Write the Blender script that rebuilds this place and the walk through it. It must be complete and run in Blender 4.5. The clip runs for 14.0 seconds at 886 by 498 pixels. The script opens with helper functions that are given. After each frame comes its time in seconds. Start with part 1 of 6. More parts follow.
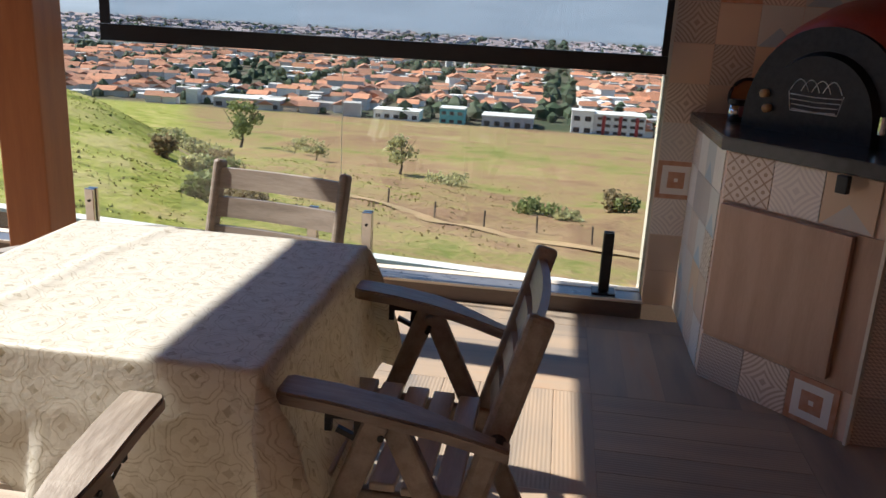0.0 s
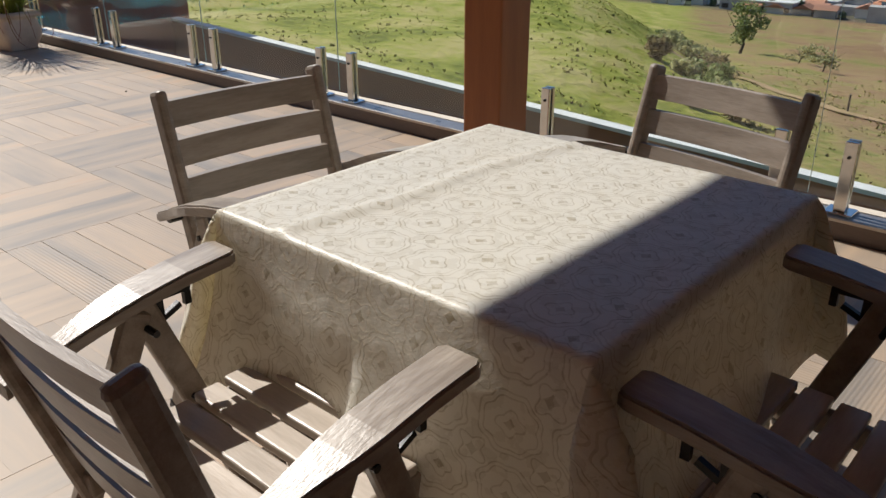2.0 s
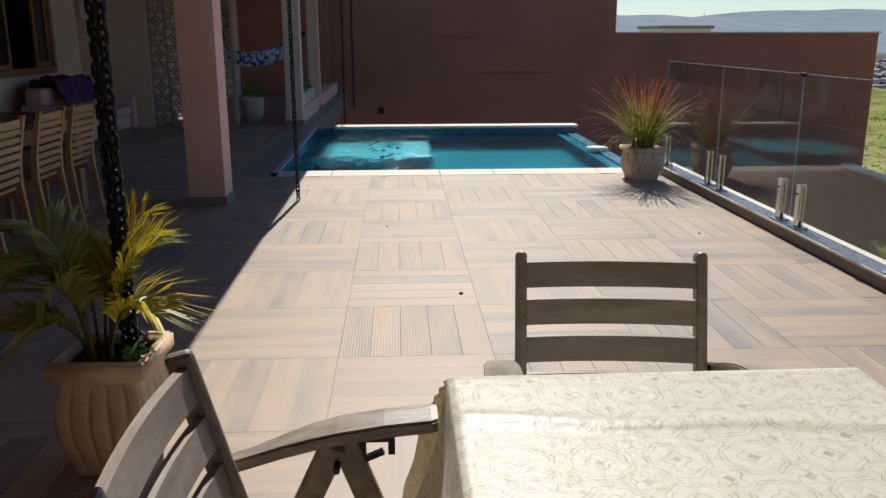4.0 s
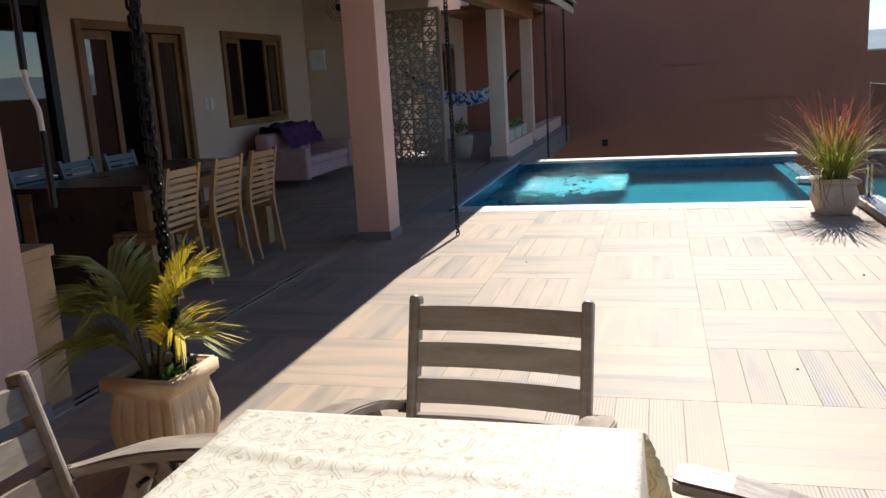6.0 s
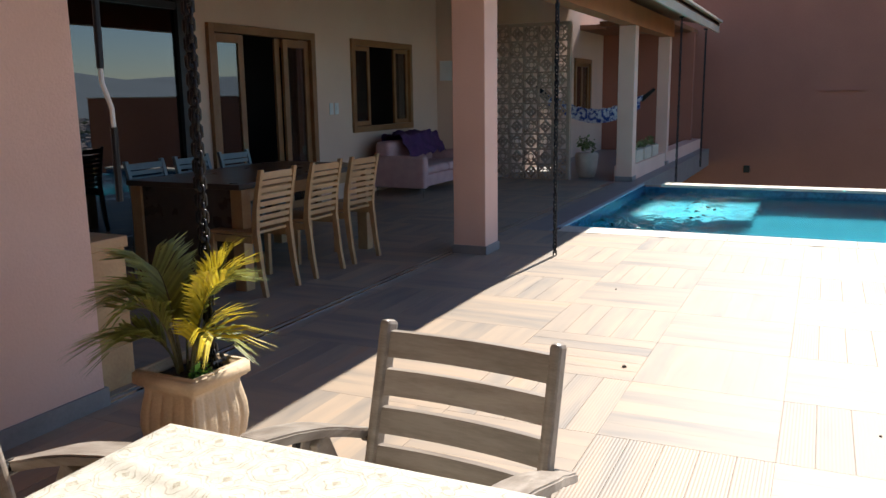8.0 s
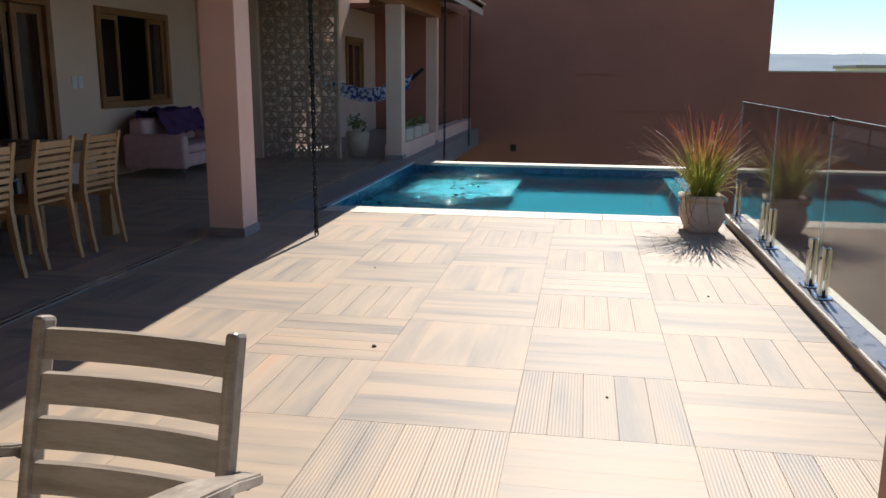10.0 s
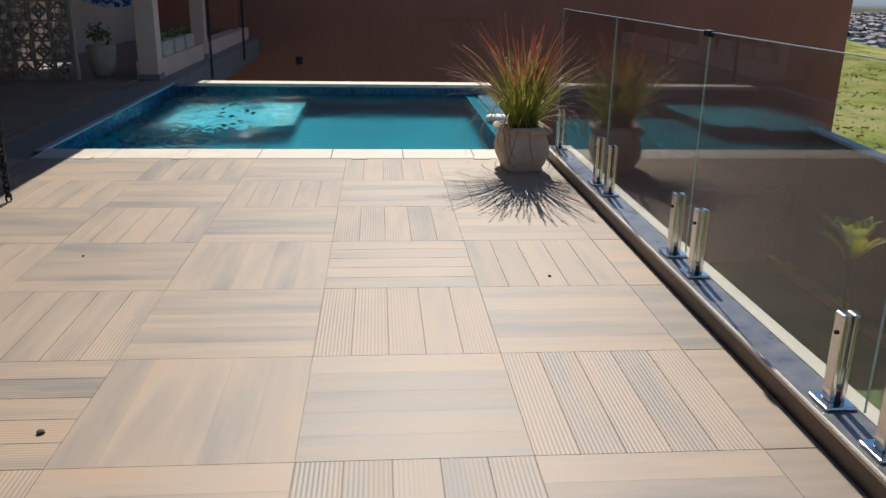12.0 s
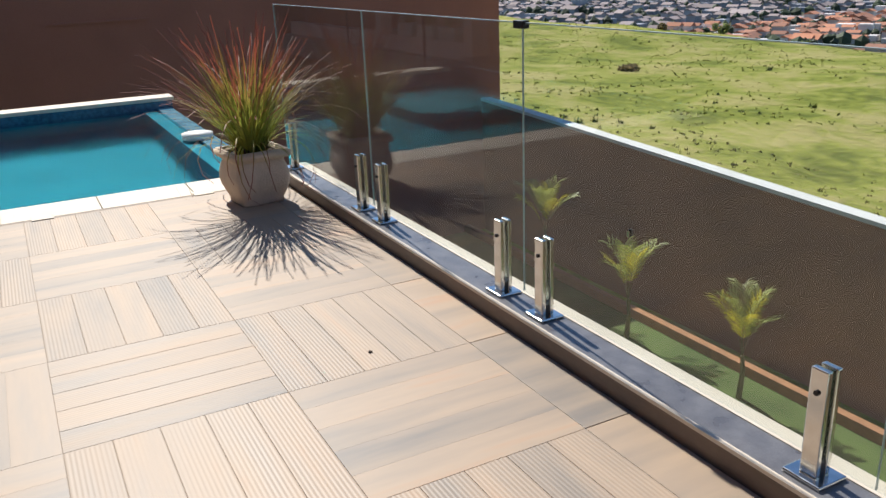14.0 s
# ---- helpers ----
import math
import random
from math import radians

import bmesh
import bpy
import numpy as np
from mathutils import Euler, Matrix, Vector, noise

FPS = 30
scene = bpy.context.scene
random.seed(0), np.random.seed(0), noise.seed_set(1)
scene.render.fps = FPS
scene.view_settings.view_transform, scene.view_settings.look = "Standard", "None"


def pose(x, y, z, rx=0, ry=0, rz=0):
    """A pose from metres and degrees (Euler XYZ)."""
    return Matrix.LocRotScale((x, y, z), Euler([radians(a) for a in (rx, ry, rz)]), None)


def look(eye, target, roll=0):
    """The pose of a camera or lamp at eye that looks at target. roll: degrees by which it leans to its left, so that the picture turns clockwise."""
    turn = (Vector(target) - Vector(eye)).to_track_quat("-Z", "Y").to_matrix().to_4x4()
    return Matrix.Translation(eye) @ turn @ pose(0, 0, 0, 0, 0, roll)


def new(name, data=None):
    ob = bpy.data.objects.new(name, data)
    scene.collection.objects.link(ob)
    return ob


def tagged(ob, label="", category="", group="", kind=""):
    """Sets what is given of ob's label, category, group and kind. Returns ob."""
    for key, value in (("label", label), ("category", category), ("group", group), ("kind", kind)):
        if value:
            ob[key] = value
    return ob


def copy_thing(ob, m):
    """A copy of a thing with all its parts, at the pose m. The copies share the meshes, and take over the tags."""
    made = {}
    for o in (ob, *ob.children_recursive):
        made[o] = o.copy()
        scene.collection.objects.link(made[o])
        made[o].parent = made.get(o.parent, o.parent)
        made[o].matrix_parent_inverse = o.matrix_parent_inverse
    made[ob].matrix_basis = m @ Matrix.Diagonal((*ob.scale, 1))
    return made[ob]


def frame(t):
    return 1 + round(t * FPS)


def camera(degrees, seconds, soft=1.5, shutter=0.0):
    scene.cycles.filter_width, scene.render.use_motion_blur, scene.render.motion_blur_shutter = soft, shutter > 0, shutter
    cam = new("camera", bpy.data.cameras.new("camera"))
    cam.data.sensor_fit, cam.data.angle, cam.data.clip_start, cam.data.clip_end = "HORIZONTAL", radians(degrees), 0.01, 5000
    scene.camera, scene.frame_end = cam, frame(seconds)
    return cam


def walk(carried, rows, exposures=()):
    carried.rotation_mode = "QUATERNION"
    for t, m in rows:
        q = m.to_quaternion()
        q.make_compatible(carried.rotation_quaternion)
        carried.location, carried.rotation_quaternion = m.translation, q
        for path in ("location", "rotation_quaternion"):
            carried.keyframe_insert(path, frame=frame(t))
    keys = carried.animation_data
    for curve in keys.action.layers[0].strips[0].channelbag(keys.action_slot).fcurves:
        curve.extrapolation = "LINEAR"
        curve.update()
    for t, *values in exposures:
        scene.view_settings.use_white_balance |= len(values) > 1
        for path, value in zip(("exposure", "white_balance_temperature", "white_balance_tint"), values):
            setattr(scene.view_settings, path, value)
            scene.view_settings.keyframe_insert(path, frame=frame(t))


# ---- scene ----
cam = camera(56.8, 14.0)
PATH = [
    (0, (0.597, 0.544, 1.334), (0.352, 2.448, 0.772), 3.1),
    (0.5, (0.613, 0.548, 1.274), (0.109, 2.334, 0.526), 1.6),
    (1, (0.598, 0.587, 1.244), (-0.131, 2.253, 0.41), 1.1),
    (1.5, (0.559, 0.773, 1.25), (-0.385, 2.322, 0.407), 0.8),
    (2, (0.576, 0.956, 1.27), (-0.637, 2.328, 0.466), -0.1),
    (2.5, (0.676, 1.151, 1.306), (-0.857, 2.206, 0.573), -0.2),
    (3, (0.709, 1.312, 1.302), (-1.007, 2.096, 0.637), -0.1),
    (3.5, (0.712, 1.484, 1.317), (-1.132, 1.975, 0.72), 0.6),
    (4, (0.765, 1.597, 1.354), (-1.168, 1.7, 0.85), -0.1),
    (4.2, (0.789, 1.639, 1.368), (-1.154, 1.633, 0.893), -0.4),
    (5.35, (0.93, 2.17, 1.38), (-1.03, 1.84, 0.94), -1.6),
    (6.5, (0.563, 2.633, 1.375), (-1.272, 1.948, 0.972), -2.6),
    (7, (0.462, 2.771, 1.356), (-1.315, 1.954, 0.939), -0.2),
    (9.3, (0.643, 2.746, 1.403), (-1.212, 2.028, 1.199), -1.4),
    (9.5, (0.591, 2.78, 1.395), (-1.308, 2.21, 1.13), -1.3),
    (10, (0.323, 2.913, 1.336), (-1.604, 2.583, 0.917), 0.3),
    (10.5, (-0.016, 2.957, 1.26), (-1.94, 2.847, 0.724), 2.3),
    (11, (-0.449, 2.972, 1.257), (-2.359, 2.991, 0.664), 2.0),
    (11.5, (-0.85, 3.01, 1.277), (-2.753, 3.062, 0.666), 1.7),
    (12, (-1.249, 2.919, 1.289), (-3.143, 3.074, 0.666), 1.0),
    (12.5, (-1.562, 2.795, 1.316), (-3.453, 2.964, 0.689), 0.8),
    (13, (-1.908, 2.663, 1.329), (-3.808, 2.776, 0.714), 0.6),
    (13.5, (-2.134, 2.567, 1.335), (-4.007, 2.925, 0.732), -2.5),
    (14, (-2.276, 2.726, 1.298), (-3.953, 3.596, 0.642), -2.3),
]
EXPOSURES = [(0.0, 0.85), (0.5, 0.82), (1.0, 0.7), (1.5, 0.57), (2.0, 0.17), (2.5, -0.14), (3.0, -0.27), (3.5, -0.18), (4.2, 0.12), (6.3, 0.62), (7.2, 0.58), (9.3, 1.65), (9.5, 1.6), (10.0, 0.5), (10.5, -0.26), (11.0, -0.33), (11.5, -0.15), (12.0, 0.0), (12.5, 0.1), (13.0, 0.13), (14.0, 0.35)]
walk(cam, [(t, look(eye, target, roll)) for t, eye, target, roll in PATH], EXPOSURES)

# ---- light ----
world = bpy.data.worlds.new("sky")
scene.world = world
world.use_nodes = True
wn = world.node_tree.nodes
sky = wn.new("ShaderNodeTexSky")
sky.sky_type = "NISHITA"
sky.sun_disc = False
sky.sun_elevation = radians(45)
sky.sun_rotation = radians(273)
sky.air_density, sky.dust_density = 1.0, 0.0
sky.ozone_density = 6.0
wn["Background"].inputs["Strength"].default_value = 0.092
world.node_tree.links.new(sky.outputs[0], wn["Background"].inputs["Color"])
sun_data = bpy.data.lights.new("sun", "SUN")
sun_data.energy, sun_data.angle, sun_data.color = 4.8, radians(0.55), (1.0, 0.945, 0.87)
sun = new("sun", sun_data)
sun.matrix_world = look((-40, 3.2, 40), (0, 0, 0))


# ---- materials ----
def mat(name, color, rough=0.6, metal=0.0, second=None, scale=6.0, mix=0.6, bump=0.15, fine=60.0, stretch=(1, 1, 1), island=0.0, obj=0.0, spec=0.5, coords="Object"):
    """Two scales of colour variation and a fine relief; island and obj vary the value per piece."""
    m = bpy.data.materials.new(name)
    m.use_nodes = True
    nt = m.node_tree
    n, l = nt.nodes, nt.links
    b = n["Principled BSDF"]
    b.inputs["Roughness"].default_value = rough
    b.inputs["Metallic"].default_value = metal
    b.inputs["Specular IOR Level"].default_value = spec
    tc = n.new("ShaderNodeTexCoord")
    mp = n.new("ShaderNodeMapping")
    mp.inputs["Scale"].default_value = stretch
    if coords == "World":
        l.new(n.new("ShaderNodeNewGeometry").outputs["Position"], mp.inputs["Vector"])
    else:
        l.new(tc.outputs["Object"], mp.inputs["Vector"])
    big = n.new("ShaderNodeTexNoise")
    big.inputs["Scale"].default_value, big.inputs["Detail"].default_value = scale, 5.0
    l.new(mp.outputs[0], big.inputs["Vector"])
    small = n.new("ShaderNodeTexNoise")
    small.inputs["Scale"].default_value, small.inputs["Detail"].default_value = fine, 3.0
    l.new(mp.outputs[0], small.inputs["Vector"])
    ramp = n.new("ShaderNodeValToRGB")
    c2 = second or tuple(c * 0.75 for c in color)
    ramp.color_ramp.elements[0].color = (*c2, 1)
    ramp.color_ramp.elements[1].color = (*color, 1)
    ramp.color_ramp.elements[0].position, ramp.color_ramp.elements[1].position = 0.5 - mix * 0.35, 0.5 + mix * 0.25
    add = n.new("ShaderNodeMath")
    add.operation = "MULTIPLY_ADD"
    l.new(small.outputs["Fac"], add.inputs[0])
    add.inputs[1].default_value = 0.35
    sub = n.new("ShaderNodeMath")
    sub.operation = "SUBTRACT"
    l.new(big.outputs["Fac"], sub.inputs[0])
    sub.inputs[1].default_value = 0.175
    l.new(sub.outputs[0], add.inputs[2])
    l.new(add.outputs[0], ramp.inputs["Fac"])
    out = ramp.outputs["Color"]
    if island or obj:
        hsv = n.new("ShaderNodeHueSaturation")
        l.new(out, hsv.inputs["Color"])
        rnd = n.new("ShaderNodeNewGeometry").outputs["Random Per Island"] if island else n.new("ShaderNodeObjectInfo").outputs["Random"]
        mr = n.new("ShaderNodeMapRange")
        k = island or obj
        mr.inputs["To Min"].default_value, mr.inputs["To Max"].default_value = 1 - k, 1 + k
        l.new(rnd, mr.inputs["Value"])
        l.new(mr.outputs[0], hsv.inputs["Value"])
        out = hsv.outputs["Color"]
    l.new(out, b.inputs["Base Color"])
    if bump:
        bp = n.new("ShaderNodeBump")
        bp.inputs["Strength"].default_value, bp.inputs["Distance"].default_value = bump, 0.01
        l.new(small.outputs["Fac"], bp.inputs["Height"])
        l.new(bp.outputs[0], b.inputs["Normal"])
    rr = n.new("ShaderNodeMapRange")
    rr.inputs["To Min"].default_value, rr.inputs["To Max"].default_value = max(rough - 0.1, 0.02), min(rough + 0.1, 1)
    l.new(big.outputs["Fac"], rr.inputs["Value"])
    l.new(rr.outputs[0], b.inputs["Roughness"])
    return m


def glass_mat(name, tint=(1, 1, 1), rough=0.0, base=0.05):
    """A clear pane: transparent, with a mirror that grows towards the edge-on view."""
    m = bpy.data.materials.new(name)
    m.use_nodes = True
    n, l = m.node_tree.nodes, m.node_tree.links
    n.remove(n["Principled BSDF"])
    gl, tr, mx, lw = n.new("ShaderNodeBsdfGlossy"), n.new("ShaderNodeBsdfTransparent"), n.new("ShaderNodeMixShader"), n.new("ShaderNodeLayerWeight")
    pw, ma = n.new("ShaderNodeMath"), n.new("ShaderNodeMath")
    lw.inputs["Blend"].default_value = 0.5
    pw.operation, ma.operation = "POWER", "MULTIPLY_ADD"
    pw.inputs[1].default_value = 5.0
    ma.inputs[1].default_value, ma.inputs[2].default_value = 0.9, base
    l.new(lw.outputs["Facing"], pw.inputs[0])
    l.new(pw.outputs[0], ma.inputs[0])
    gl.inputs["Roughness"].default_value = rough
    tr.inputs["Color"].default_value = (*tint, 1)
    l.new(ma.outputs[0], mx.inputs[0])
    l.new(tr.outputs[0], mx.inputs[1])
    l.new(gl.outputs[0], mx.inputs[2])
    l.new(mx.outputs[0], n["Material Output"].inputs["Surface"])
    return m


M_PINK = mat("salmon_render", (0.85, 0.55, 0.43), 0.85, second=(0.78, 0.49, 0.38), scale=1.5, fine=90, bump=0.25)
M_WALL = mat("terracotta_render", (0.42, 0.165, 0.108), 0.9, second=(0.35, 0.135, 0.088), scale=0.6, fine=40, bump=0.25)
M_OUTWALL = mat("brown_render", (0.44, 0.21, 0.13), 0.9, second=(0.30, 0.145, 0.095), scale=0.5, fine=30, bump=0.25)
M_BEIGE = mat("beige_render", (0.76, 0.555, 0.42), 0.88, second=(0.70, 0.50, 0.375), scale=1.2, fine=90, bump=0.2)
M_WHITE = mat("white_paint", (0.80, 0.79, 0.76), 0.7, second=(0.70, 0.69, 0.66), scale=2, fine=70)
M_SKIRT = mat("grey_stone_skirting", (0.30, 0.27, 0.25), 0.5, second=(0.22, 0.20, 0.19), scale=5)
M_GRANITE = mat("dark_granite", (0.17, 0.17, 0.18), 0.3, second=(0.10, 0.10, 0.11), scale=14, fine=200, bump=0.05)
M_BLACKSTONE = mat("black_granite", (0.035, 0.035, 0.038), 0.22, second=(0.02, 0.02, 0.022), scale=20, fine=250, bump=0.03)
M_CREAM = mat("cream_stone", (0.72, 0.64, 0.52), 0.65, second=(0.62, 0.54, 0.43), scale=4, fine=80)
M_BROWNTILE = mat("brown_tile_riser", (0.17, 0.12, 0.095), 0.45, second=(0.11, 0.08, 0.065), scale=7, stretch=(0.3, 1, 1))
M_POST = mat("varnished_post", (0.36, 0.125, 0.035), 0.42, second=(0.28, 0.09, 0.025), scale=3, stretch=(6, 6, 0.5), fine=30, bump=0.08)
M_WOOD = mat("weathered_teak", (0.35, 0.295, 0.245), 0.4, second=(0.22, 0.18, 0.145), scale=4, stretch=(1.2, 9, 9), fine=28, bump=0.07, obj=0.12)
# paler teak copy; the sun's glare on the seats is in its colour
M_SEATWOOD = mat("sun_glare_teak", (0.56, 0.49, 0.42), 0.36, second=(0.42, 0.36, 0.30), scale=4, stretch=(1.2, 9, 9), fine=28, bump=0.07, obj=0.12)
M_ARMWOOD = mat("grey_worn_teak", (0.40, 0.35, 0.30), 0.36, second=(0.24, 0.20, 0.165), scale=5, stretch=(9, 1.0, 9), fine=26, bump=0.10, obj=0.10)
M_FRAMEWOOD = mat("varnished_frame_wood", (0.33, 0.16, 0.06), 0.4, second=(0.22, 0.10, 0.035), scale=4, fine=50, bump=0.1)
M_LIGHTWOOD = mat("honey_wood", (0.58, 0.35, 0.16), 0.45, second=(0.45, 0.25, 0.11), scale=5, fine=60, bump=0.12, obj=0.08)
M_DARKWOOD = mat("dark_table_wood", (0.13, 0.08, 0.055), 0.3, second=(0.08, 0.05, 0.035), scale=5, fine=60, bump=0.1)
M_STEEL = mat("polished_steel", (0.72, 0.72, 0.70), 0.16, 1.0, second=(0.62, 0.61, 0.58), scale=20, bump=0.02)
M_IRON = mat("black_iron", (0.03, 0.03, 0.032), 0.38, 0.6, second=(0.018, 0.018, 0.02), scale=30, bump=0.1)
M_BLACK = mat("black_aluminium", (0.018, 0.018, 0.02), 0.4, 0.2, second=(0.012, 0.012, 0.013), scale=20, bump=0.03)
M_POT = mat("sandstone_pot", (0.68, 0.52, 0.34), 0.75, second=(0.55, 0.40, 0.25), scale=7, fine=90, bump=0.3)
M_POT2 = mat("grey_clay_pot", (0.68, 0.56, 0.44), 0.8, second=(0.54, 0.44, 0.34), scale=9, fine=90, bump=0.3)
M_SOIL = mat("potting_soil", (0.05, 0.035, 0.025), 0.95, scale=20, fine=120, bump=1.0)
M_GLASS = glass_mat("clear_glass", (0.93, 0.96, 0.95), base=0.065)
M_GLASSEDGE = mat("ground_glass_edge", (0.50, 0.62, 0.60), 0.3, second=(0.40, 0.52, 0.50), scale=12, bump=0.02)
# near-black colour stands in for the shade inside rooms and openings
M_DARKROOM = mat("interior_shade_paint", (0.05, 0.045, 0.045), 0.8, scale=2)


# ---- builders ----
def box(bm, x0, x1, y0, y1, z0, z1, bevel=0.0, m=None):
    vs = [bm.verts.new((x, y, z)) for x in (x0, x1) for y in (y0, y1) for z in (z0, z1)]
    fs = [bm.faces.new([vs[i] for i in f]) for f in ((0, 1, 3, 2), (4, 6, 7, 5), (0, 4, 5, 1), (2, 3, 7, 6), (0, 2, 6, 4), (1, 5, 7, 3))]
    if bevel:
        r = bmesh.ops.bevel(bm, geom=list({e for f in fs for e in f.edges}), offset=bevel, segments=2, affect="EDGES", profile=0.5)
        vs = list({v for f in r["faces"] for v in f.verts} | {v for v in vs if v.is_valid})
    if m is not None:
        bmesh.ops.transform(bm, matrix=m, verts=[v for v in vs if v.is_valid])
    return vs


def beam(bm, a, b, w, h, up=(0, 0, 1), bevel=0.004):
    """A bar from a to b, w across and h along the up side."""
    a, b = Vector(a), Vector(b)
    d = (b - a).normalized()
    side = d.cross(Vector(up)).normalized()
    u = side.cross(d).normalized()
    m = Matrix.Identity(4)
    m.col[0][:3], m.col[1][:3], m.col[2][:3], m.col[3][:3] = side, d, u, a
    return box(bm, -w / 2, w / 2, 0, (b - a).length, -h / 2, h / 2, bevel, m)


def tube(bm, pts, r, n=8, closed=False, taper=1.0):
    """A round rod along points."""
    rings = []
    pts = [Vector(p) for p in pts]
    k = len(pts)
    for i, p in enumerate(pts):
        if closed:
            d = pts[(i + 1) % k] - pts[i - 1]
        else:
            d = pts[min(i + 1, k - 1)] - pts[max(i - 1, 0)]
        d.normalize()
        s = d.cross(Vector((0, 0, 1)) if abs(d.z) < 0.9 else Vector((1, 0, 0))).normalized()
        t = s.cross(d)
        rr = r * (1 + (taper - 1) * i / max(k - 1, 1))
        rings.append([bm.verts.new(p + rr * (math.cos(2 * math.pi * j / n) * s + math.sin(2 * math.pi * j / n) * t)) for j in range(n)])
    for i in range(k if closed else k - 1):
        A, B = rings[i], rings[(i + 1) % k]
        for j in range(n):
            bm.faces.new((A[j], A[(j + 1) % n], B[(j + 1) % n], B[j]))
    if not closed:
        bm.faces.new(rings[0][::-1])
        bm.faces.new(rings[-1])


def mesh_of(name, bm, material, smooth=False):
    bmesh.ops.recalc_face_normals(bm, faces=bm.faces[:])
    me = bpy.data.meshes.new(name)
    bm.to_mesh(me)
    bm.free()
    me.materials.append(material)
    if smooth:
        me.polygons.foreach_set("use_smooth", [True] * len(me.polygons))
    return me


def part(name, bm, material, parent, label="", smooth=False):
    ob = new(name, mesh_of(name, bm, material, smooth))
    ob.parent = parent
    return tagged(ob, label)


def thing(name, at, label, category, group="", kind=""):
    ob = new(name)
    ob.matrix_world = at if isinstance(at, Matrix) else Matrix.Translation(at)
    return tagged(ob, label, category, group, kind)


def solid(name, bm, material, label, category="", kind="", group="", smooth=False):
    return tagged(new(name, mesh_of(name, bm, material, smooth)), label, category, group, kind)


def boxes(name, material, label, dims, category="", kind="structure", bevel=0.0):
    bm = bmesh.new()
    for d in dims:
        box(bm, *d, bevel)
    return solid(name, bm, material, label, category, kind)


def tile_mat(name, ribs):
    """Wood-look stoneware: plank colours from cream and peach to grey, streaks along the plank, fine ribs on some planks."""
    m = bpy.data.materials.new(name)
    m.use_nodes = True
    n, l = m.node_tree.nodes, m.node_tree.links
    b = n["Principled BSDF"]
    b.inputs["Specular IOR Level"].default_value = 0.38
    tc, oi, geo = n.new("ShaderNodeTexCoord"), n.new("ShaderNodeObjectInfo"), n.new("ShaderNodeNewGeometry")
    off = n.new("ShaderNodeVectorMath")
    off.operation = "MULTIPLY_ADD"
    off.inputs[1].default_value = (37, 53, 0)
    l.new(oi.outputs["Random"], off.inputs[0])
    l.new(tc.outputs["Object"], off.inputs[2])
    mp = n.new("ShaderNodeMapping")
    mp.inputs["Scale"].default_value = (6.5, 0.9, 1)
    l.new(off.outputs[0], mp.inputs["Vector"])
    st = n.new("ShaderNodeTexNoise")
    st.inputs["Scale"].default_value, st.inputs["Detail"].default_value, st.inputs["Roughness"].default_value = 1.6, 4, 0.5
    l.new(mp.outputs[0], st.inputs["Vector"])
    white = n.new("ShaderNodeTexWhiteNoise")
    white.noise_dimensions = "2D"
    cmb = n.new("ShaderNodeCombineXYZ")
    l.new(geo.outputs["Random Per Island"], cmb.inputs[0])
    l.new(oi.outputs["Random"], cmb.inputs[1])
    l.new(cmb.outputs[0], white.inputs["Vector"])
    mixv = n.new("ShaderNodeMath")
    mixv.operation = "MULTIPLY_ADD"
    l.new(white.outputs["Value"], mixv.inputs[0])
    mixv.inputs[1].default_value = 0.42
    sc = n.new("ShaderNodeMath")
    sc.operation = "MULTIPLY_ADD"
    l.new(st.outputs["Fac"], sc.inputs[0])
    sc.inputs[1].default_value, sc.inputs[2].default_value = 1.22, -0.31
    l.new(sc.outputs[0], mixv.inputs[2])
    ramp = n.new("ShaderNodeValToRGB")
    cr = ramp.color_ramp
    cr.elements[0].position, cr.elements[0].color = 0.12, (0.225, 0.200, 0.175, 1)
    cr.elements[1].position, cr.elements[1].color = 0.98, (0.47, 0.300, 0.192, 1)
    for p, c in ((0.35, (0.315, 0.258, 0.203)), (0.55, (0.375, 0.292, 0.217)), (0.75, (0.430, 0.325, 0.232))):
        e = cr.elements.new(p)
        e.color = (*c, 1)
    l.new(mixv.outputs[0], ramp.inputs["Fac"])
    l.new(ramp.outputs["Color"], b.inputs["Base Color"])
    wave = n.new("ShaderNodeTexWave")
    wave.wave_type, wave.bands_direction = "BANDS", "X"
    wave.inputs["Scale"].default_value, wave.inputs["Distortion"].default_value = 23.1, 0.0
    l.new(tc.outputs["Object"], wave.inputs["Vector"])
    hh = n.new("ShaderNodeMath")
    hh.operation = "MULTIPLY"
    l.new(wave.outputs["Fac"], hh.inputs[0])
    hh.inputs[1].default_value = ribs
    ad = n.new("ShaderNodeMath")
    l.new(hh.outputs[0], ad.inputs[0])
    l.new(st.outputs["Fac"], ad.inputs[1])
    bp = n.new("ShaderNodeBump")
    bp.inputs["Strength"].default_value, bp.inputs["Distance"].default_value = 0.34, 0.0016
    l.new(ad.outputs[0], bp.inputs["Height"])
    l.new(bp.outputs[0], b.inputs["Normal"])
    rr = n.new("ShaderNodeMapRange")
    rr.inputs["To Min"].default_value, rr.inputs["To Max"].default_value = 0.44, 0.60
    l.new(st.outputs["Fac"], rr.inputs["Value"])
    l.new(rr.outputs[0], b.inputs["Roughness"])
    return m


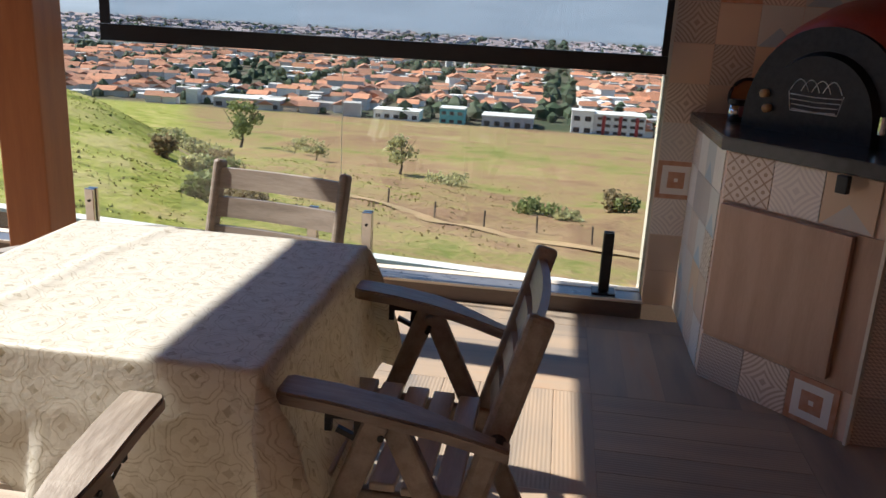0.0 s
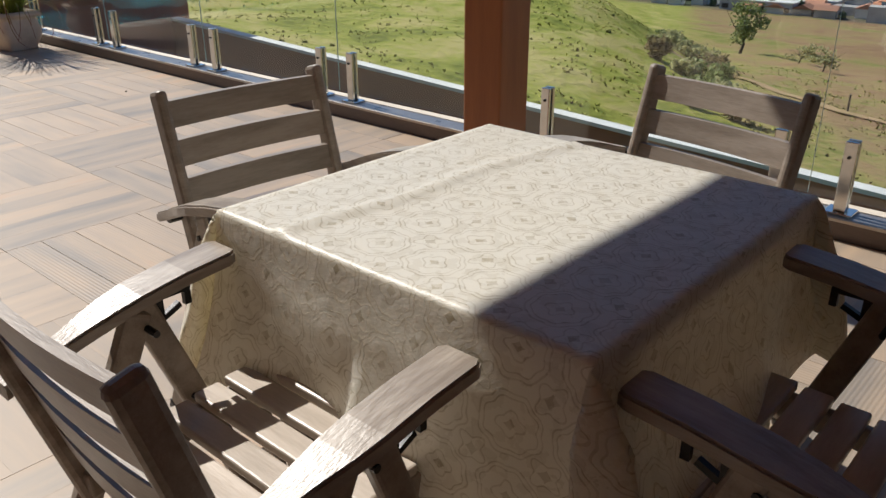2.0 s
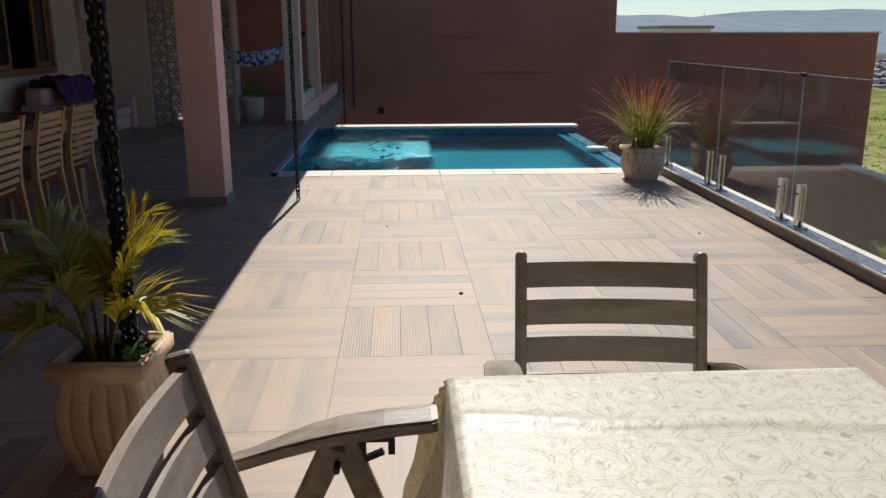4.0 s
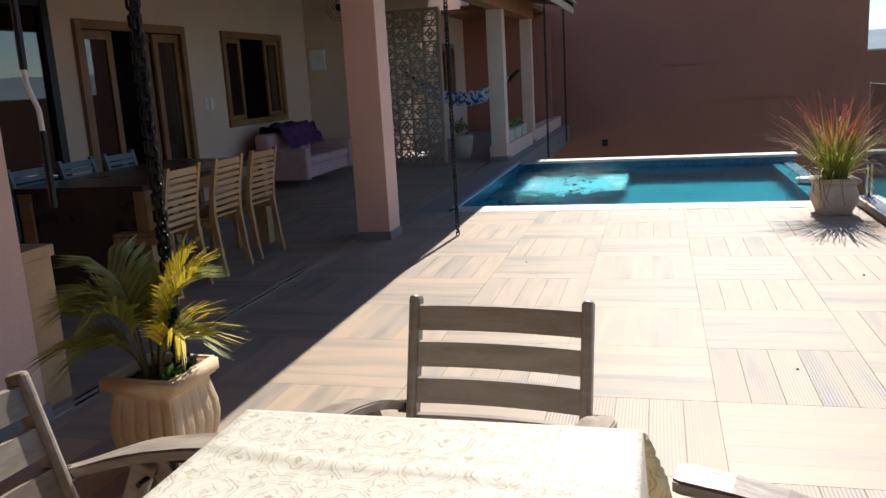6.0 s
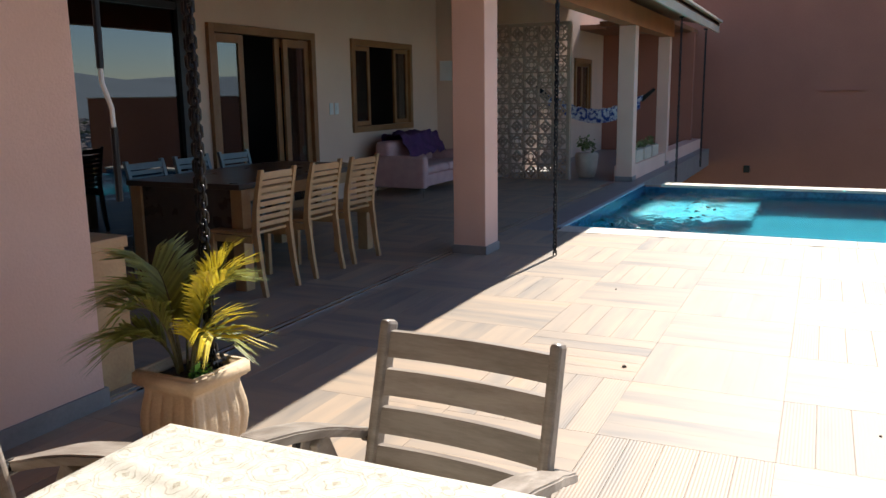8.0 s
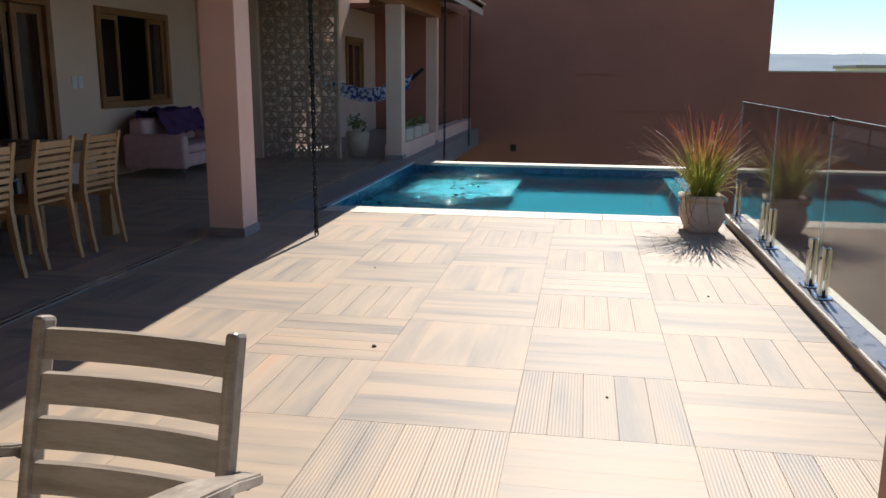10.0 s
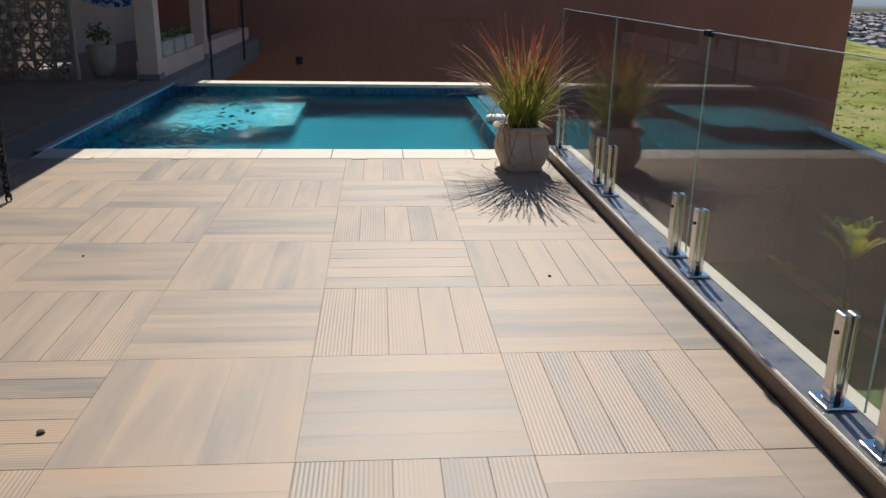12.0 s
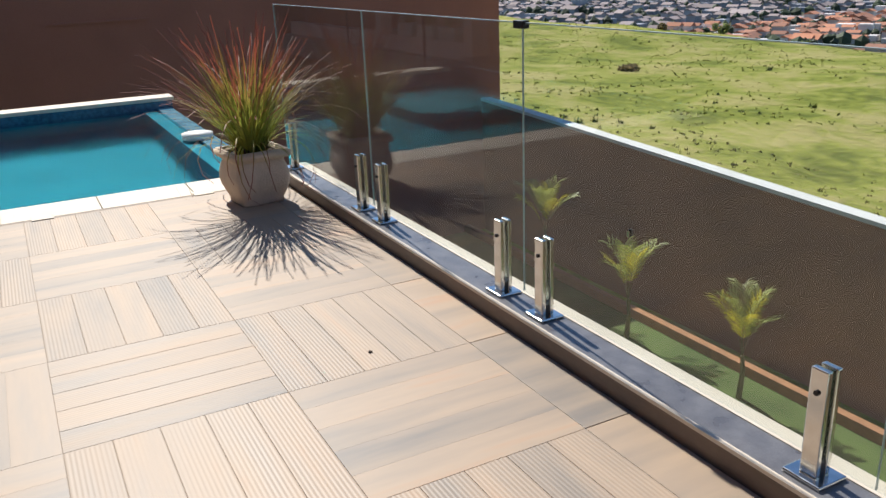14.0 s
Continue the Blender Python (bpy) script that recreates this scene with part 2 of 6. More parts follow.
M_TILE, M_RIBTILE = tile_mat("wood_look_tile", 0.0), tile_mat("ribbed_wood_look_tile", 1.0)
M_GROUT = mat("grey_grout", (0.42, 0.35, 0.285), 0.9, scale=20)
M_POOLTILE = mat("blue_pool_tile", (0.030, 0.27, 0.35), 0.85, second=(0.022, 0.225, 0.30), scale=2.5, fine=40, bump=0.05, spec=0.1)
M_POOLDARK = mat("deep_blue_glass_tile", (0.025, 0.12, 0.22), 0.2, second=(0.012, 0.06, 0.13), scale=16, mix=0.3, fine=40, bump=0.05)
M_CEIL = mat("timber_ceiling", (0.30, 0.13, 0.06), 0.55, second=(0.22, 0.09, 0.04), scale=3, stretch=(1, 6, 1), fine=40)
M_FASCIA = mat("painted_fascia", (0.70, 0.54, 0.42), 0.7, second=(0.60, 0.45, 0.34), scale=3, stretch=(0.4, 1, 1))
M_ORANGE = mat("orange_terracotta_beam", (0.52, 0.20, 0.085), 0.75, second=(0.44, 0.16, 0.065), scale=2)
M_ROOFTILE = mat("clay_roof", (0.40, 0.17, 0.09), 0.85, scale=3)
M_AWNING = mat("cream_canvas", (0.74, 0.66, 0.52), 0.9, second=(0.66, 0.58, 0.45), scale=5, fine=200, bump=0.1)

# ---- terrace structure ----
TX, TY, TS = -3.267, 2.678, 0.68
boxes("floor", M_GROUT, "grey grout bed under wood-look stoneware deck tiles", [(-7.39, 3.3, -0.05, 4.215, -0.4, -0.0025), (-12.2, 3.3, -3.15, -0.05, -0.4, -0.0025)])
boxes("foundation", M_OUTWALL, "brown rendered retaining wall under the terrace", [(-12.3, 3.3, 4.225, 4.40, -5.7, -0.301), (-7.45, -7.40, 0.3, 4.22, -5.7, -0.41)])
boxes("pool_surround", M_SKIRT, "grey stone walkway between the pool and the veranda", [(-20.2, -7.395, -0.05, 0.289, -0.4, -0.002), (-20.2, -12.2, -3.15, -0.05, -0.4, -0.008)])
boxes("floor_track", M_STEEL, "thin metal floor track along the veranda edge", [(-12.2, -2.05, -0.150, -0.128, -0.01, 0.006), (-12.2, -2.05, -0.20, -0.185, -0.01, 0.005)])

# kerb of the glass railing
boxes("kerb", M_BROWNTILE, "low kerb faced with dark brown tile", [(-7.44, 1.065, 4.218, 4.40, -0.3, 0.070)])
boxes("kerb_top", M_GRANITE, "dark granite strip on the kerb", [(-7.45, 1.065, 4.222, 4.345, 0.0702, 0.086)])
boxes("kerb_edge", M_CREAM, "pale stone edging on the kerb", [(-7.45, 1.065, 4.205, 4.221, 0.076, 0.088), (-7.45, 1.065, 4.3455, 4.405, 0.0702, 0.089)])

# walls round the covered terrace
boxes("wall_south", M_PINK, "salmon rendered wall of the covered terrace", [(-2.04, 3.3, -0.34, -0.14, 0.0, 2.839)])
boxes("baseboard", M_SKIRT, "grey stone skirting along the salmon wall", [(-2.055, 3.3, -0.1398, -0.125, 0.0, 0.085), (-2.055, -2.0402, -0.34, -0.14, 0.0, 0.085)])
boxes("wall_east", M_PINK, "salmon rendered end wall", [(3.3, 3.5, -3.35, 4.62, -0.4, 3.4)])
boxes("wall_north", M_BEIGE, "wall behind the oven under patterned tiles", [(1.085, 3.3, 4.43, 4.535, 0.0, 2.839)])
boxes("ceiling_terrace", M_CEIL, "timber ceiling over the dining terrace", [(-1.87, 3.5, -0.34, 4.62, 2.84, 2.97)])
boxes("post", M_POST, "square orange-brown varnished timber post", [(-1.70, -1.50, 3.665, 3.865, 0.0, 2.839)], bevel=0.008)
boxes("roof_beam", M_POST, "orange-brown timber beam over the post", [(-2.09, -1.871, -0.14, 4.62, 2.841, 2.97)], bevel=0.006)

# veranda of the house
def holed_wall(name, material, label, x0, x1, y0, y1, z0, z1, holes):
    """A wall along x with rectangular openings (xa, xb, za, zb), in order along x."""
    bm = bmesh.new()
    xs = sorted({x0, x1} | {h[0] for h in holes} | {h[1] for h in holes})
    zs = sorted({z0, z1} | {h[2] for h in holes} | {h[3] for h in holes})
    V = {(i, j, y): bm.verts.new((x, y, z)) for i, x in enumerate(xs) for j, z in enumerate(zs) for y in (y0, y1)}

    def full(i, j):
        if not (0 <= i < len(xs) - 1 and 0 <= j < len(zs) - 1):
            return False
        x, z = (xs[i] + xs[i + 1]) / 2, (zs[j] + zs[j + 1]) / 2
        return not any(h[0] < x < h[1] and h[2] < z < h[3] for h in holes)

    for i in range(len(xs) - 1):
        for j in range(len(zs) - 1):
            if not full(i, j):
                continue
            q = ((i, j), (i + 1, j), (i + 1, j + 1), (i, j + 1))
            for y in (y0, y1):
                bm.faces.new([V[(*c, y)] for c in q])
            for k, (di, dj) in enumerate(((0, -1), (1, 0), (0, 1), (-1, 0))):
                if not full(i + di, j + dj):
                    c, d = q[k], q[(k + 1) % 4]
                    bm.faces.new((V[(*c, y0)], V[(*d, y0)], V[(*d, y1)], V[(*c, y1)]))
    return solid(name, bm, material, label, "", "structure")


holed_wall("wall_house", M_BEIGE, "beige rendered house wall under the veranda", -12.1, 3.3, -3.35, -3.15, 0.0, 3.6,
           [(-11.12, -9.35, 0.89, 2.12), (-8.40, -6.45, 0.0, 2.13), (-6.10, -2.6, 0.0, 2.85)])
boxes("wall_return", M_BEIGE, "beige rendered return wall of the veranda", [(-12.3, -12.1, -3.35, -2.15, 0.0, 3.6)])
holed_wall("wall_house_far", M_BEIGE, "pale rendered house wall past the screen", -20.2, -12.3, -2.35, -2.15, 0.0, 3.5, [(-18.2, -16.9, 0.85, 2.08)])
# room surfaces coloured near-black in place of weak indoor light
boxes("wall_interior", M_DARKROOM, "room behind the open door, its dimness put into near-black surfaces", [(-12.1, 3.3, -6.2, -6.0, 0, 3.6), (-12.1, 3.3, -6.0, -3.35, -0.2, 0.0), (-12.1, 3.3, -6.0, -3.35, 3.0, 3.1), (-12.3, -12.1, -6.2, -3.35, 0, 3.6), (-20.2, -12.3, -4.2, -4.0, 0, 3.5)])
bm = bmesh.new()
for x0, x1 in ((-16.6, 3.3),):
    vs = [bm.verts.new(p) for p in ((x0, 0.80, 2.60), (x1, 0.80, 2.60), (x1, -3.35, 3.45), (x0, -3.35, 3.45), (x0, 0.80, 2.66), (x1, 0.80, 2.66), (x1, -3.35, 3.53), (x0, -3.35, 3.53))]
    for f in ((0, 1, 2, 3), (7, 6, 5, 4), (0, 4, 5, 1), (2, 6, 7, 3), (1, 5, 6, 2), (0, 3, 7, 4)):
        bm.faces.new([vs[i] for i in f])
    for k in range(42):
        y = 0.76 - k * 0.1
        box(bm, x0 + 0.02, -2.1, y - 0.044, y + 0.044, 2.585 + (0.8 - y) * 0.2048, 2.602 + (0.8 - y) * 0.2048)
solid("ceiling_veranda", bm, M_CEIL, "sloping reddish timber ceiling of the veranda", "", "structure")
bm = bmesh.new()
box(bm, -16.62, -2.1, 0.76, 0.80, 2.47, 2.66, 0.004)
box(bm, -16.64, -2.1, 0.78, 0.86, 2.6605, 2.70, 0.004)
solid("fascia", bm, M_FASCIA, "pale painted fascia board of the veranda roof", "", "structure")
boxes("beam_veranda", M_ORANGE, "orange rendered beam on the veranda columns", [(-15.6, -2.05, -0.10, 0.12, 2.36, 2.66)])


def column(x1, y1, w=0.30, h=2.36, z0=0.0, material=M_PINK):
    t = thing("column", (x1, y1, 0), "salmon rendered square column with grey stone foot", "column", "veranda columns", "structure")
    bm = bmesh.new()
    box(bm, -w, 0, -w, 0, z0, h, 0.006)
    part("shaft", bm, material, t)
    bm = bmesh.new()
    box(bm, -w - 0.012, 0.012, -w - 0.012, 0.012, z0, z0 + 0.075, 0.003)
    part("foot", bm, M_SKIRT, t, "grey stone foot")


# unseen cover added to keep the sun out; the slot lets one patch through
boxes("unseen_sun_cover", M_CEIL, "unseen timber cover added to keep sun off the far end of the veranda", [(-20.3, -17.3, -2.15, -0.1, 2.7, 2.8), (-17.3, -16.61, -1.55, -0.1, 2.7, 2.8)])
boxes("wall_veranda_end", M_WALL, "terracotta wall closing the far end of the veranda", [(-19.6, -19.4, -2.15, -0.05, 0.0, 2.699)])
boxes("wall_low", M_PINK, "low salmon parapet with planters between the far columns", [(-20.2, -12.27, -0.18, 0.08, 0.0, 0.24)])
column(-5.96, 0.165)
column(-12.25, 0.10, 0.25)
column(-15.3, 0.10, 0.21)

# far boundary wall
boxes("wall_west", M_WALL, "tall terracotta rendered boundary wall in shade", [(-20.62, -20.37, 0.0, 7.10, -5.9, 7.4), (-20.62, -20.37, 7.10, 13.95, -5.9, 1.405), (-20.62, -20.37, -6.0, 0.0, -5.9, 3.5), (-20.369, -20.33, 2.60, 3.58, 1.335, 1.375), (-20.369, -20.33, 3.66, 5.54, 0.455, 0.50)])
boxes("wall_cap", M_CREAM, "pale coping on the low boundary wall", [(-20.66, -20.33, 7.11, 14.0, 1.406, 1.44)])

# ---- pool ----
def water_mat():
    m = bpy.data.materials.new("pool_water")
    m.use_nodes = True
    n, l = m.node_tree.nodes, m.node_tree.links
    n.remove(n["Principled BSDF"])
    gl, tr, mx, lw = n.new("ShaderNodeBsdfGlossy"), n.new("ShaderNodeBsdfRefraction"), n.new("ShaderNodeMixShader"), n.new("ShaderNodeLayerWeight")
    pw, ma = n.new("ShaderNodeMath"), n.new("ShaderNodeMath")
    lw.inputs["Blend"].default_value = 0.5
    pw.operation, ma.operation = "POWER", "MULTIPLY_ADD"
    pw.inputs[1].default_value = 5.0
    ma.inputs[1].default_value, ma.inputs[2].default_value = 0.85, 0.02
    l.new(lw.outputs["Facing"], pw.inputs[0])
    l.new(pw.outputs[0], ma.inputs[0])
    gl.inputs["Roughness"].default_value = 0.045
    tr.inputs["Roughness"].default_value, tr.inputs["IOR"].default_value = 0.0, 1.333
    tr.inputs["Color"].default_value = (0.72, 0.93, 0.96, 1)
    geo = n.new("ShaderNodeNewGeometry")
    a, b2 = n.new("ShaderNodeTexNoise"), n.new("ShaderNodeTexNoise")
    a.inputs["Scale"].default_value, a.inputs["Detail"].default_value = 38, 3
    b2.inputs["Scale"].default_value, b2.inputs["Detail"].default_value = 3.4, 3
    l.new(geo.outputs["Position"], a.inputs["Vector"])
    l.new(geo.outputs["Position"], b2.inputs["Vector"])
    ad = n.new("ShaderNodeMath")
    l.new(a.outputs["Fac"], ad.inputs[0])
    l.new(b2.outputs["Fac"], ad.inputs[1])
    # the jets on the house side keep the water choppy there
    sp, chop, mu = n.new("ShaderNodeSeparateXYZ"), n.new("ShaderNodeMapRange"), n.new("ShaderNodeMath")
    l.new(geo.outputs["Position"], sp.inputs[0])
    l.new(sp.outputs[1], chop.inputs["Value"])
    chop.inputs["From Min"].default_value, chop.inputs["From Max"].default_value = 1.1, 2.1
    chop.inputs["To Min"].default_value, chop.inputs["To Max"].default_value = 0.55, 0.10
    mu.operation = "MULTIPLY"
    l.new(ad.outputs[0], mu.inputs[0])
    l.new(chop.outputs[0], mu.inputs[1])
    bp = n.new("ShaderNodeBump")
    bp.inputs["Strength"].default_value, bp.inputs["Distance"].default_value = 1.0, 0.032
    l.new(mu.outputs[0], bp.inputs["Height"])
    l.new(bp.outputs[0], gl.inputs["Normal"])
    l.new(bp.outputs[0], tr.inputs["Normal"])
    l.new(ma.outputs[0], mx.inputs[0])
    l.new(tr.outputs[0], mx.inputs[1])
    l.new(gl.outputs[0], mx.inputs[2])
    l.new(mx.outputs[0], n["Material Output"].inputs["Surface"])
    return m


M_WATER = water_mat()
PX0, PX1, PY0, PY1, PW, PF = -12.0, -7.72, 0.36, 4.05, -0.13, -1.0
def ripple(x, y):
    """Height of the water: choppy along the house side, near calm elsewhere."""
    chop = max(0.0, min(1.0, (2.25 - y) / 0.8)) * max(0.0, min(1.0, 0.6 + 1.6 * noise.noise(Vector((x * 0.7, y * 0.9, 2)))))
    k = 0.0008 + 0.060 * chop
    return k * (noise.noise(Vector((x * 6, y * 5, 1))) + 0.8 * noise.noise(Vector((x * 17, y * 13, 4))))


pool = thing("swimming_pool", (0, 0, 0), "rectangular tiled swimming pool with a submerged bench", "pool", kind="structure")
bm = bmesh.new()
box(bm, PX0 - 0.2, PX1 + 0.2, PY0 - 0.2, 4.35, -1.25, PF)
box(bm, PX0 - 0.2, PX0, PY0 - 0.06, 4.35, PF, -0.30)
box(bm, PX1, PX1 + 0.2, PY0 - 0.06, 4.2, PF, -0.30)
box(bm, PX0, PX1, PY0 - 0.2, PY0, PF, -0.30)
box(bm, PX0, PX1, PY1, PY1 + 0.15, PF, PW - 0.02)
part("basin", bm, M_POOLTILE, pool, "turquoise tiled basin")
bm = bmesh.new()
box(bm, PX0 - 0.2, PX0, PY0 - 0.06, 4.38, -0.2999, -0.04)
box(bm, PX1, PX1 + 0.2, PY0 - 0.06, 4.2, -0.2999, -0.045)
box(bm, PX0, PX1, PY0 - 0.06, PY0, -0.2999, -0.015)
part("waterline_band", bm, M_POOLDARK, pool, "dark blue mosaic band at the waterline")
bm = bmesh.new()
box(bm, PX0 + 0.001, -10.03, PY0 + 0.001, 2.03, PF + 0.001, -0.45, 0.02)
part("bench", bm, mat("pale_turquoise_tile", (0.065, 0.32, 0.39), 0.85, second=(0.05, 0.27, 0.34), scale=3, fine=40, spec=0.1), pool, "pale submerged bench")
bm = bmesh.new()
box(bm, PX0, PX1, PY1 + 0.1505, 4.36, -0.6, PW + 0.012, 0.004)
part("overflow_ledge", bm, mat("wet_blue_ledge", (0.10, 0.29, 0.38), 0.2, second=(0.06, 0.20, 0.29), scale=12, fine=40), pool, "wet pale blue overflow ledge")
bm = bmesh.new()
tube(bm, [(-9.9, 4.2, -0.118), (-9.9, 4.2, -0.07)], 0.14, 20)
part("skimmer_lid", bm, M_WHITE, pool, "round white skimmer lid", True)
bm = bmesh.new()
nx, ny = 300, 240
g = [[bm.verts.new((PX0 + (PX1 - PX0) * i / nx, PY0 + (PY1 + 0.12 - PY0) * j / ny, PW + ripple(PX0 + (PX1 - PX0) * i / nx, PY0 + (PY1 + 0.12 - PY0) * j / ny))) for j in range(ny + 1)] for i in range(nx + 1)]
for i in range(nx):
    for j in range(ny):
        bm.faces.new((g[i][j], g[i + 1][j], g[i + 1][j + 1], g[i][j + 1]))
w = part("water", bm, M_WATER, pool, "clear rippled pool water", True)
w.visible_shadow = False
if w.data.polygons[0].normal.z < 0:
    w.data.flip_normals()
bm = bmesh.new()
box(bm, PX0 - 0.28, PX0 + 0.015, 0.60, 4.40, -0.0395, 0.0, 0.004)
part("far_coping", bm, M_CREAM, pool, "pale stone coping")
for k in range(7):
    bm = bmesh.new()
    y0 = 0.36 + k * 0.55
    box(bm, PX1 - 0.02, -7.393, y0, min(y0 + 0.546, 4.2), -0.0445, -0.001, 0.004)
    part("coping", bm, M_CREAM, pool)
bm = bmesh.new()
box(bm, PX0, PX1 + 0.05, PY0 - 0.07, PY0 - 0.002, -0.0145, 0.002, 0.003)
part("edge_strip", bm, mat("pale_blue_edge", (0.45, 0.55, 0.60), 0.4, scale=8), pool, "pale blue tiled edge")
for yy in (0.75, 1.45, 2.78, 3.7):
    bm = bmesh.new()
    box(bm, -7.44, -7.34, yy - 0.06, yy + 0.06, 0.0005, 0.006, 0.002)
    solid("return_cover", bm, M_CREAM, "small flat cream cover plate on the pool coping", "cover plate", "", "pool cover plates")


# ---- glass railing ----
def spigot(x, metal):
    t = thing("glass_spigot", (x, 4.29, 0.086), ("black" if metal == M_BLACK else "polished steel") + " glass clamp standing on the kerb", "glass clamp", "glass railing clamps")
    bm = bmesh.new()
    box(bm, -0.055, 0.055, -0.05, 0.05, 0.0, 0.012, 0.004)
    part("base_plate", bm, metal, t)
    for s in (-1, 1):
        bm = bmesh.new()
        box(bm, -0.024, 0.024, 0.008 if s > 0 else -0.026, 0.026 if s > 0 else -0.008, 0.0125, 0.296, 0.004)
        part("jaw", bm, metal, t)
    bm = bmesh.new()
    box(bm, -0.022, 0.022, -0.0078, 0.0078, 0.0125, 0.05)
    part("core", bm, M_BLACK, t, "black rubber core")
    bm = bmesh.new()
    tube(bm, [(0, -0.0262, 0.235), (0, -0.031, 0.235)], 0.007, 10)
    part("bolt", bm, M_IRON, t)


for x in (-7.33, -6.19, -5.92, -4.795, -4.52, -3.376, -3.097, -1.68, -0.53, -0.258, 0.888):
    spigot(x, M_BLACK if x > 0.8 else M_STEEL)
rail = thing("glass_railing", (0, 0, 0), "frameless clear glass railing along the kerb", "railing")
for x0, x1 in ((-7.445, -6.0395), (-6.0365, -4.6495), (-4.6465, -3.2195), (-3.2165, -1.8965), (-1.8935, -0.3955), (-0.3925, 1.06)):
    bm = bmesh.new()
    box(bm, x0, x1, 4.286, 4.294, 0.14, 1.103, 0.001)
    pane = part("glass_panel", bm, M_GLASS, rail)
    pane.visible_shadow = False
    bm = bmesh.new()
    box(bm, x0, x1, 4.2862, 4.2938, 1.1032, 1.1062)
    box(bm, x0 - 0.0012, x0 - 0.0003, 4.2862, 4.2938, 0.141, 1.1062)
    part("ground_edge", bm, M_GLASSEDGE, pane, "bright ground edge of the glass")
for x in (-4.658, -1.895):
    bm = bmesh.new()
    box(bm, x - 0.03, x + 0.03, 4.276, 4.304, 1.085, 1.112, 0.003)
    part("clip", bm, M_BLACK, rail, "small black clip")

# ---- garden table with cloth ----
CX, CY, CH, ZT = -0.202, 2.047, 0.371, 0.772
tab = thing("garden_table", (CX, CY, 0), "square wooden garden table under a patterned cloth", "table")
bm = bmesh.new()
box(bm, -CH + 0.006, CH - 0.006, -CH + 0.006, CH - 0.006, ZT - 0.035, ZT - 0.008, 0.004)
part("tabletop", bm, M_WOOD, tab)
for sx in (-1, 1):
    for sy in (-1, 1):
        bm = bmesh.new()
        beam(bm, (sx * 0.28, sy * 0.28, 0), (sx * 0.31, sy * 0.31, ZT - 0.036), 0.055, 0.055, (0, 1, 0))
        part("leg", bm, M_WOOD, tab)


def cloth_mat():
    m = bpy.data.materials.new("patterned_cloth")
    m.use_nodes = True
    n, l = m.node_tree.nodes, m.node_tree.links
    b = n["Principled BSDF"]
    b.inputs["Roughness"].default_value = 0.42
    b.inputs["Sheen Weight"].default_value = 0.15
    uv = n.new("ShaderNodeUVMap")
    # round medallions on a square net
    sep = n.new("ShaderNodeSeparateXYZ")
    wob, warp = n.new("ShaderNodeTexNoise"), n.new("ShaderNodeVectorMath")
    wob.inputs["Scale"].default_value, wob.inputs["Detail"].default_value = 22, 2
    warp.operation = "MULTIPLY_ADD"
    warp.inputs[1].default_value = (0.016, 0.016, 0)
    l.new(uv.outputs[0], wob.inputs["Vector"])
    l.new(wob.outputs["Color"], warp.inputs[0])
    l.new(uv.outputs[0], warp.inputs[2])
    l.new(warp.outputs[0], sep.inputs[0])

    def math_node(op, a, c=None):
        q = n.new("ShaderNodeMath")
        q.operation = op
        for k, v in enumerate((a, c)):
            if v is None:
                continue
            if isinstance(v, (int, float)):
                q.inputs[k].default_value = v
            else:
                l.new(v, q.inputs[k])
        return q.outputs[0]

    def cell(sx, sy, shift):
        u = math_node("SUBTRACT", math_node("FRACT", math_node("ADD", math_node("MULTIPLY", sep.outputs[0], sx), shift)), 0.5)
        v = math_node("SUBTRACT", math_node("FRACT", math_node("ADD", math_node("MULTIPLY", sep.outputs[1], sy), shift)), 0.5)
        return u, v, math_node("SQRT", math_node("ADD", math_node("MULTIPLY", u, u), math_node("MULTIPLY", v, v)))

    ua, va, ra = cell(9.0, 9.0, 0.0)
    ub, vb, rb = cell(9.0, 9.0, 0.5)

    def scallop(u, v, r, k, amount):
        th = math_node("ARCTAN2", v, u)
        return math_node("ADD", r, math_node("MULTIPLY", math_node("COSINE", math_node("MULTIPLY", th, k)), amount))

    def ring(r, at, w):
        return math_node("LESS_THAN", math_node("ABSOLUTE", math_node("SUBTRACT", r, at)), w)

    sa, sb = scallop(ua, va, ra, 8.0, 0.018), scallop(ub, vb, rb, 4.0, 0.05)
    pat = math_node("MAXIMUM", ring(sa, 0.43, 0.012), ring(sa, 0.36, 0.010))
    pat = math_node("MAXIMUM", pat, ring(scallop(ua, va, ra, 4.0, -0.03), 0.17, 0.013))
    pat = math_node("MAXIMUM", pat, ring(sb, 0.19, 0.013))
    petal = math_node("ADD", rb, math_node("MULTIPLY", math_node("MULTIPLY", math_node("ABSOLUTE", ub), math_node("ABSOLUTE", vb)), 22.0))
    flower = math_node("MAXIMUM", math_node("LESS_THAN", petal, 0.105), math_node("LESS_THAN", math_node("ADD", ra, math_node("MULTIPLY", math_node("MULTIPLY", math_node("ABSOLUTE", ua), math_node("ABSOLUTE", va)), 22.0)), 0.09))
    pat = math_node("MAXIMUM", pat, math_node("MULTIPLY", flower, 1.25))
    vine = n.new("ShaderNodeTexVoronoi")
    vine.feature = "DISTANCE_TO_EDGE"
    vine.inputs["Scale"].default_value = 60
    l.new(uv.outputs[0], vine.inputs["Vector"])
    vl = math_node("MULTIPLY", math_node("LESS_THAN", vine.outputs["Distance"], 0.055), math_node("GREATER_THAN", ra, 0.41))
    pat = math_node("MAXIMUM", pat, math_node("MULTIPLY", vl, 0.22))
    nz = n.new("ShaderNodeTexNoise")
    nz.inputs["Scale"].default_value, nz.inputs["Detail"].default_value = 26, 4
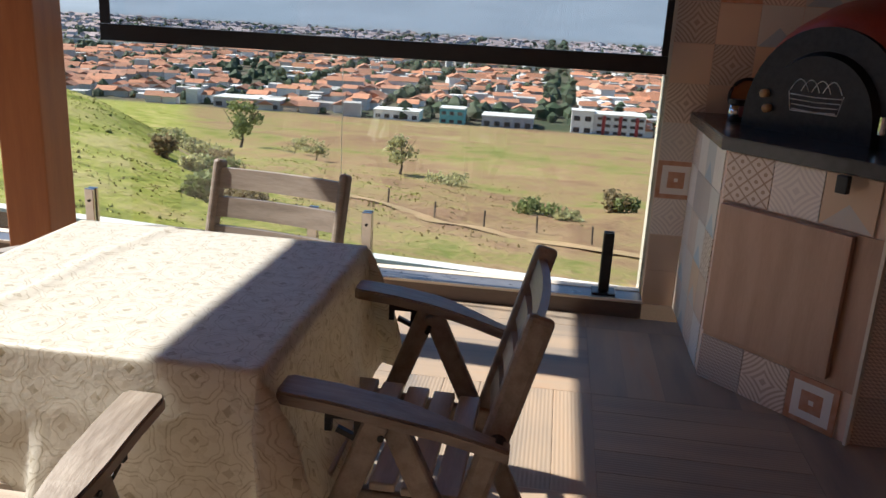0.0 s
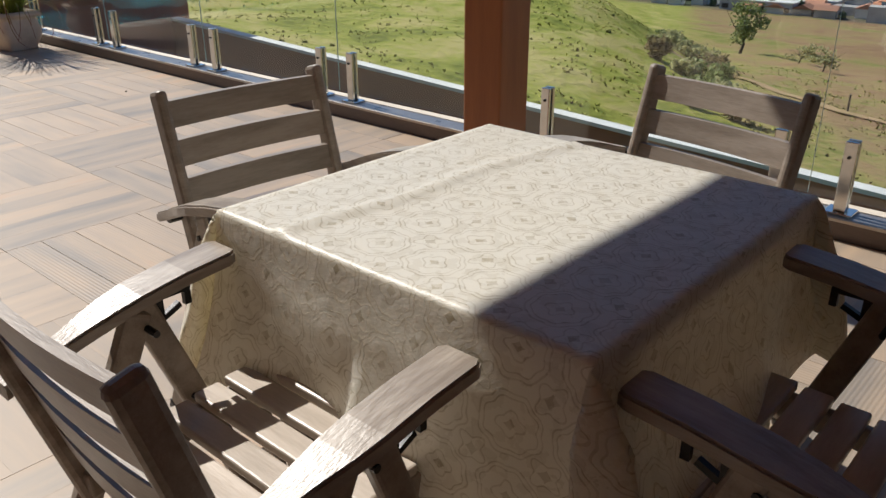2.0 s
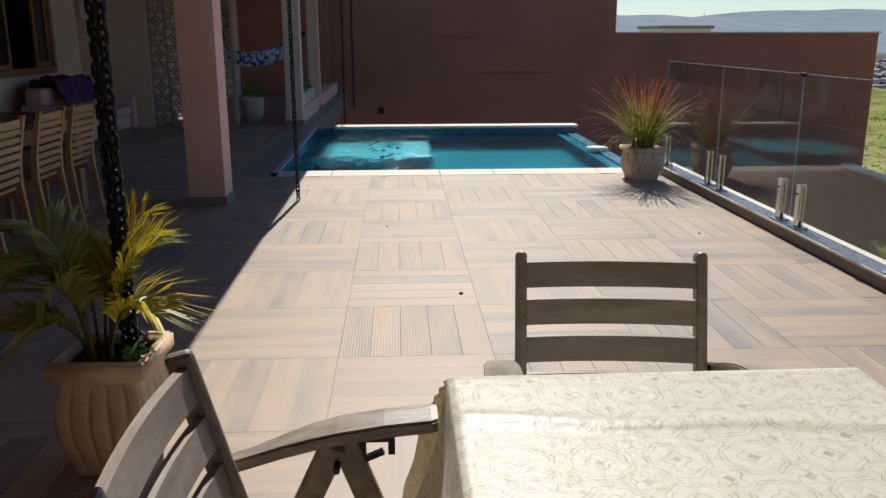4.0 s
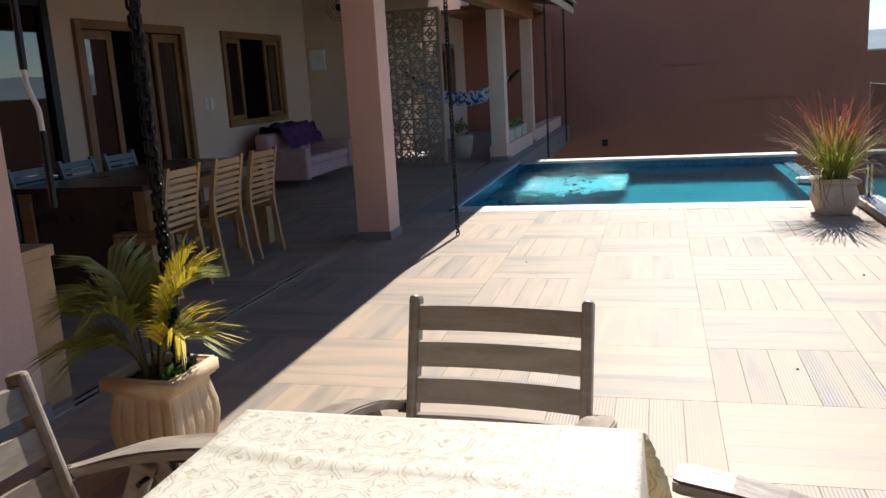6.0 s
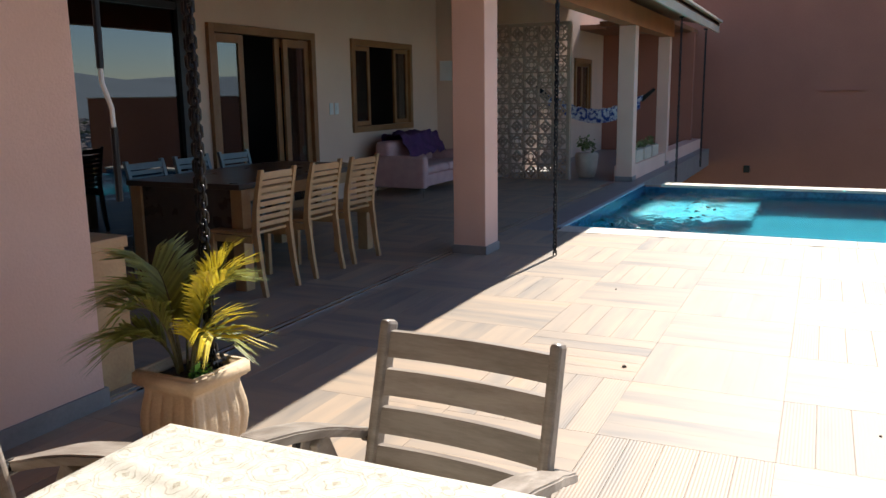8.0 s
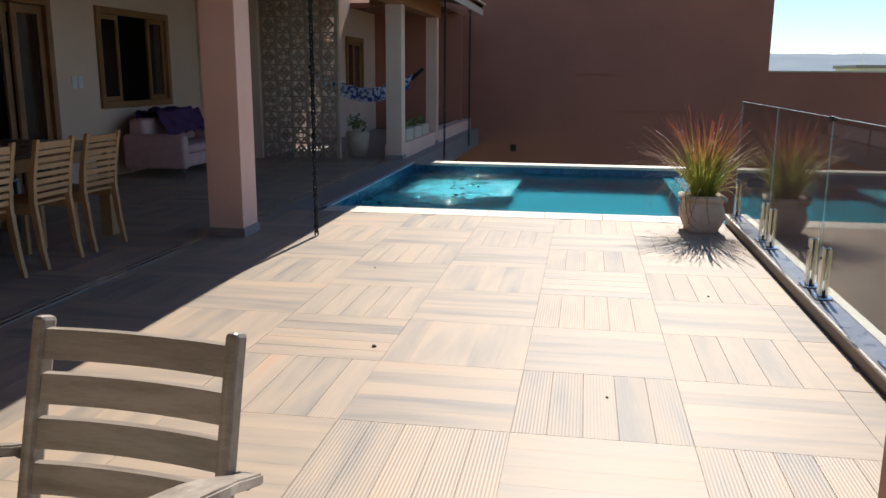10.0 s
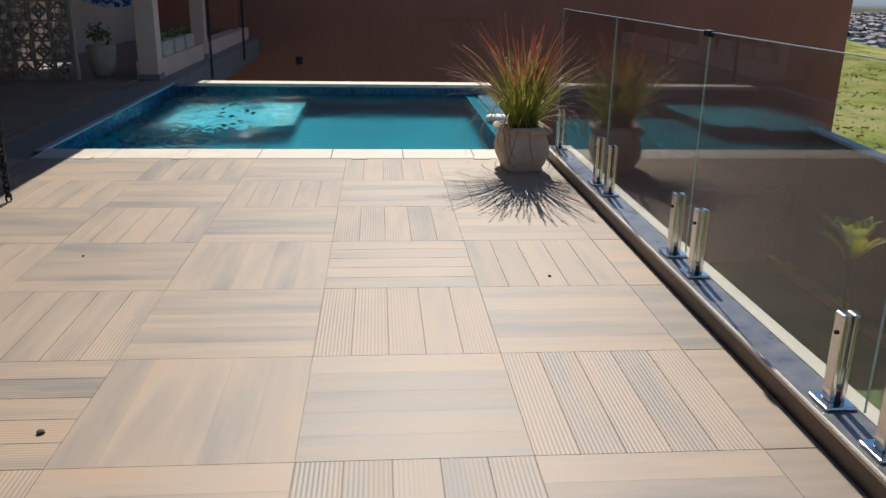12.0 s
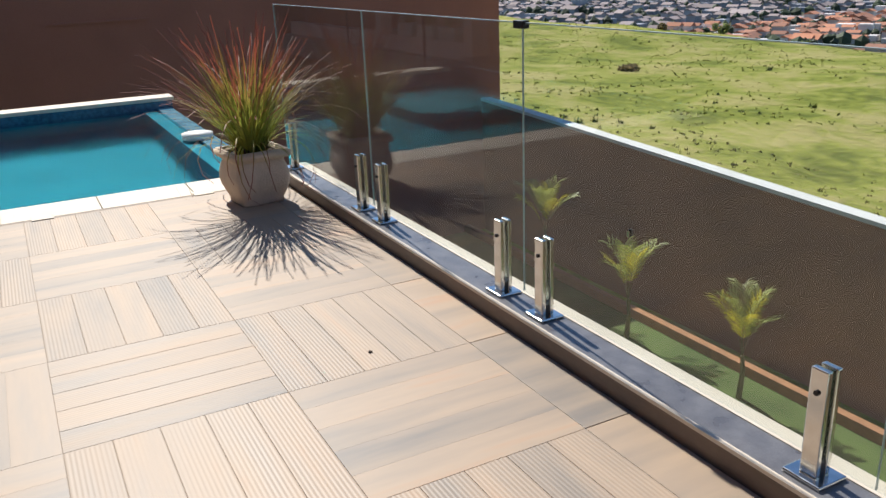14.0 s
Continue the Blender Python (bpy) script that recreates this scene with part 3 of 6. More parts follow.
    nz.inputs["Roughness"].default_value = 0.7
    l.new(uv.outputs[0], nz.inputs["Vector"])
    soft = math_node("MULTIPLY", pat, math_node("MULTIPLY", nz.outputs["Fac"], 0.58))
    ramp = n.new("ShaderNodeValToRGB")
    ramp.color_ramp.elements[0].color, ramp.color_ramp.elements[1].color = (0.90, 0.88, 0.79, 1), (0.42, 0.35, 0.20, 1)
    ramp.color_ramp.elements[0].position, ramp.color_ramp.elements[1].position = 0.08, 0.8
    mottle = n.new("ShaderNodeTexNoise")
    mottle.inputs["Scale"].default_value, mottle.inputs["Detail"].default_value = 38, 4
    l.new(uv.outputs[0], mottle.inputs["Vector"])
    soft = math_node("ADD", soft, math_node("MULTIPLY", math_node("GREATER_THAN", mottle.outputs["Fac"], 0.53), 0.18))
    l.new(soft, ramp.inputs["Fac"])
    l.new(ramp.outputs[0], b.inputs["Base Color"])
    bp = n.new("ShaderNodeBump")
    bp.inputs["Strength"].default_value, bp.inputs["Distance"].default_value = 0.5, 0.004
    ad = math_node("ADD", math_node("MULTIPLY", pat, 0.5), nz.outputs["Fac"])
    l.new(ad, bp.inputs["Height"])
    l.new(bp.outputs[0], b.inputs["Normal"])
    tl, mx = n.new("ShaderNodeBsdfTranslucent"), n.new("ShaderNodeMixShader")
    gold = n.new("ShaderNodeMix")
    gold.data_type, gold.blend_type = "RGBA", "MULTIPLY"
    gold.inputs["Factor"].default_value = 1.0
    gold.inputs["B"].default_value = (1.0, 0.92, 0.74, 1)
    l.new(ramp.outputs[0], gold.inputs["A"])
    l.new(gold.outputs["Result"], tl.inputs["Color"])
    mx.inputs[0].default_value = 0.30
    l.new(b.outputs[0], mx.inputs[1])
    l.new(tl.outputs[0], mx.inputs[2])
    l.new(mx.outputs[0], n["Material Output"].inputs["Surface"])
    return m


def tablecloth():
    bm = bmesh.new()
    over, N = 0.315, 96
    half = CH + over
    uvl = bm.loops.layers.uv.new("UVMap")
    rows = []
    for i in range(N + 1):
        row = []
        for j in range(N + 1):
            a, b = -half + 2 * half * i / N, -half + 2 * half * j / N
            ox, oy = max(abs(a) - CH, 0), max(abs(b) - CH, 0)
            sx, sy = math.copysign(1, a), math.copysign(1, b)
            x, y = max(-CH, min(CH, a)), max(-CH, min(CH, b))
            big, small = max(ox, oy), min(ox, oy)
            d = math.hypot(ox, oy)
            drop = big + 0.16 * small
            wob = 0.010 * math.sin(a * 9 + 1.3) + 0.008 * math.sin(b * 11) + 0.006 * math.sin(a * 23 + b * 17)
            k = min(d / 0.12, 1.0)
            along = b if ox > oy else a
            flare = 0.012 * k + 0.05 * drop + k * wob * min(drop * 4, 1)
            flare += 1.1 * max(drop - 0.13, 0) ** 1.4 * (0.5 + 0.5 * math.sin(7.5 * along + 0.8 + 2 * sx)) * max(0, 1 - 7 * small)
            if small > 0:
                th = math.atan2(oy, ox)
                fold = math.sin(2 * th)
                out = flare + fold * (0.16 * min(d, 0.35)) + 0.02 * math.sin(4 * th) * k
                pinch = 0.02 * math.sin(6 * th) * k
                x += sx * (out * math.cos(th) + pinch)
                y += sy * (out * math.sin(th) - pinch)
            else:
                x += sx * flare * (1 if ox > 0 else 0)
                y += sy * flare * (1 if oy > 0 else 0)
            rnd = 0.012
            z = ZT - drop + (rnd * (1 - math.exp(-drop / rnd)) if drop > 0 else 0)
            if d == 0:
                z += 0.0012 * math.sin(a * 13 + 2) * math.sin(b * 7) + 0.008 * math.exp(-((a + 0.17 - 0.09 * b + 0.008 * math.sin(b * 14)) / 0.013) ** 2)
            row.append((bm.verts.new((x, y, z)), (a, b)))
        rows.append(row)
    for i in range(N):
        for j in range(N):
            q = (rows[i][j], rows[i + 1][j], rows[i + 1][j + 1], rows[i][j + 1])
            f = bm.faces.new([v[0] for v in q])
            for lp, v in zip(f.loops, q):
                lp[uvl].uv = v[1]
    me = bpy.data.meshes.new("tablecloth")
    bm.to_mesh(me)
    bm.free()
    me.materials.append(cloth_mat())
    me.polygons.foreach_set("use_smooth", [True] * len(me.polygons))
    ob = new("tablecloth", me)
    ob.matrix_world = pose(CX, CY, 0)
    tagged(ob, "cream tablecloth with golden medallion pattern draped over the table", "tablecloth")


tablecloth()


# ---- folding garden chairs ----
def garden_chair(dip=0.0):
    """dip lowers the back end of the armrests, as a lower notch of the frame does."""
    t = thing("garden_chair", (0, 0, 0), "weathered grey-brown wooden folding armchair with slatted back", "chair", "chairs round the garden table")
    for s in (-1, 1):
        x = s * 0.208
        bm = bmesh.new()
        beam(bm, (x, -0.246, 0.866), (x, -0.128, 0.425), 0.026, 0.048, (0, 1, 0), 0.010)
        part("back_post", bm, M_WOOD, t)
        # armrest: broad and nearly level in front, narrowing and dipping to the back post
        bm = bmesh.new()
        xa = s * 0.262
        rings = []
        for y, z, wi, wo in ((-0.212, 0.634, 0.030, 0.004), (-0.150, 0.652, 0.030, 0.010), (-0.095, 0.670, 0.033, 0.020), (-0.045, 0.684, 0.036, 0.032), (0.000, 0.694, 0.037, 0.037), (0.080, 0.706, 0.037, 0.037), (0.162, 0.713, 0.037, 0.037), (0.172, 0.713, 0.031, 0.031)):
            z -= dip * min(1.0, max(0.0, (0.16 - y) / 0.36))
            lo, hi = (-wi, wo) if s > 0 else (-wo, wi)
            rings.append([bm.verts.new((xa + dx, y, z + dz)) for dx, dz in ((lo, -0.012), (hi, -0.012), (hi, 0.012), (lo, 0.012))])
        for A, B in zip(rings, rings[1:]):
            for q in range(4):
                bm.faces.new((A[q], A[(q + 1) % 4], B[(q + 1) % 4], B[q]))
        bm.faces.new(rings[0])
        bm.faces.new(rings[-1])
        bmesh.ops.bevel(bm, geom=[e for e in bm.edges if abs((e.verts[0].co - e.verts[1].co).normalized().y) > 0.8 or len(e.link_faces) == 2 and e.calc_face_angle(0) > 1.0], offset=0.004, segments=2, affect="EDGES")
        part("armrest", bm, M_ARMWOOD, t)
        bm = bmesh.new()
        tube(bm, [(s * 0.222, -0.190, 0.638 - dip), (s * 0.250, -0.190, 0.638 - dip)], 0.016, 12)
        part("arm_knuckle", bm, M_IRON, t, "dark rounded arm joint")
        for nm, xl, foot in (("front_leg", s * 0.264, 0.255), ("rear_leg", s * 0.240, -0.325)):
            head = Vector((xl, 0.008 if foot > 0 else -0.006, 0.678 - 0.45 * dip))
            toe = Vector((xl, foot, 0.0))
            bm = bmesh.new()
            beam(bm, toe.lerp(head, 0.032), head, 0.024, 0.046, (0, 1, 0), 0.006)
            leg = part(nm, bm, M_WOOD, t)
            bm = bmesh.new()
            beam(bm, toe.lerp(head, 0.012), toe.lerp(head, 0.060), 0.029, 0.051, (0, 1, 0), 0.006)
            part("rubber_foot", bm, M_IRON, leg, "black rubber foot")
        # hooked stop plate under the arm
        bm = bmesh.new()
        box(bm, xa - 0.005, xa + 0.005, 0.030, 0.098, 0.672, 0.694)
        box(bm, xa - 0.005, xa + 0.005, 0.030, 0.048, 0.634, 0.6718)
        box(bm, xa - 0.005, xa + 0.005, 0.086, 0.098, 0.648, 0.6718)
        beam(bm, (xa, 0.046, 0.639), (xa, 0.078, 0.653), 0.010, 0.010, bevel=0)
        part("arm_bracket", bm, M_IRON, t, "dark metal hooked bracket")
        bm = bmesh.new()
        beam(bm, (s * 0.19, -0.150, 0.462), (s * 0.19, 0.195, 0.490), 0.022, 0.045, (0, 0, 1), 0.005)
        part("seat_rail", bm, M_WOOD, t)
        for yy, zz in ((-0.182, 0.642), (0.0, 0.650), (0.075, 0.480), (-0.135, 0.462)):
            bm = bmesh.new()
            tube(bm, [(s * 0.20, yy, zz - (dip if zz > 0.6 else 0)), (s * (0.252 if yy < -0.15 else 0.279), yy, zz - (dip if zz > 0.6 else 0))], 0.006, 8)
            part("pivot_bolt", bm, M_IRON, t)
    for k in range(4):
        z = 0.815 - k * 0.0838
        bm = bmesh.new()
        hgt = 0.057
        rr = []
        for i in range(9):
            u = -1 + i / 4
            yc = -0.242 + (0.85 - z) * 0.268 - 0.014 * (1 - u * u) + 0.004
            rr.append([bm.verts.new((u * 0.197, yc + dy - dz * 0.262, z + dz)) for dy, dz in ((-0.008, -hgt / 2), (0.008, -hgt / 2), (0.008, hgt / 2), (-0.008, hgt / 2))])
        for A, B in zip(rr, rr[1:]):
            for q in range(4):
                bm.faces.new((A[q], A[(q + 1) % 4], B[(q + 1) % 4], B[q]))
        bm.faces.new(rr[0])
        bm.faces.new(rr[-1])
        part("back_slat", bm, M_WOOD, t)
    for k in range(6):
        y = -0.105 + k * 0.058
        bm = bmesh.new()
        z = 0.496 + 0.081 * (y + 0.15)
        box(bm, -0.20, 0.20, y - 0.024, y + 0.024, z - 0.009, z + 0.009, 0.004)
        part("seat_slat", bm, M_SEATWOOD, t, "pale seat slat, sun glare put into its colour")
    for y, z in ((0.180, 0.20), (-0.225, 0.21)):
        bm = bmesh.new()
        beam(bm, (-0.235, y, z), (0.235, y, z), 0.02, 0.035, (0, 0, 1), 0.005)
        part("stretcher", bm, M_WOOD, t)
    return t


chair = garden_chair()
chair.matrix_world = pose(-0.272, 1.484, 0, 0, 0, 0)
copy_thing(chair, pose(0.358, 2.005, 0, 0, 0, 90))
copy_thing(chair, pose(-0.234, 2.590, 0, 0, 0, 168.8))
garden_chair(0.040).matrix_world = pose(-0.814, 2.066, 0, 0, 0, -94.5)

# ---- land, town and distance ----
def smooth(a):
    a = max(0.0, min(1.0, a))
    return a * a * (3 - 2 * a)


def land(x, y):
    """Height of the ground: garden lawn, grassy hill, falling field, flat town, far mountains."""
    if y < 13.6 and x > -200:
        return -5.45 if x > -20.6 else -5.45 + 0.04 * min(-20.6 - x, 40)
    reach = max(y, 0.75 * (-x - 100))
    base = -5.2 - 0.124 * (min(reach, 380) - 13.6) + 0.004 * max(0, min(reach, 1600) - 380)
    hx = smooth((-x - 0.44 * y + 2.5) / (3.5 + 0.19 * y))
    up = (4.4 + 0.012 * min(max(-x - 30, 0), 90)) * smooth((y - 13) / 46) * (1 - smooth((y - 60) / 24))
    near = 2.2 * smooth((-x + 4) / 26) * (1 - smooth((y - 16) / 60))
    z = base + hx * up + near
    z += 0.5 * noise.noise(Vector((x * 0.06, y * 0.06, 0))) * smooth((y - 16) / 20) + 0.30 * noise.noise(Vector((x * 0.3, y * 0.3, 3))) * smooth((y - 14) / 6)
    if reach > 1500:
        far = smooth((reach - 1500) / 1700)
        z += far * (150 + 70 * noise.noise(Vector((x * 0.0011, y * 0.0007, 5))) + 25 * noise.noise(Vector((x * 0.004, y * 0.003, 9))))
    return z


def ground_mat():
    m = bpy.data.materials.new("grassland")
    m.use_nodes = True
    n, l = m.node_tree.nodes, m.node_tree.links
    b = n["Principled BSDF"]
    b.inputs["Roughness"].default_value = 0.95
    b.inputs["Specular IOR Level"].default_value = 0.1
    geo = n.new("ShaderNodeNewGeometry")
    sep = n.new("ShaderNodeSeparateXYZ")
    l.new(geo.outputs["Position"], sep.inputs[0])

    def nz(scale, detail=5):
        q = n.new("ShaderNodeTexNoise")
        q.inputs["Scale"].default_value, q.inputs["Detail"].default_value = scale, detail
        l.new(geo.outputs["Position"], q.inputs["Vector"])
        return q.outputs["Fac"]

    def ramp(fac, cols):
        q = n.new("ShaderNodeValToRGB")
        for k, (p, c) in enumerate(cols):
            e = q.color_ramp.elements[k] if k < 2 else q.color_ramp.elements.new(p)
            e.position, e.color = p, (*c, 1)
        l.new(fac, q.inputs["Fac"])
        return q.outputs["Color"]

    def mixc(f, a, c):
        q = n.new("ShaderNodeMix")
        q.data_type = "RGBA"
        l.new(f, q.inputs["Factor"])
        l.new(a, q.inputs["A"])
        l.new(c, q.inputs["B"])
        return q.outputs["Result"]

    def rng(v, a, c):
        q = n.new("ShaderNodeMapRange")
        q.inputs["From Min"].default_value, q.inputs["From Max"].default_value = a, c
        l.new(v, q.inputs["Value"])
        return q.outputs[0]

    def add(a, c, k):
        q = n.new("ShaderNodeMath")
        q.operation = "MULTIPLY_ADD"
        l.new(a, q.inputs[0])
        q.inputs[1].default_value = k
        l.new(c, q.inputs[2])
        return q.outputs[0]

    fine, mid, big = nz(2.2, 8), nz(0.35, 6), nz(0.05)
    green = ramp(add(fine, mid, 0.5), [(0.56, (0.14, 0.165, 0.03)), (0.90, (0.43, 0.37, 0.14)), (0.72, (0.29, 0.305, 0.058))])
    dry = ramp(rng(add(fine, add(mid, big, 0.7), 0.5), 0.72, 1.45), [(0.22, (0.18, 0.195, 0.05)), (0.78, (0.25, 0.145, 0.085)), (0.36, (0.29, 0.245, 0.09)), (0.54, (0.32, 0.215, 0.11))])
    slant = n.new("ShaderNodeMath")
    slant.operation = "MULTIPLY"
    l.new(sep.outputs[1], slant.inputs[0])
    slant.inputs[1].default_value = 0.0235
    side = add(sep.outputs[0], add(mid, add(big, slant.outputs[0], 0.5), 0.3), 0.05)
    fld = mixc(rng(side, 0.28, 0.72), green, dry)
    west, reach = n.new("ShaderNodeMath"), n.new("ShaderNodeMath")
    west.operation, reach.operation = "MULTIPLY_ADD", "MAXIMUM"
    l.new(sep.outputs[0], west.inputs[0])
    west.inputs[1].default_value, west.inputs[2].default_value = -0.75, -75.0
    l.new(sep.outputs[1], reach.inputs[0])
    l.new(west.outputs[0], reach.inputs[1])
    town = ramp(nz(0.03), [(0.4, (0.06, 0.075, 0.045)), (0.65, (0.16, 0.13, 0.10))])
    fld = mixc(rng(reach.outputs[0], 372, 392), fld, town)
    # distance haze over the mountains is put into this pale blue-grey colour
    hazy_hills = ramp(nz(0.006), [(0.25, (0.20, 0.245, 0.28)), (0.8, (0.26, 0.31, 0.345))])
    fld = mixc(rng(reach.outputs[0], 1350, 1700), fld, hazy_hills)
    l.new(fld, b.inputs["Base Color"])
    bp = n.new("ShaderNodeBump")
    bp.inputs["Strength"].default_value, bp.inputs["Distance"].default_value = 0.6, 0.35
    l.new(add(fine, mid, 0.6), bp.inputs["Height"])
    l.new(bp.outputs[0], b.inputs["Normal"])
    return m


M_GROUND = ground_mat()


def spread(lo, hi, fine_lo, fine_hi, step, grow):
    v = [fine_lo + step * k for k in range(int((fine_hi - fine_lo) / step) + 1)]
    s, a = step, v[-1]
    while a < hi:
        s *= grow
        a = min(a + s, hi)
        v.append(a)
    s, a, left = step, v[0], []
    while a > lo:
        s *= grow
        a = max(a - s, lo)
        left.append(a)
    return left[::-1] + v


bm = bmesh.new()
gx, gy = spread(-4400, 4400, -110, 40, 1.6, 1.14), spread(-4400, 4400, 13.6, 110, 1.4, 1.07)
gy = sorted(gy + [13.5])
grid = [[bm.verts.new((x, y, land(x, y))) for y in gy] for x in gx]
for i in range(len(gx) - 1):
    for j in range(len(gy) - 1):
        bm.faces.new((grid[i][j], grid[i + 1][j], grid[i + 1][j + 1], grid[i][j + 1]))
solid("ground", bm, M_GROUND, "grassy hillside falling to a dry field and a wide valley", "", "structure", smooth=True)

# garden wall below the terrace
M_LAWN = mat("mown_lawn", (0.10, 0.155, 0.04), 0.95, second=(0.055, 0.095, 0.022), scale=1.2, fine=40, bump=0.8)
boxes("lawn", M_LAWN, "mown garden lawn below the terrace", [(-20.3, 20, 4.42, 13.18, -5.6, -5.40)])
boxes("bed_edging", mat("orange_brick_edging", (0.45, 0.22, 0.11), 0.85, scale=6), "orange brick edging of the planting bed", [(-20.3, 20, 12.75, 12.90, -5.40, -5.22)])


def sloped_wall(name, material, label, y0, y1, lo, hi0, hi1, xa=-20.36, xb=20.0):
    bm = bmesh.new()
    vs = [bm.verts.new(p) for p in ((xa, y0, lo[0]), (xb, y0, lo[1]), (xb, y1, lo[1]), (xa, y1, lo[0]), (xa, y0, hi0), (xb, y0, hi1), (xb, y1, hi1), (xa, y1, hi0))]
    for f in ((0, 3, 2, 1), (4, 5, 6, 7), (0, 1, 5, 4), (2, 3, 7, 6), (1, 2, 6, 5), (0, 4, 7, 3)):
        bm.faces.new([vs[i] for i in f])
    return solid(name, bm, material, label, "", "structure")


sloped_wall("wall_garden", M_OUTWALL, "brown rendered garden wall below the hill", 13.4, 13.6, (-5.7, -5.7), -2.02, -3.72)
sloped_wall("wall_garden_cap", M_WHITE, "white coping along the garden wall", 13.36, 13.64, (-2.018, -3.718), -1.95, -3.65)
for x, z in ((-14.5, -4.0), (-11.3, -4.15), (-8.2, -4.2)):
    t = thing("wall_lamp", (x, 13.4, z), "small dark outdoor wall lamp on the garden wall", "lamp", "garden wall lamps")
    bm = bmesh.new()
    box(bm, -0.05, 0.05, -0.06, 0.0, -0.09, 0.09, 0.008)
    part("housing", bm, M_IRON, t)
    bm = bmesh.new()
    tube(bm, [(0, -0.10, -0.06), (0, -0.10, 0.07)], 0.035, 10)
    part("shade", bm, M_STEEL, t)


def leaf_cloud(bm, centre, radii, count, size, rng, droop=0.3):
    """Many small leaf blades scattered in an uneven crown."""
    cx, cy, cz = centre
    for _ in range(count):
        a, b, r = rng.uniform(0, 2 * math.pi), math.acos(rng.uniform(-1, 1)), rng.uniform(0.35, 1.0) ** 0.6
        r *= 0.8 + 0.35 * math.sin(3 * a + cx) * math.sin(2 * b + cy)
        p = Vector((cx + radii[0] * r * math.sin(b) * math.cos(a), cy + radii[1] * r * math.sin(b) * math.sin(a), cz + radii[2] * r * math.cos(b)))
        s = size * rng.uniform(0.6, 1.4)
        d = Vector((rng.uniform(-1, 1), rng.uniform(-1, 1), rng.uniform(-1, 0.6))).normalized() * s
        e = d.cross(Vector((rng.uniform(-1, 1), rng.uniform(-1, 1), rng.uniform(-1, 1)))).normalized() * s * 0.5
        bm.faces.new([bm.verts.new(p + q) for q in (-d, e, d, -e)])


M_LEAF = mat("bush_leaves", (0.30, 0.33, 0.13), 0.7, second=(0.18, 0.22, 0.08), scale=3, fine=30, bump=0, island=0.35)
M_OLIVE = mat("olive_leaves", (0.52, 0.49, 0.26), 0.7, second=(0.38, 0.37, 0.17), scale=3, fine=30, bump=0, island=0.35)
M_DRYLEAF = mat("dry_scrub", (0.34, 0.26, 0.14), 0.85, second=(0.21, 0.17, 0.09), scale=3, fine=30, bump=0, island=0.35)
M_BARK = mat("grey_bark", (0.13, 0.10, 0.075), 0.9, scale=10, fine=60, bump=0.5)


for lm in (M_LEAF, M_OLIVE, M_DRYLEAF):
    nt = lm.node_tree
    b0 = nt.nodes["Principled BSDF"]
    tl, mx = nt.nodes.new("ShaderNodeBsdfTranslucent"), nt.nodes.new("ShaderNodeMixShader")
    nt.links.new(b0.inputs["Base Color"].links[0].from_socket, tl.inputs["Color"])
    mx.inputs[0].default_value = 0.45
    nt.links.new(b0.outputs[0], mx.inputs[1])
    nt.links.new(tl.outputs[0], mx.inputs[2])
    nt.links.new(mx.outputs[0], nt.nodes["Material Output"].inputs["Surface"])


def field_tree(x, y, h, spread_r, leaf, seed, label, trunk=0.35):
    rng = random.Random(seed)
    z = land(x, y) - 0.1
    t = thing("tree", (x, y, z), label, "tree", "trees on the field")
    bm = bmesh.new()
    tube(bm, [(0, 0, 0), (0.05 * h, 0, 0.2 * h), (0.02 * h, 0.03 * h, 0.5 * h)], 0.035 * h, 7, taper=0.5)
    for k in range(6):
        a = k * 1.1 + rng.random()
        tube(bm, [(0.03 * h, 0.01 * h, (0.25 + 0.04 * k) * h), (spread_r * 0.4 * math.cos(a), spread_r * 0.4 * math.sin(a), 0.55 * h), (spread_r * 0.75 * math.cos(a), spread_r * 0.75 * math.sin(a), 0.8 * h)], 0.014 * h, 5, taper=0.3)
    part("trunk", bm, M_BARK, t)
    bm = bmesh.new()
    for k in range(9):
        a, r = rng.uniform(0, 6.3), spread_r * rng.uniform(0.1, 0.65)
        leaf_cloud(bm, (r * math.cos(a), r * math.sin(a), h * rng.uniform(0.34, 0.88)), (spread_r * 0.42, spread_r * 0.42, h * 0.18), 60 if leaf == M_OLIVE else 110, 0.09 * h ** 0.5, rng)
    part("crown", bm, leaf, t)


field_tree(-10.3, 58.2, 3.4, 1.5, M_OLIVE, 3, "sparse olive-green field tree on dry grass")
field_tree(-31.0, 80, 5.0, 2.6, M_LEAF, 5, "dark green round tree beside the gully")
field_tree(-20.4, 71, 2.2, 1.9, M_OLIVE, 7, "low olive-green tree in the gully")
field_tree(-24, 76, 1.8, 1.7, M_OLIVE, 8, "low olive-green tree in the gully")
field_tree(-63, 66, 2.6, 0.9, M_LEAF, 9, "small dark tree on the green hilltop")
field_tree(-56, 70, 2.8, 0.7, M_LEAF, 10, "small dark tree on the green hilltop")
field_tree(42, 330, 9, 6, M_LEAF, 12, "dark green tree at the edge of the town")


def bush(x, y, w, h, leaf, seed, label):
    rng = random.Random(seed)
    bm = bmesh.new()
    for k in range(7):
        leaf_cloud(bm, (rng.uniform(-w, w) * 0.55, rng.uniform(-w, w) * 0.4, h * rng.uniform(0.2, 0.6)), (w * 0.5, w * 0.4, h * 0.4), 60, 0.10 + 0.05 * h, rng)
    ob = solid("bush", bm, leaf, label, "bush", "", "bushes on the slope")
    ob.matrix_world = pose(x, y, land(x, y) - 0.05)


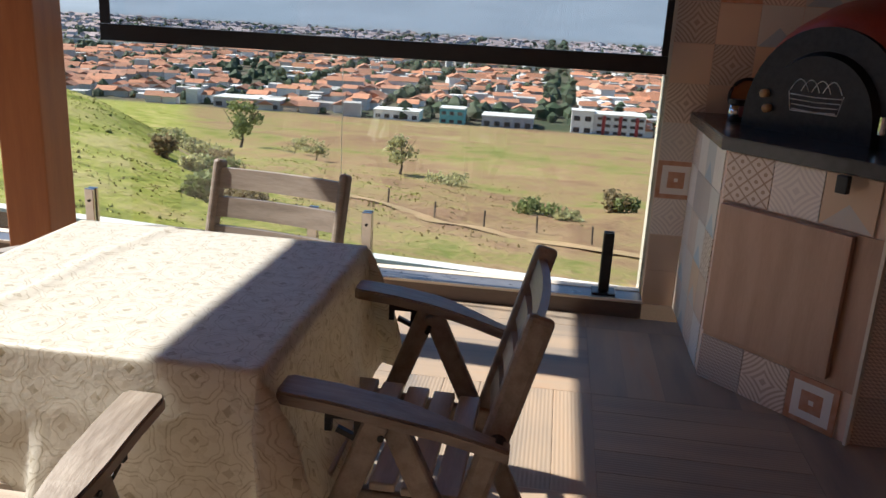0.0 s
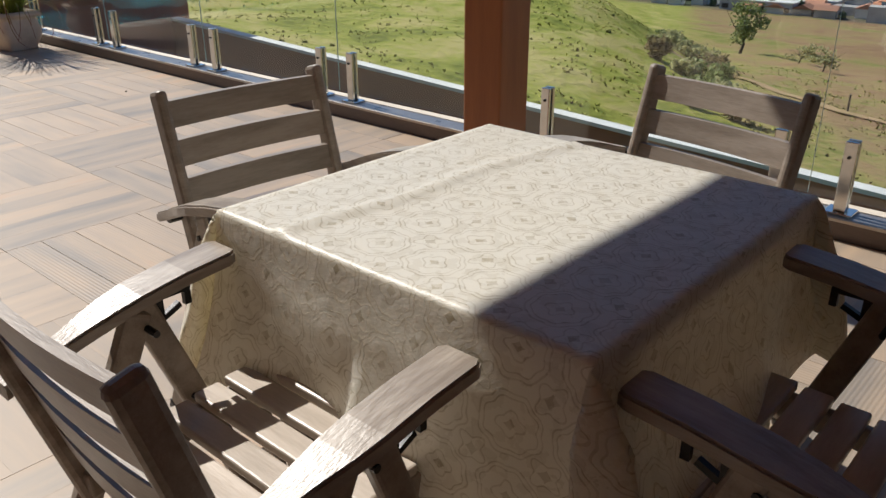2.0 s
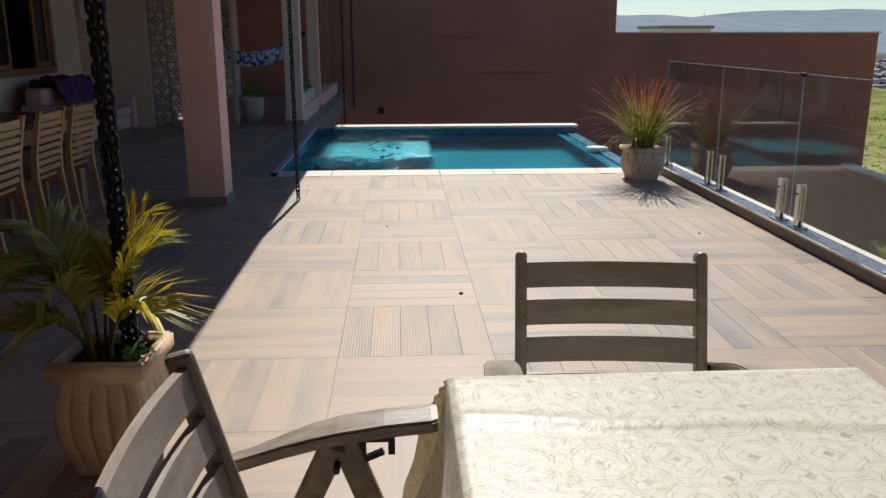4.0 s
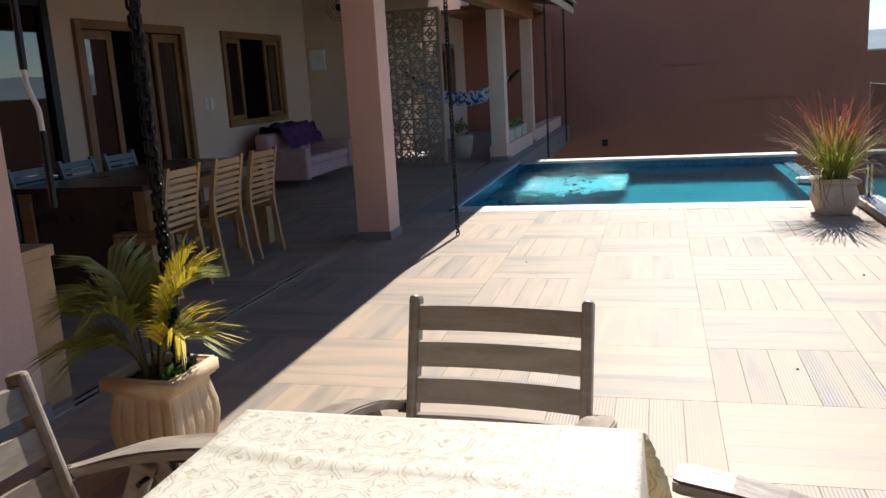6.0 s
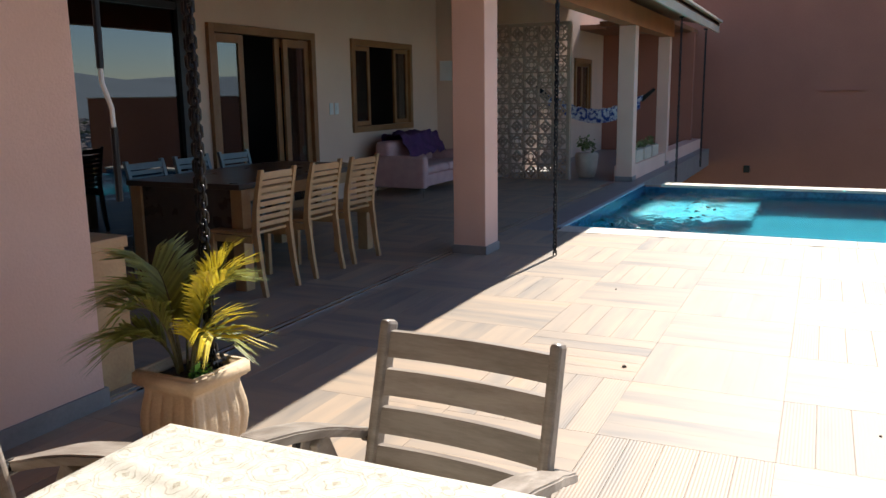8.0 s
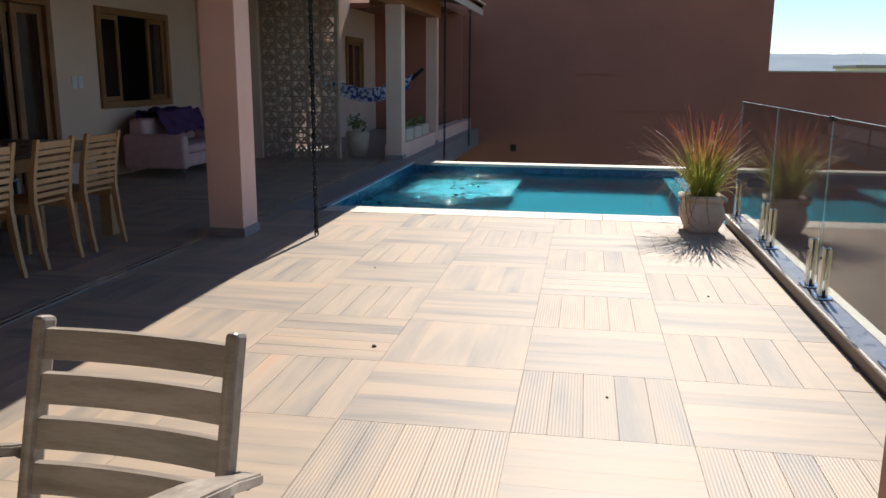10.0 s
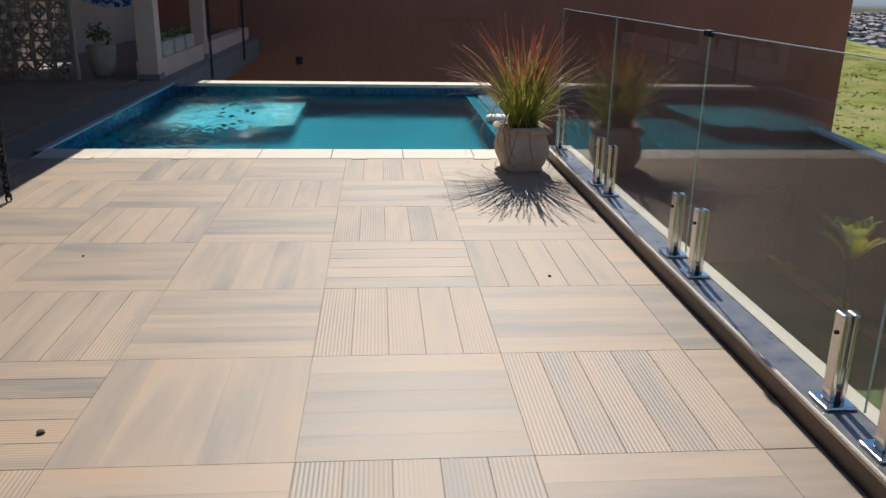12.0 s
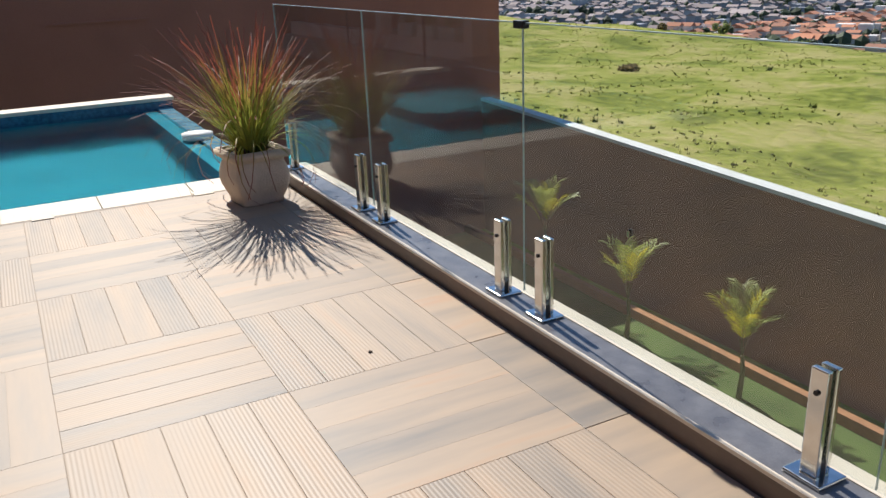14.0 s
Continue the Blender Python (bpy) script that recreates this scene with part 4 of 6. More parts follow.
bush(0.1, 42, 1.5, 1.0, M_LEAF, 21, "low green bush on dry grass")
bush(1.6, 41, 0.9, 0.6, M_OLIVE, 22, "low olive bush on dry grass")
bush(-6.5, 55, 1.8, 0.9, M_OLIVE, 23, "low olive bush on dry grass")
bush(4.1, 46.4, 1.2, 1.5, M_DRYLEAF, 24, "brown dry scrub on an anthill mound")
bush(4.9, 46, 0.9, 1.0, M_LEAF, 25, "dark green scrub beside the mound")
rng = random.Random(77)
for k in range(26):
    u = rng.random()
    y = 26 + 50 * u
    x = 1.5 - 0.47 * y + rng.uniform(-2.5, 1.5)
    bush(x, y, rng.uniform(0.7, 1.7), rng.uniform(0.5, 1.2), rng.choice((M_LEAF, M_OLIVE, M_DRYLEAF)), 100 + k, "rough scrub bush along the gully slope")
for k in range(5):
    x, y = rng.uniform(-95, -22), rng.uniform(17, 60)
    bush(x, y, rng.uniform(0.4, 0.8), rng.uniform(0.4, 0.7), rng.choice((M_OLIVE, M_DRYLEAF)), 200 + k, "low tuft of scrub on the green hill")

# tall grass and scrub over hill and field
def wild_grass(name, label, count, box_xy, blades, height, width, material, seed, patch, cut):
    rng = random.Random(seed)
    vs, fs = [], []
    done = 0
    while done < count:
        x, y = rng.uniform(box_xy[0], box_xy[1]), box_xy[2] + (box_xy[3] - box_xy[2]) * rng.random() ** 1.5
        if noise.noise(Vector((x * patch, y * patch, seed))) < cut:
            done += 0.2
            continue
        done += 1
        z = land(x, y) - 0.04
        k = rng.uniform(0.6, 1.3)
        for _ in range(blades):
            a, r = rng.uniform(0, 6.283), height * 0.55 * rng.random()
            px, py = x + r * math.cos(a), y + r * math.sin(a)
            b = rng.uniform(0, 6.283)
            ux, uy = width * math.cos(b), width * math.sin(b)
            h = height * k * rng.uniform(0.5, 1.0)
            tx, ty = px + h * rng.uniform(-0.5, 0.5), py + h * rng.uniform(-0.5, 0.5)
            i = len(vs)
            vs += [(px - ux, py - uy, z), (px + ux, py + uy, z), (tx, ty, z + h)]
            fs.append((i, i + 1, i + 2))
    me = bpy.data.meshes.new(name)
    me.from_pydata(vs, [], fs)
    me.materials.append(material)
    me.polygons.foreach_set("use_smooth", [True] * len(fs))
    me.normals_split_custom_set_from_vertices([(0, 0, 1)] * len(vs))
    tagged(new(name, me), label, "grass", kind="stuff")


M_HILLGRASS = mat("hill_grass", (0.44, 0.43, 0.11), 0.85, second=(0.30, 0.35, 0.065), scale=0.3, fine=3, bump=0, island=0.4, coords="World")
M_DRYGRASS = mat("straw_grass", (0.40, 0.32, 0.13), 0.9, second=(0.32, 0.25, 0.10), scale=0.3, fine=3, bump=0, island=0.4, coords="World")
M_SCRUB = mat("hill_scrub", (0.21, 0.25, 0.055), 0.85, second=(0.16, 0.20, 0.045), scale=0.3, fine=3, bump=0, island=0.4, coords="World")
wild_grass("hill_grass", "tall green and yellow grass covering the hillside", 9000, (-75, -6, 13.8, 62), 10, 0.11, 0.03, M_HILLGRASS, 5, 0.20, -0.25)
wild_grass("hill_scrub", "patches of darker low scrub on the hillside", 80, (-75, -8, 14.5, 70), 18, 0.24, 0.05, M_SCRUB, 8, 0.16, 0.22)
wild_grass("dry_grass", "straw-coloured dry grass on the field", 5000, (-16, 30, 15, 60), 8, 0.10, 0.03, M_DRYGRASS, 11, 0.12, -0.05)

# dirt track and old fence on the field
bm = bmesh.new()
pts = [(-22, 44), (-14, 40), (-6, 35.2), (0, 32.6), (4.3, 30.6), (12, 27.5), (22, 25)]
prev = None
for a, b in zip(pts, pts[1:]):
    for k in range(14):
        u = k / 14
        x, y = a[0] + (b[0] - a[0]) * u, a[1] + (b[1] - a[1]) * u + 0.45 * math.sin(0.8 * (a[0] + (b[0] - a[0]) * u))
        w = 0.38 + 0.3 * noise.noise(Vector((x * 0.5, y * 0.5, 8)))
        cur = [bm.verts.new((x + q * 0.4 * w, y + q * w, land(x, y + q * w) + 0.06)) for q in (-1, 0, 1)]
        if prev:
            bm.faces.new((prev[0], prev[1], cur[1], cur[0]))
            bm.faces.new((prev[1], prev[2], cur[2], cur[1]))
        prev = cur
solid("dirt_track", bm, mat("orange_dirt", (0.46, 0.29, 0.15), 0.95, second=(0.34, 0.24, 0.11), scale=0.8, fine=8, coords="World"), "worn orange dirt track across the field", "", "structure", smooth=True)
for k in range(9):
    x = -9 + k * 2.3
    y = 37.2 - 0.32 * (x + 9) + 0.1 * math.sin(k * 2)
    bm = bmesh.new()
    tube(bm, [(x, y, land(x, y) - 0.1), (x + 0.04 * math.sin(k), y, land(x, y) + 0.75)], 0.045, 6)
    solid("fence_post", bm, M_BARK, "thin grey wooden fence post on the field", "fence post", "", "old field fence")

# ---- the town ----
M_PLASTER = mat("town_plaster", (0.74, 0.72, 0.69), 0.85, second=(0.48, 0.44, 0.41), scale=0.02, fine=0.2, bump=0, island=0.35, coords="World")
M_TOWNROOF = mat("town_clay_roofs", (0.55, 0.235, 0.13), 0.85, second=(0.38, 0.19, 0.125), scale=0.02, fine=0.3, bump=0, island=0.35, coords="World")
M_TOWNTREE = mat("town_trees", (0.045, 0.07, 0.03), 0.8, second=(0.03, 0.045, 0.02), scale=0.05, fine=0.4, bump=0, island=0.3, coords="World")

# greyed copies of plaster and roof: haze over far houses, mixed into the colour
M_FARPLASTER = mat("hazed_town_plaster", (0.38, 0.40, 0.44), 0.85, second=(0.30, 0.315, 0.35), scale=0.02, fine=0.2, bump=0, island=0.3, coords="World")
M_FARROOF = mat("hazed_clay_roofs", (0.38, 0.30, 0.28), 0.85, second=(0.31, 0.265, 0.26), scale=0.02, fine=0.3, bump=0, island=0.3, coords="World")


def town():
    rng = random.Random(5)
    walls, roofs, trees = ([], []), ([], []), ([], [])
    far_walls, far_roofs = ([], []), ([], [])

    def put(store, vs, fs):
        k = len(store[0])
        store[0].extend(vs)
        store[1].extend([tuple(i + k for i in f) for f in fs])

    def house(x, y, w, d, h, r, flat):
        c, s = math.cos(r), math.sin(r)
        z = land(x, y) - 0.3
        P = lambda a, b, e: (x + c * a - s * b, y + s * a + c * b, z + e)
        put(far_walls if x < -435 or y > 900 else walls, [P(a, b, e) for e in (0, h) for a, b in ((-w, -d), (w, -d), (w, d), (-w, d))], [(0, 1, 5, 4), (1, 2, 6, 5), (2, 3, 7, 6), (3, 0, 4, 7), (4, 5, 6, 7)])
        if not flat:
            o, e = 0.6, h + 0.05
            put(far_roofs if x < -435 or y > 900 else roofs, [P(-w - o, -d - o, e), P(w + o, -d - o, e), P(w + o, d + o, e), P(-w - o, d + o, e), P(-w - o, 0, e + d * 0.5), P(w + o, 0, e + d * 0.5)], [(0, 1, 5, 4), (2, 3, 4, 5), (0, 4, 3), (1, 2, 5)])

    def blob(x, y, r):
        z = land(x, y)
        vs = [(x + r * math.cos(a) * rng.uniform(0.6, 1.2), y + r * math.sin(a) * rng.uniform(0.6, 1.2), z + h * r * rng.uniform(0.7, 1.2)) for h in (0.2, 1.1) for a in (0, 1.05, 2.1, 3.14, 4.2, 5.2)] + [(x, y, z + 1.7 * r)]
        put(trees, vs, [(i, (i + 1) % 6, 6 + (i + 1) % 6, 6 + i) for i in range(6)] + [(6 + i, 6 + (i + 1) % 6, 12) for i in range(6)])

    for y0, y1, step, x0, x1 in ((392, 720, 11.5, -430, 300), (720, 1500, 16.5, -1500, 700), (330, 720, 16.5, -1350, -435)):
        y = y0
        while y < y1:
            x = x0
            while x < x1:
                q = rng.random()
                px, py = x + rng.uniform(-4, 4), y + rng.uniform(-4, 4)
                if noise.noise(Vector((px * 0.012, py * 0.009, 2))) > 0.33 or (int(x / step) % 7 == 0):
                    if rng.random() < 0.6:
                        blob(px, py, rng.uniform(2.5, 5))
                elif q < 0.90:
                    big = rng.random() < 0.05
                    house(px, py, rng.uniform(2.9, 5.4) * (2.2 if big else 1), rng.uniform(2.5, 4.3) * (1.5 if big else 1), rng.uniform(2.8, 4.2) * (1.8 if rng.random() < 0.12 else 1), rng.choice((0.0, 1.57)) + 0.25 + 0.3 * noise.noise(Vector((px * 0.004, py * 0.004, 7))) + rng.uniform(-0.1, 0.1), q < 0.24)
                    if rng.random() < 0.4:
                        blob(px + 7, py + rng.uniform(-5, 5), rng.uniform(1.8, 3.6))
                x += step
            y += step
    root = thing("town", (0, 0, 0), "distant valley town of white houses with orange roofs", "town", kind="stuff")
    for name, st, m, lab in (("house_walls", walls, M_PLASTER, "white and grey plaster walls"), ("house_roofs", roofs, M_TOWNROOF, "orange clay roofs"), ("far_walls", far_walls, M_FARPLASTER, "plaster walls greyed by haze put into the colour"), ("far_roofs", far_roofs, M_FARROOF, "clay roofs greyed by haze put into the colour"), ("town_trees", trees, M_TOWNTREE, "dark green trees between the houses")):
        me = bpy.data.meshes.new(name)
        me.from_pydata(st[0], [], st[1])
        me.materials.append(m)
        ob = new(name, me)
        ob.parent = root
        tagged(ob, lab, kind="stuff")


town()


def block(name, x, y, w, d, h, material, label, floors, cols, bandmat=None):
    """A near building at the edge of the town, with rows of windows on its near side."""
    z = land(x, y) - 0.4
    t = thing(name, (x, y, z), label, "building", "buildings at the edge of the town")
    bm = bmesh.new()
    box(bm, -w / 2, w / 2, 0, d, 0, h)
    part("wall", bm, material, t)
    bm = bmesh.new()
    box(bm, -w / 2 - 0.3, w / 2 + 0.3, -0.3, d + 0.3, h + 0.01, h + 0.5)
    part("roof", bm, M_WHITE, t)
    for f in range(floors):
        for c in range(cols):
            bm = bmesh.new()
            cx = -w / 2 + (c + 0.5) * w / cols
            z0 = 1.0 + f * (h / floors)
            box(bm, cx - w / cols * 0.28, cx + w / cols * 0.28, -0.12, -0.01, z0, z0 + h / floors * 0.42)
            part("window", bm, M_DARKROOM, t)
    if bandmat:
        for c in range(0, cols, 2):
            bm = bmesh.new()
            cx = -w / 2 + (c + 1.0) * w / cols
            box(bm, cx - w / cols * 0.2, cx + w / cols * 0.2, -0.2, -0.02, 0.2, h - 0.2)
            part("balcony_bay", bm, bandmat, t, "dark red rendered bay")


block("teal_building", -48, 384, 11.5, 10, 7.5, mat("teal_paint", (0.12, 0.42, 0.44), 0.8, scale=0.3), "two-storey teal building at the edge of town", 2, 3)
block("apartment_building", 26, 384, 30, 14, 9.5, mat("pale_grey_paint", (0.62, 0.62, 0.62), 0.8, scale=0.3), "three-storey white apartment building with red bays", 3, 8, mat("dark_red_paint", (0.35, 0.05, 0.05), 0.8, scale=0.3))
block("white_house", 12.5, 383, 10, 9, 10.5, M_WHITE, "tall plain white house at the edge of town", 2, 2)
block("warehouse", -22, 386, 24, 14, 5.5, mat("grey_sheet", (0.38, 0.40, 0.44), 0.6, scale=0.3), "low grey warehouse at the edge of town", 1, 5)
block("warehouse", -75, 386, 22, 12, 4.5, M_WHITE, "low white warehouse at the edge of town", 1, 5)
block("warehouse", -150, 388, 34, 14, 5.0, mat("grey_sheet_roof", (0.42, 0.42, 0.44), 0.6, scale=0.3), "long low grey warehouse at the edge of town", 1, 6)

# ---- doors and windows of the house ----
def frame_rect(bm, x0, x1, z0, z1, y0, y1, w, bottom=True):
    box(bm, x0, x0 + w, y0, y1, z0, z1, 0.003)
    box(bm, x1 - w, x1, y0, y1, z0, z1, 0.003)
    box(bm, x0 + w, x1 - w, y0, y1, z1 - w, z1, 0.003)
    if bottom:
        box(bm, x0 + w, x1 - w, y0, y1, z0, z0 + w, 0.003)


def leaf_panel(parent, x0, x1, z0, z1, y, w, name="sash"):
    bm = bmesh.new()
    frame_rect(bm, x0, x1, z0, z1, y, y + 0.035, w)
    p = part(name, bm, M_FRAMEWOOD, parent)
    bm = bmesh.new()
    box(bm, x0 + w, x1 - w, y + 0.014, y + 0.020, z0 + w, z1 - w)
    g = part("pane", bm, M_HOUSEGLASS, p, "dark reflecting glass")
    g.visible_shadow = False


M_HOUSEGLASS = glass_mat("window_glass", (0.55, 0.58, 0.6), 0.0, 0.10)
win = thing("window_1", (0, 0, 0), "sliding timber window with open middle", "window", kind="structure")
bm = bmesh.new()
frame_rect(bm, -11.14, -9.33, 0.87, 2.14, -3.20, -3.115, 0.085)
part("window_frame", bm, M_FRAMEWOOD, win)
leaf_panel(win, -11.05, -10.60, 0.96, 2.05, -3.19, 0.06)
leaf_panel(win, -9.87, -9.42, 0.96, 2.05, -3.19, 0.06)
door = thing("door_1", (0, 0, 0), "wide sliding timber door standing open", "door", kind="structure")
bm = bmesh.new()
frame_rect(bm, -8.42, -6.43, 0.0, 2.15, -3.20, -3.105, 0.09, False)
part("door_frame", bm, M_FRAMEWOOD, door)
leaf_panel(door, -7.05, -6.52, 0.01, 2.05, -3.19, 0.09, "door_leaf")
leaf_panel(door, -8.33, -7.80, 0.01, 2.05, -3.19, 0.09, "door_leaf")
leaf_panel(door, -8.22, -7.70, 0.01, 2.05, -3.24, 0.09, "door_leaf")
gd = thing("door_2", (0, 0, 0), "tall dark-framed sliding glass door", "door", kind="structure")
bm = bmesh.new()
frame_rect(bm, -6.10, -2.6, 0.0, 2.85, -3.22, -3.12, 0.10)
box(bm, -6.0, -2.7, -3.21, -3.13, 2.24, 2.31)
box(bm, -4.40, -4.30, -3.21, -3.13, 0.10, 2.24)
part("door_frame", bm, M_BLACK, gd)
for x0, x1, z0, z1 in ((-6.0, -4.40, 0.10, 2.24), (-4.30, -2.70, 0.10, 2.24), (-6.0, -2.70, 2.31, 2.75)):
    bm = bmesh.new()
    box(bm, x0, x1, -3.172, -3.164, z0, z1)
    part("pane", bm, glass_mat("dark_pane", (0.16, 0.17, 0.18), 0.0, 0.16), gd, "dark mirror-like pane").visible_shadow = False
w2 = thing("window_2", (0, 0, 0), "narrow dark timber window past the screen", "window", kind="structure")
bm = bmesh.new()
frame_rect(bm, -18.22, -16.88, 0.83, 2.10, -2.20, -2.11, 0.10)
part("window_frame", bm, M_FRAMEWOOD, w2)
leaf_panel(w2, -18.12, -17.55, 0.93, 2.0, -2.19, 0.07)
leaf_panel(w2, -17.55, -16.98, 0.93, 2.0, -2.185, 0.07)

for dx in (0, 0.13):
    t = thing("light_switch", (-8.80 - dx, -3.149, 1.21), "white plastic light switch plate on the wall", "switch", "light switches")
    bm = bmesh.new()
    box(bm, -0.045, 0.045, 0, 0.010, -0.075, 0.075, 0.003)
    part("plate", bm, M_WHITE, t)
    bm = bmesh.new()
    box(bm, -0.018, 0.018, 0.0101, 0.015, -0.03, 0.03, 0.002)
    part("rocker", bm, M_WHITE, t)
t = thing("fuse_box", (-12.099, -2.94, 1.76), "white fuse box on the return wall", "fuse box")
bm = bmesh.new()
box(bm, 0, 0.06, -0.13, 0.13, -0.16, 0.16, 0.01)
part("body", bm, M_WHITE, t)
bm = bmesh.new()
box(bm, 0.0601, 0.068, -0.11, 0.11, -0.14, 0.14, 0.003)
part("cover", bm, M_WHITE, t)
bm = bmesh.new()
box(bm, -20.369, -20.33, 1.08, 1.22, -0.57, -0.40, 0.01)
solid("outlet_box", bm, M_BLACK, "small dark outlet box on the boundary wall", "outlet")

# ---- rain chains ----
def chain(x, y, z0, z1, label, strands=((0, 0),)):
    t = thing("rain_chain", (x, y, 0), label, "chain", "rain chains")
    n = int((z1 - z0) / 0.031)
    bm = bmesh.new()
    pts = [(0.015 * math.cos(a), 0, 0.015 * math.sin(a) + (0.013 if math.sin(a) > 0 else -0.013)) for a in [2 * math.pi * k / 10 + 0.31 for k in range(10)]]
    tube(bm, pts, 0.0062, 6, True)
    me = mesh_of("link", bm, M_IRON, True)
    for k in range(n * len(strands)):
        o = new("link", me)
        sx, sy = strands[k // n]
        k %= n
        o.matrix_world = pose(sx, sy, z1 - 0.028 - k * 0.031 - 0.4 * abs(sx), 0, 0, 90 * (k % 2) + 35 + 7 * (k % 5) + 900 * sx)
        o.parent = t
    bm = bmesh.new()
    box(bm, -0.035, 0.035, -0.035, 0.035, z1, z1 + 0.03, 0.004)
    part("hook", bm, M_IRON, t)


chain(-6.13, 0.735, 0.02, 2.44, "black iron rain chain hanging from the eave to the deck")
chain(-1.80, 0.71, 0.36, 2.56, "doubled black iron rain chain hanging into the planter", ((-0.012, -0.016), (0.014, 0.018)))
chain(-12.44, 0.74, 0.02, 2.44, "black iron rain chain beside the pool corner")
chain(-15.2, 0.74, 0.0, 2.44, "black iron rain chain at the end of the eave")
bm = bmesh.new()
for k in range(9):
    tube(bm, [(-1.80 + 0.05 * math.cos(k), 0.71 + 0.05 * math.sin(k), 0.355 + 0.006 * k), (-1.80 + 0.05 * math.cos(k + 1.4), 0.71 + 0.05 * math.sin(k + 1.4), 0.36 + 0.006 * k)], 0.008, 6)
solid("chain_coil", bm, M_IRON, "loose coil of black chain on the soil", "chain")

# ---- planters ----
def fluted_pot(name, x, y, h, half, material, label, flutes=5, rz=0):
    """Square pot with waisted neck, bulging fluted belly and a thick rim."""
    t = thing(name, pose(x, y, 0, 0, 0, rz), label, "planter")
    prof = [(0.74, 0.0), (0.76, 0.04), (0.75, 0.07), (0.84, 0.18), (0.95, 0.32), (1.0, 0.46), (0.985, 0.58), (0.92, 0.70), (0.87, 0.78), (0.87, 0.82), (0.93, 0.85)]
    M = 4 * flutes * 10
    bm = bmesh.new()
    rings = []
    for w, zz in prof:
        ring = []
        for k in range(M):
            s, u = divmod(k, M // 4)
            u = -1 + 2 * u / (M // 4)
            away = abs((u + 1) * flutes / 2 - round((u + 1) * flutes / 2))
            r = w * half * (1 - (0.055 if 0.10 < zz < 0.75 and flutes > 1 else 0.012) * math.exp(-(away / 0.13) ** 2))
            rc = 1 - 0.06 * abs(u) ** 8
            p = (u * w * half * rc, -r * rc)
            a = s * math.pi / 2
            ring.append(bm.verts.new((p[0] * math.cos(a) - p[1] * math.sin(a), p[0] * math.sin(a) + p[1] * math.cos(a), zz * h)))
        rings.append(ring)
    for A, B in zip(rings, rings[1:]):
        for k in range(M):
            bm.faces.new((A[k], A[(k + 1) % M], B[(k + 1) % M], B[k]))
    bm.faces.new(rings[0][::-1])
    part("body", bm, material, t, smooth=True)
    bm = bmesh.new()
    o, i, z0, z1 = half, half * 0.80, 0.845 * h, h
    for a in range(4):
        m = pose(0, 0, 0, 0, 0, 90 * a)
        vs = [bm.verts.new(m @ Vector(p)) for p in ((-o, -o, z0), (o, -o, z0), (o, -o, z1), (-o, -o, z1), (-i, -i, z1), (i, -i, z1), (i, -i, z0), (-i, -i, z0))]
        for f in ((0, 1, 2, 3), (3, 2, 5, 4), (4, 5, 6, 7), (7, 6, 1, 0)):
            bm.faces.new([vs[q] for q in f])
    bmesh.ops.remove_doubles(bm, verts=bm.verts[:], dist=0.0005)
    bmesh.ops.bevel(bm, geom=[e for e in bm.edges if e.calc_length() > half], offset=0.009, segments=3, affect="EDGES")
    part("rim", bm, material, t, smooth=True)
    bm = bmesh.new()
    N = 12
    g = [[bm.verts.new((-i * 0.99 + 2 * i * 0.99 * a / N, -i * 0.99 + 2 * i * 0.99 * b / N, h * 0.90 + 0.012 * noise.noise(Vector((a * 0.9, b * 0.9, x))))) for b in range(N + 1)] for a in range(N + 1)]
    for a in range(N):
        for b in range(N):
            bm.faces.new((g[a][b], g[a + 1][b], g[a + 1][b + 1], g[a][b + 1]))
    part("soil", bm, M_SOIL, t, "dark potting soil", True)
    return t


fluted_pot("palm_planter", -1.730, 0.672, 0.40, 0.150, M_POT, "square sand-coloured fluted stone planter", rz=-3)
fluted_pot("grass_planter", -7.03, 3.945, 0.32, 0.172, M_POT2, "square pale clay planter on the deck by the pool", flutes=1, rz=6)

M_PALM = mat("palm_leaflets", (0.44, 0.45, 0.13), 0.5, second=(0.26, 0.30, 0.07), scale=6, fine=30, bump=0, island=0.3)
# yellow leaf colour, brightened further for the sun on these fronds
M_PALMYELLOW = mat("sun_yellow_palm_leaflets", (0.76, 0.62, 0.05), 0.45, second=(0.58, 0.50, 0.05), scale=6, fine=30, bump=0, island=0.25)
M_STALK = mat("palm_stalk", (0.22, 0.20, 0.07), 0.6, second=(0.12, 0.10, 0.05), scale=8)
for pm in (M_PALM, M_PALMYELLOW):
    nt = pm.node_tree
    b0 = nt.nodes["Principled BSDF"]
    tl, mx = nt.nodes.new("ShaderNodeBsdfTranslucent"), nt.nodes.new("ShaderNodeMixShader")
    nt.links.new(b0.inputs["Base Color"].links[0].from_socket, tl.inputs["Color"])
    mx.inputs[0].default_value = 0.4
    nt.links.new(b0.outputs[0], mx.inputs[1])
    nt.links.new(tl.outputs[0], mx.inputs[2])
    nt.links.new(mx.outputs[0], nt.nodes["Material Output"].inputs["Surface"])


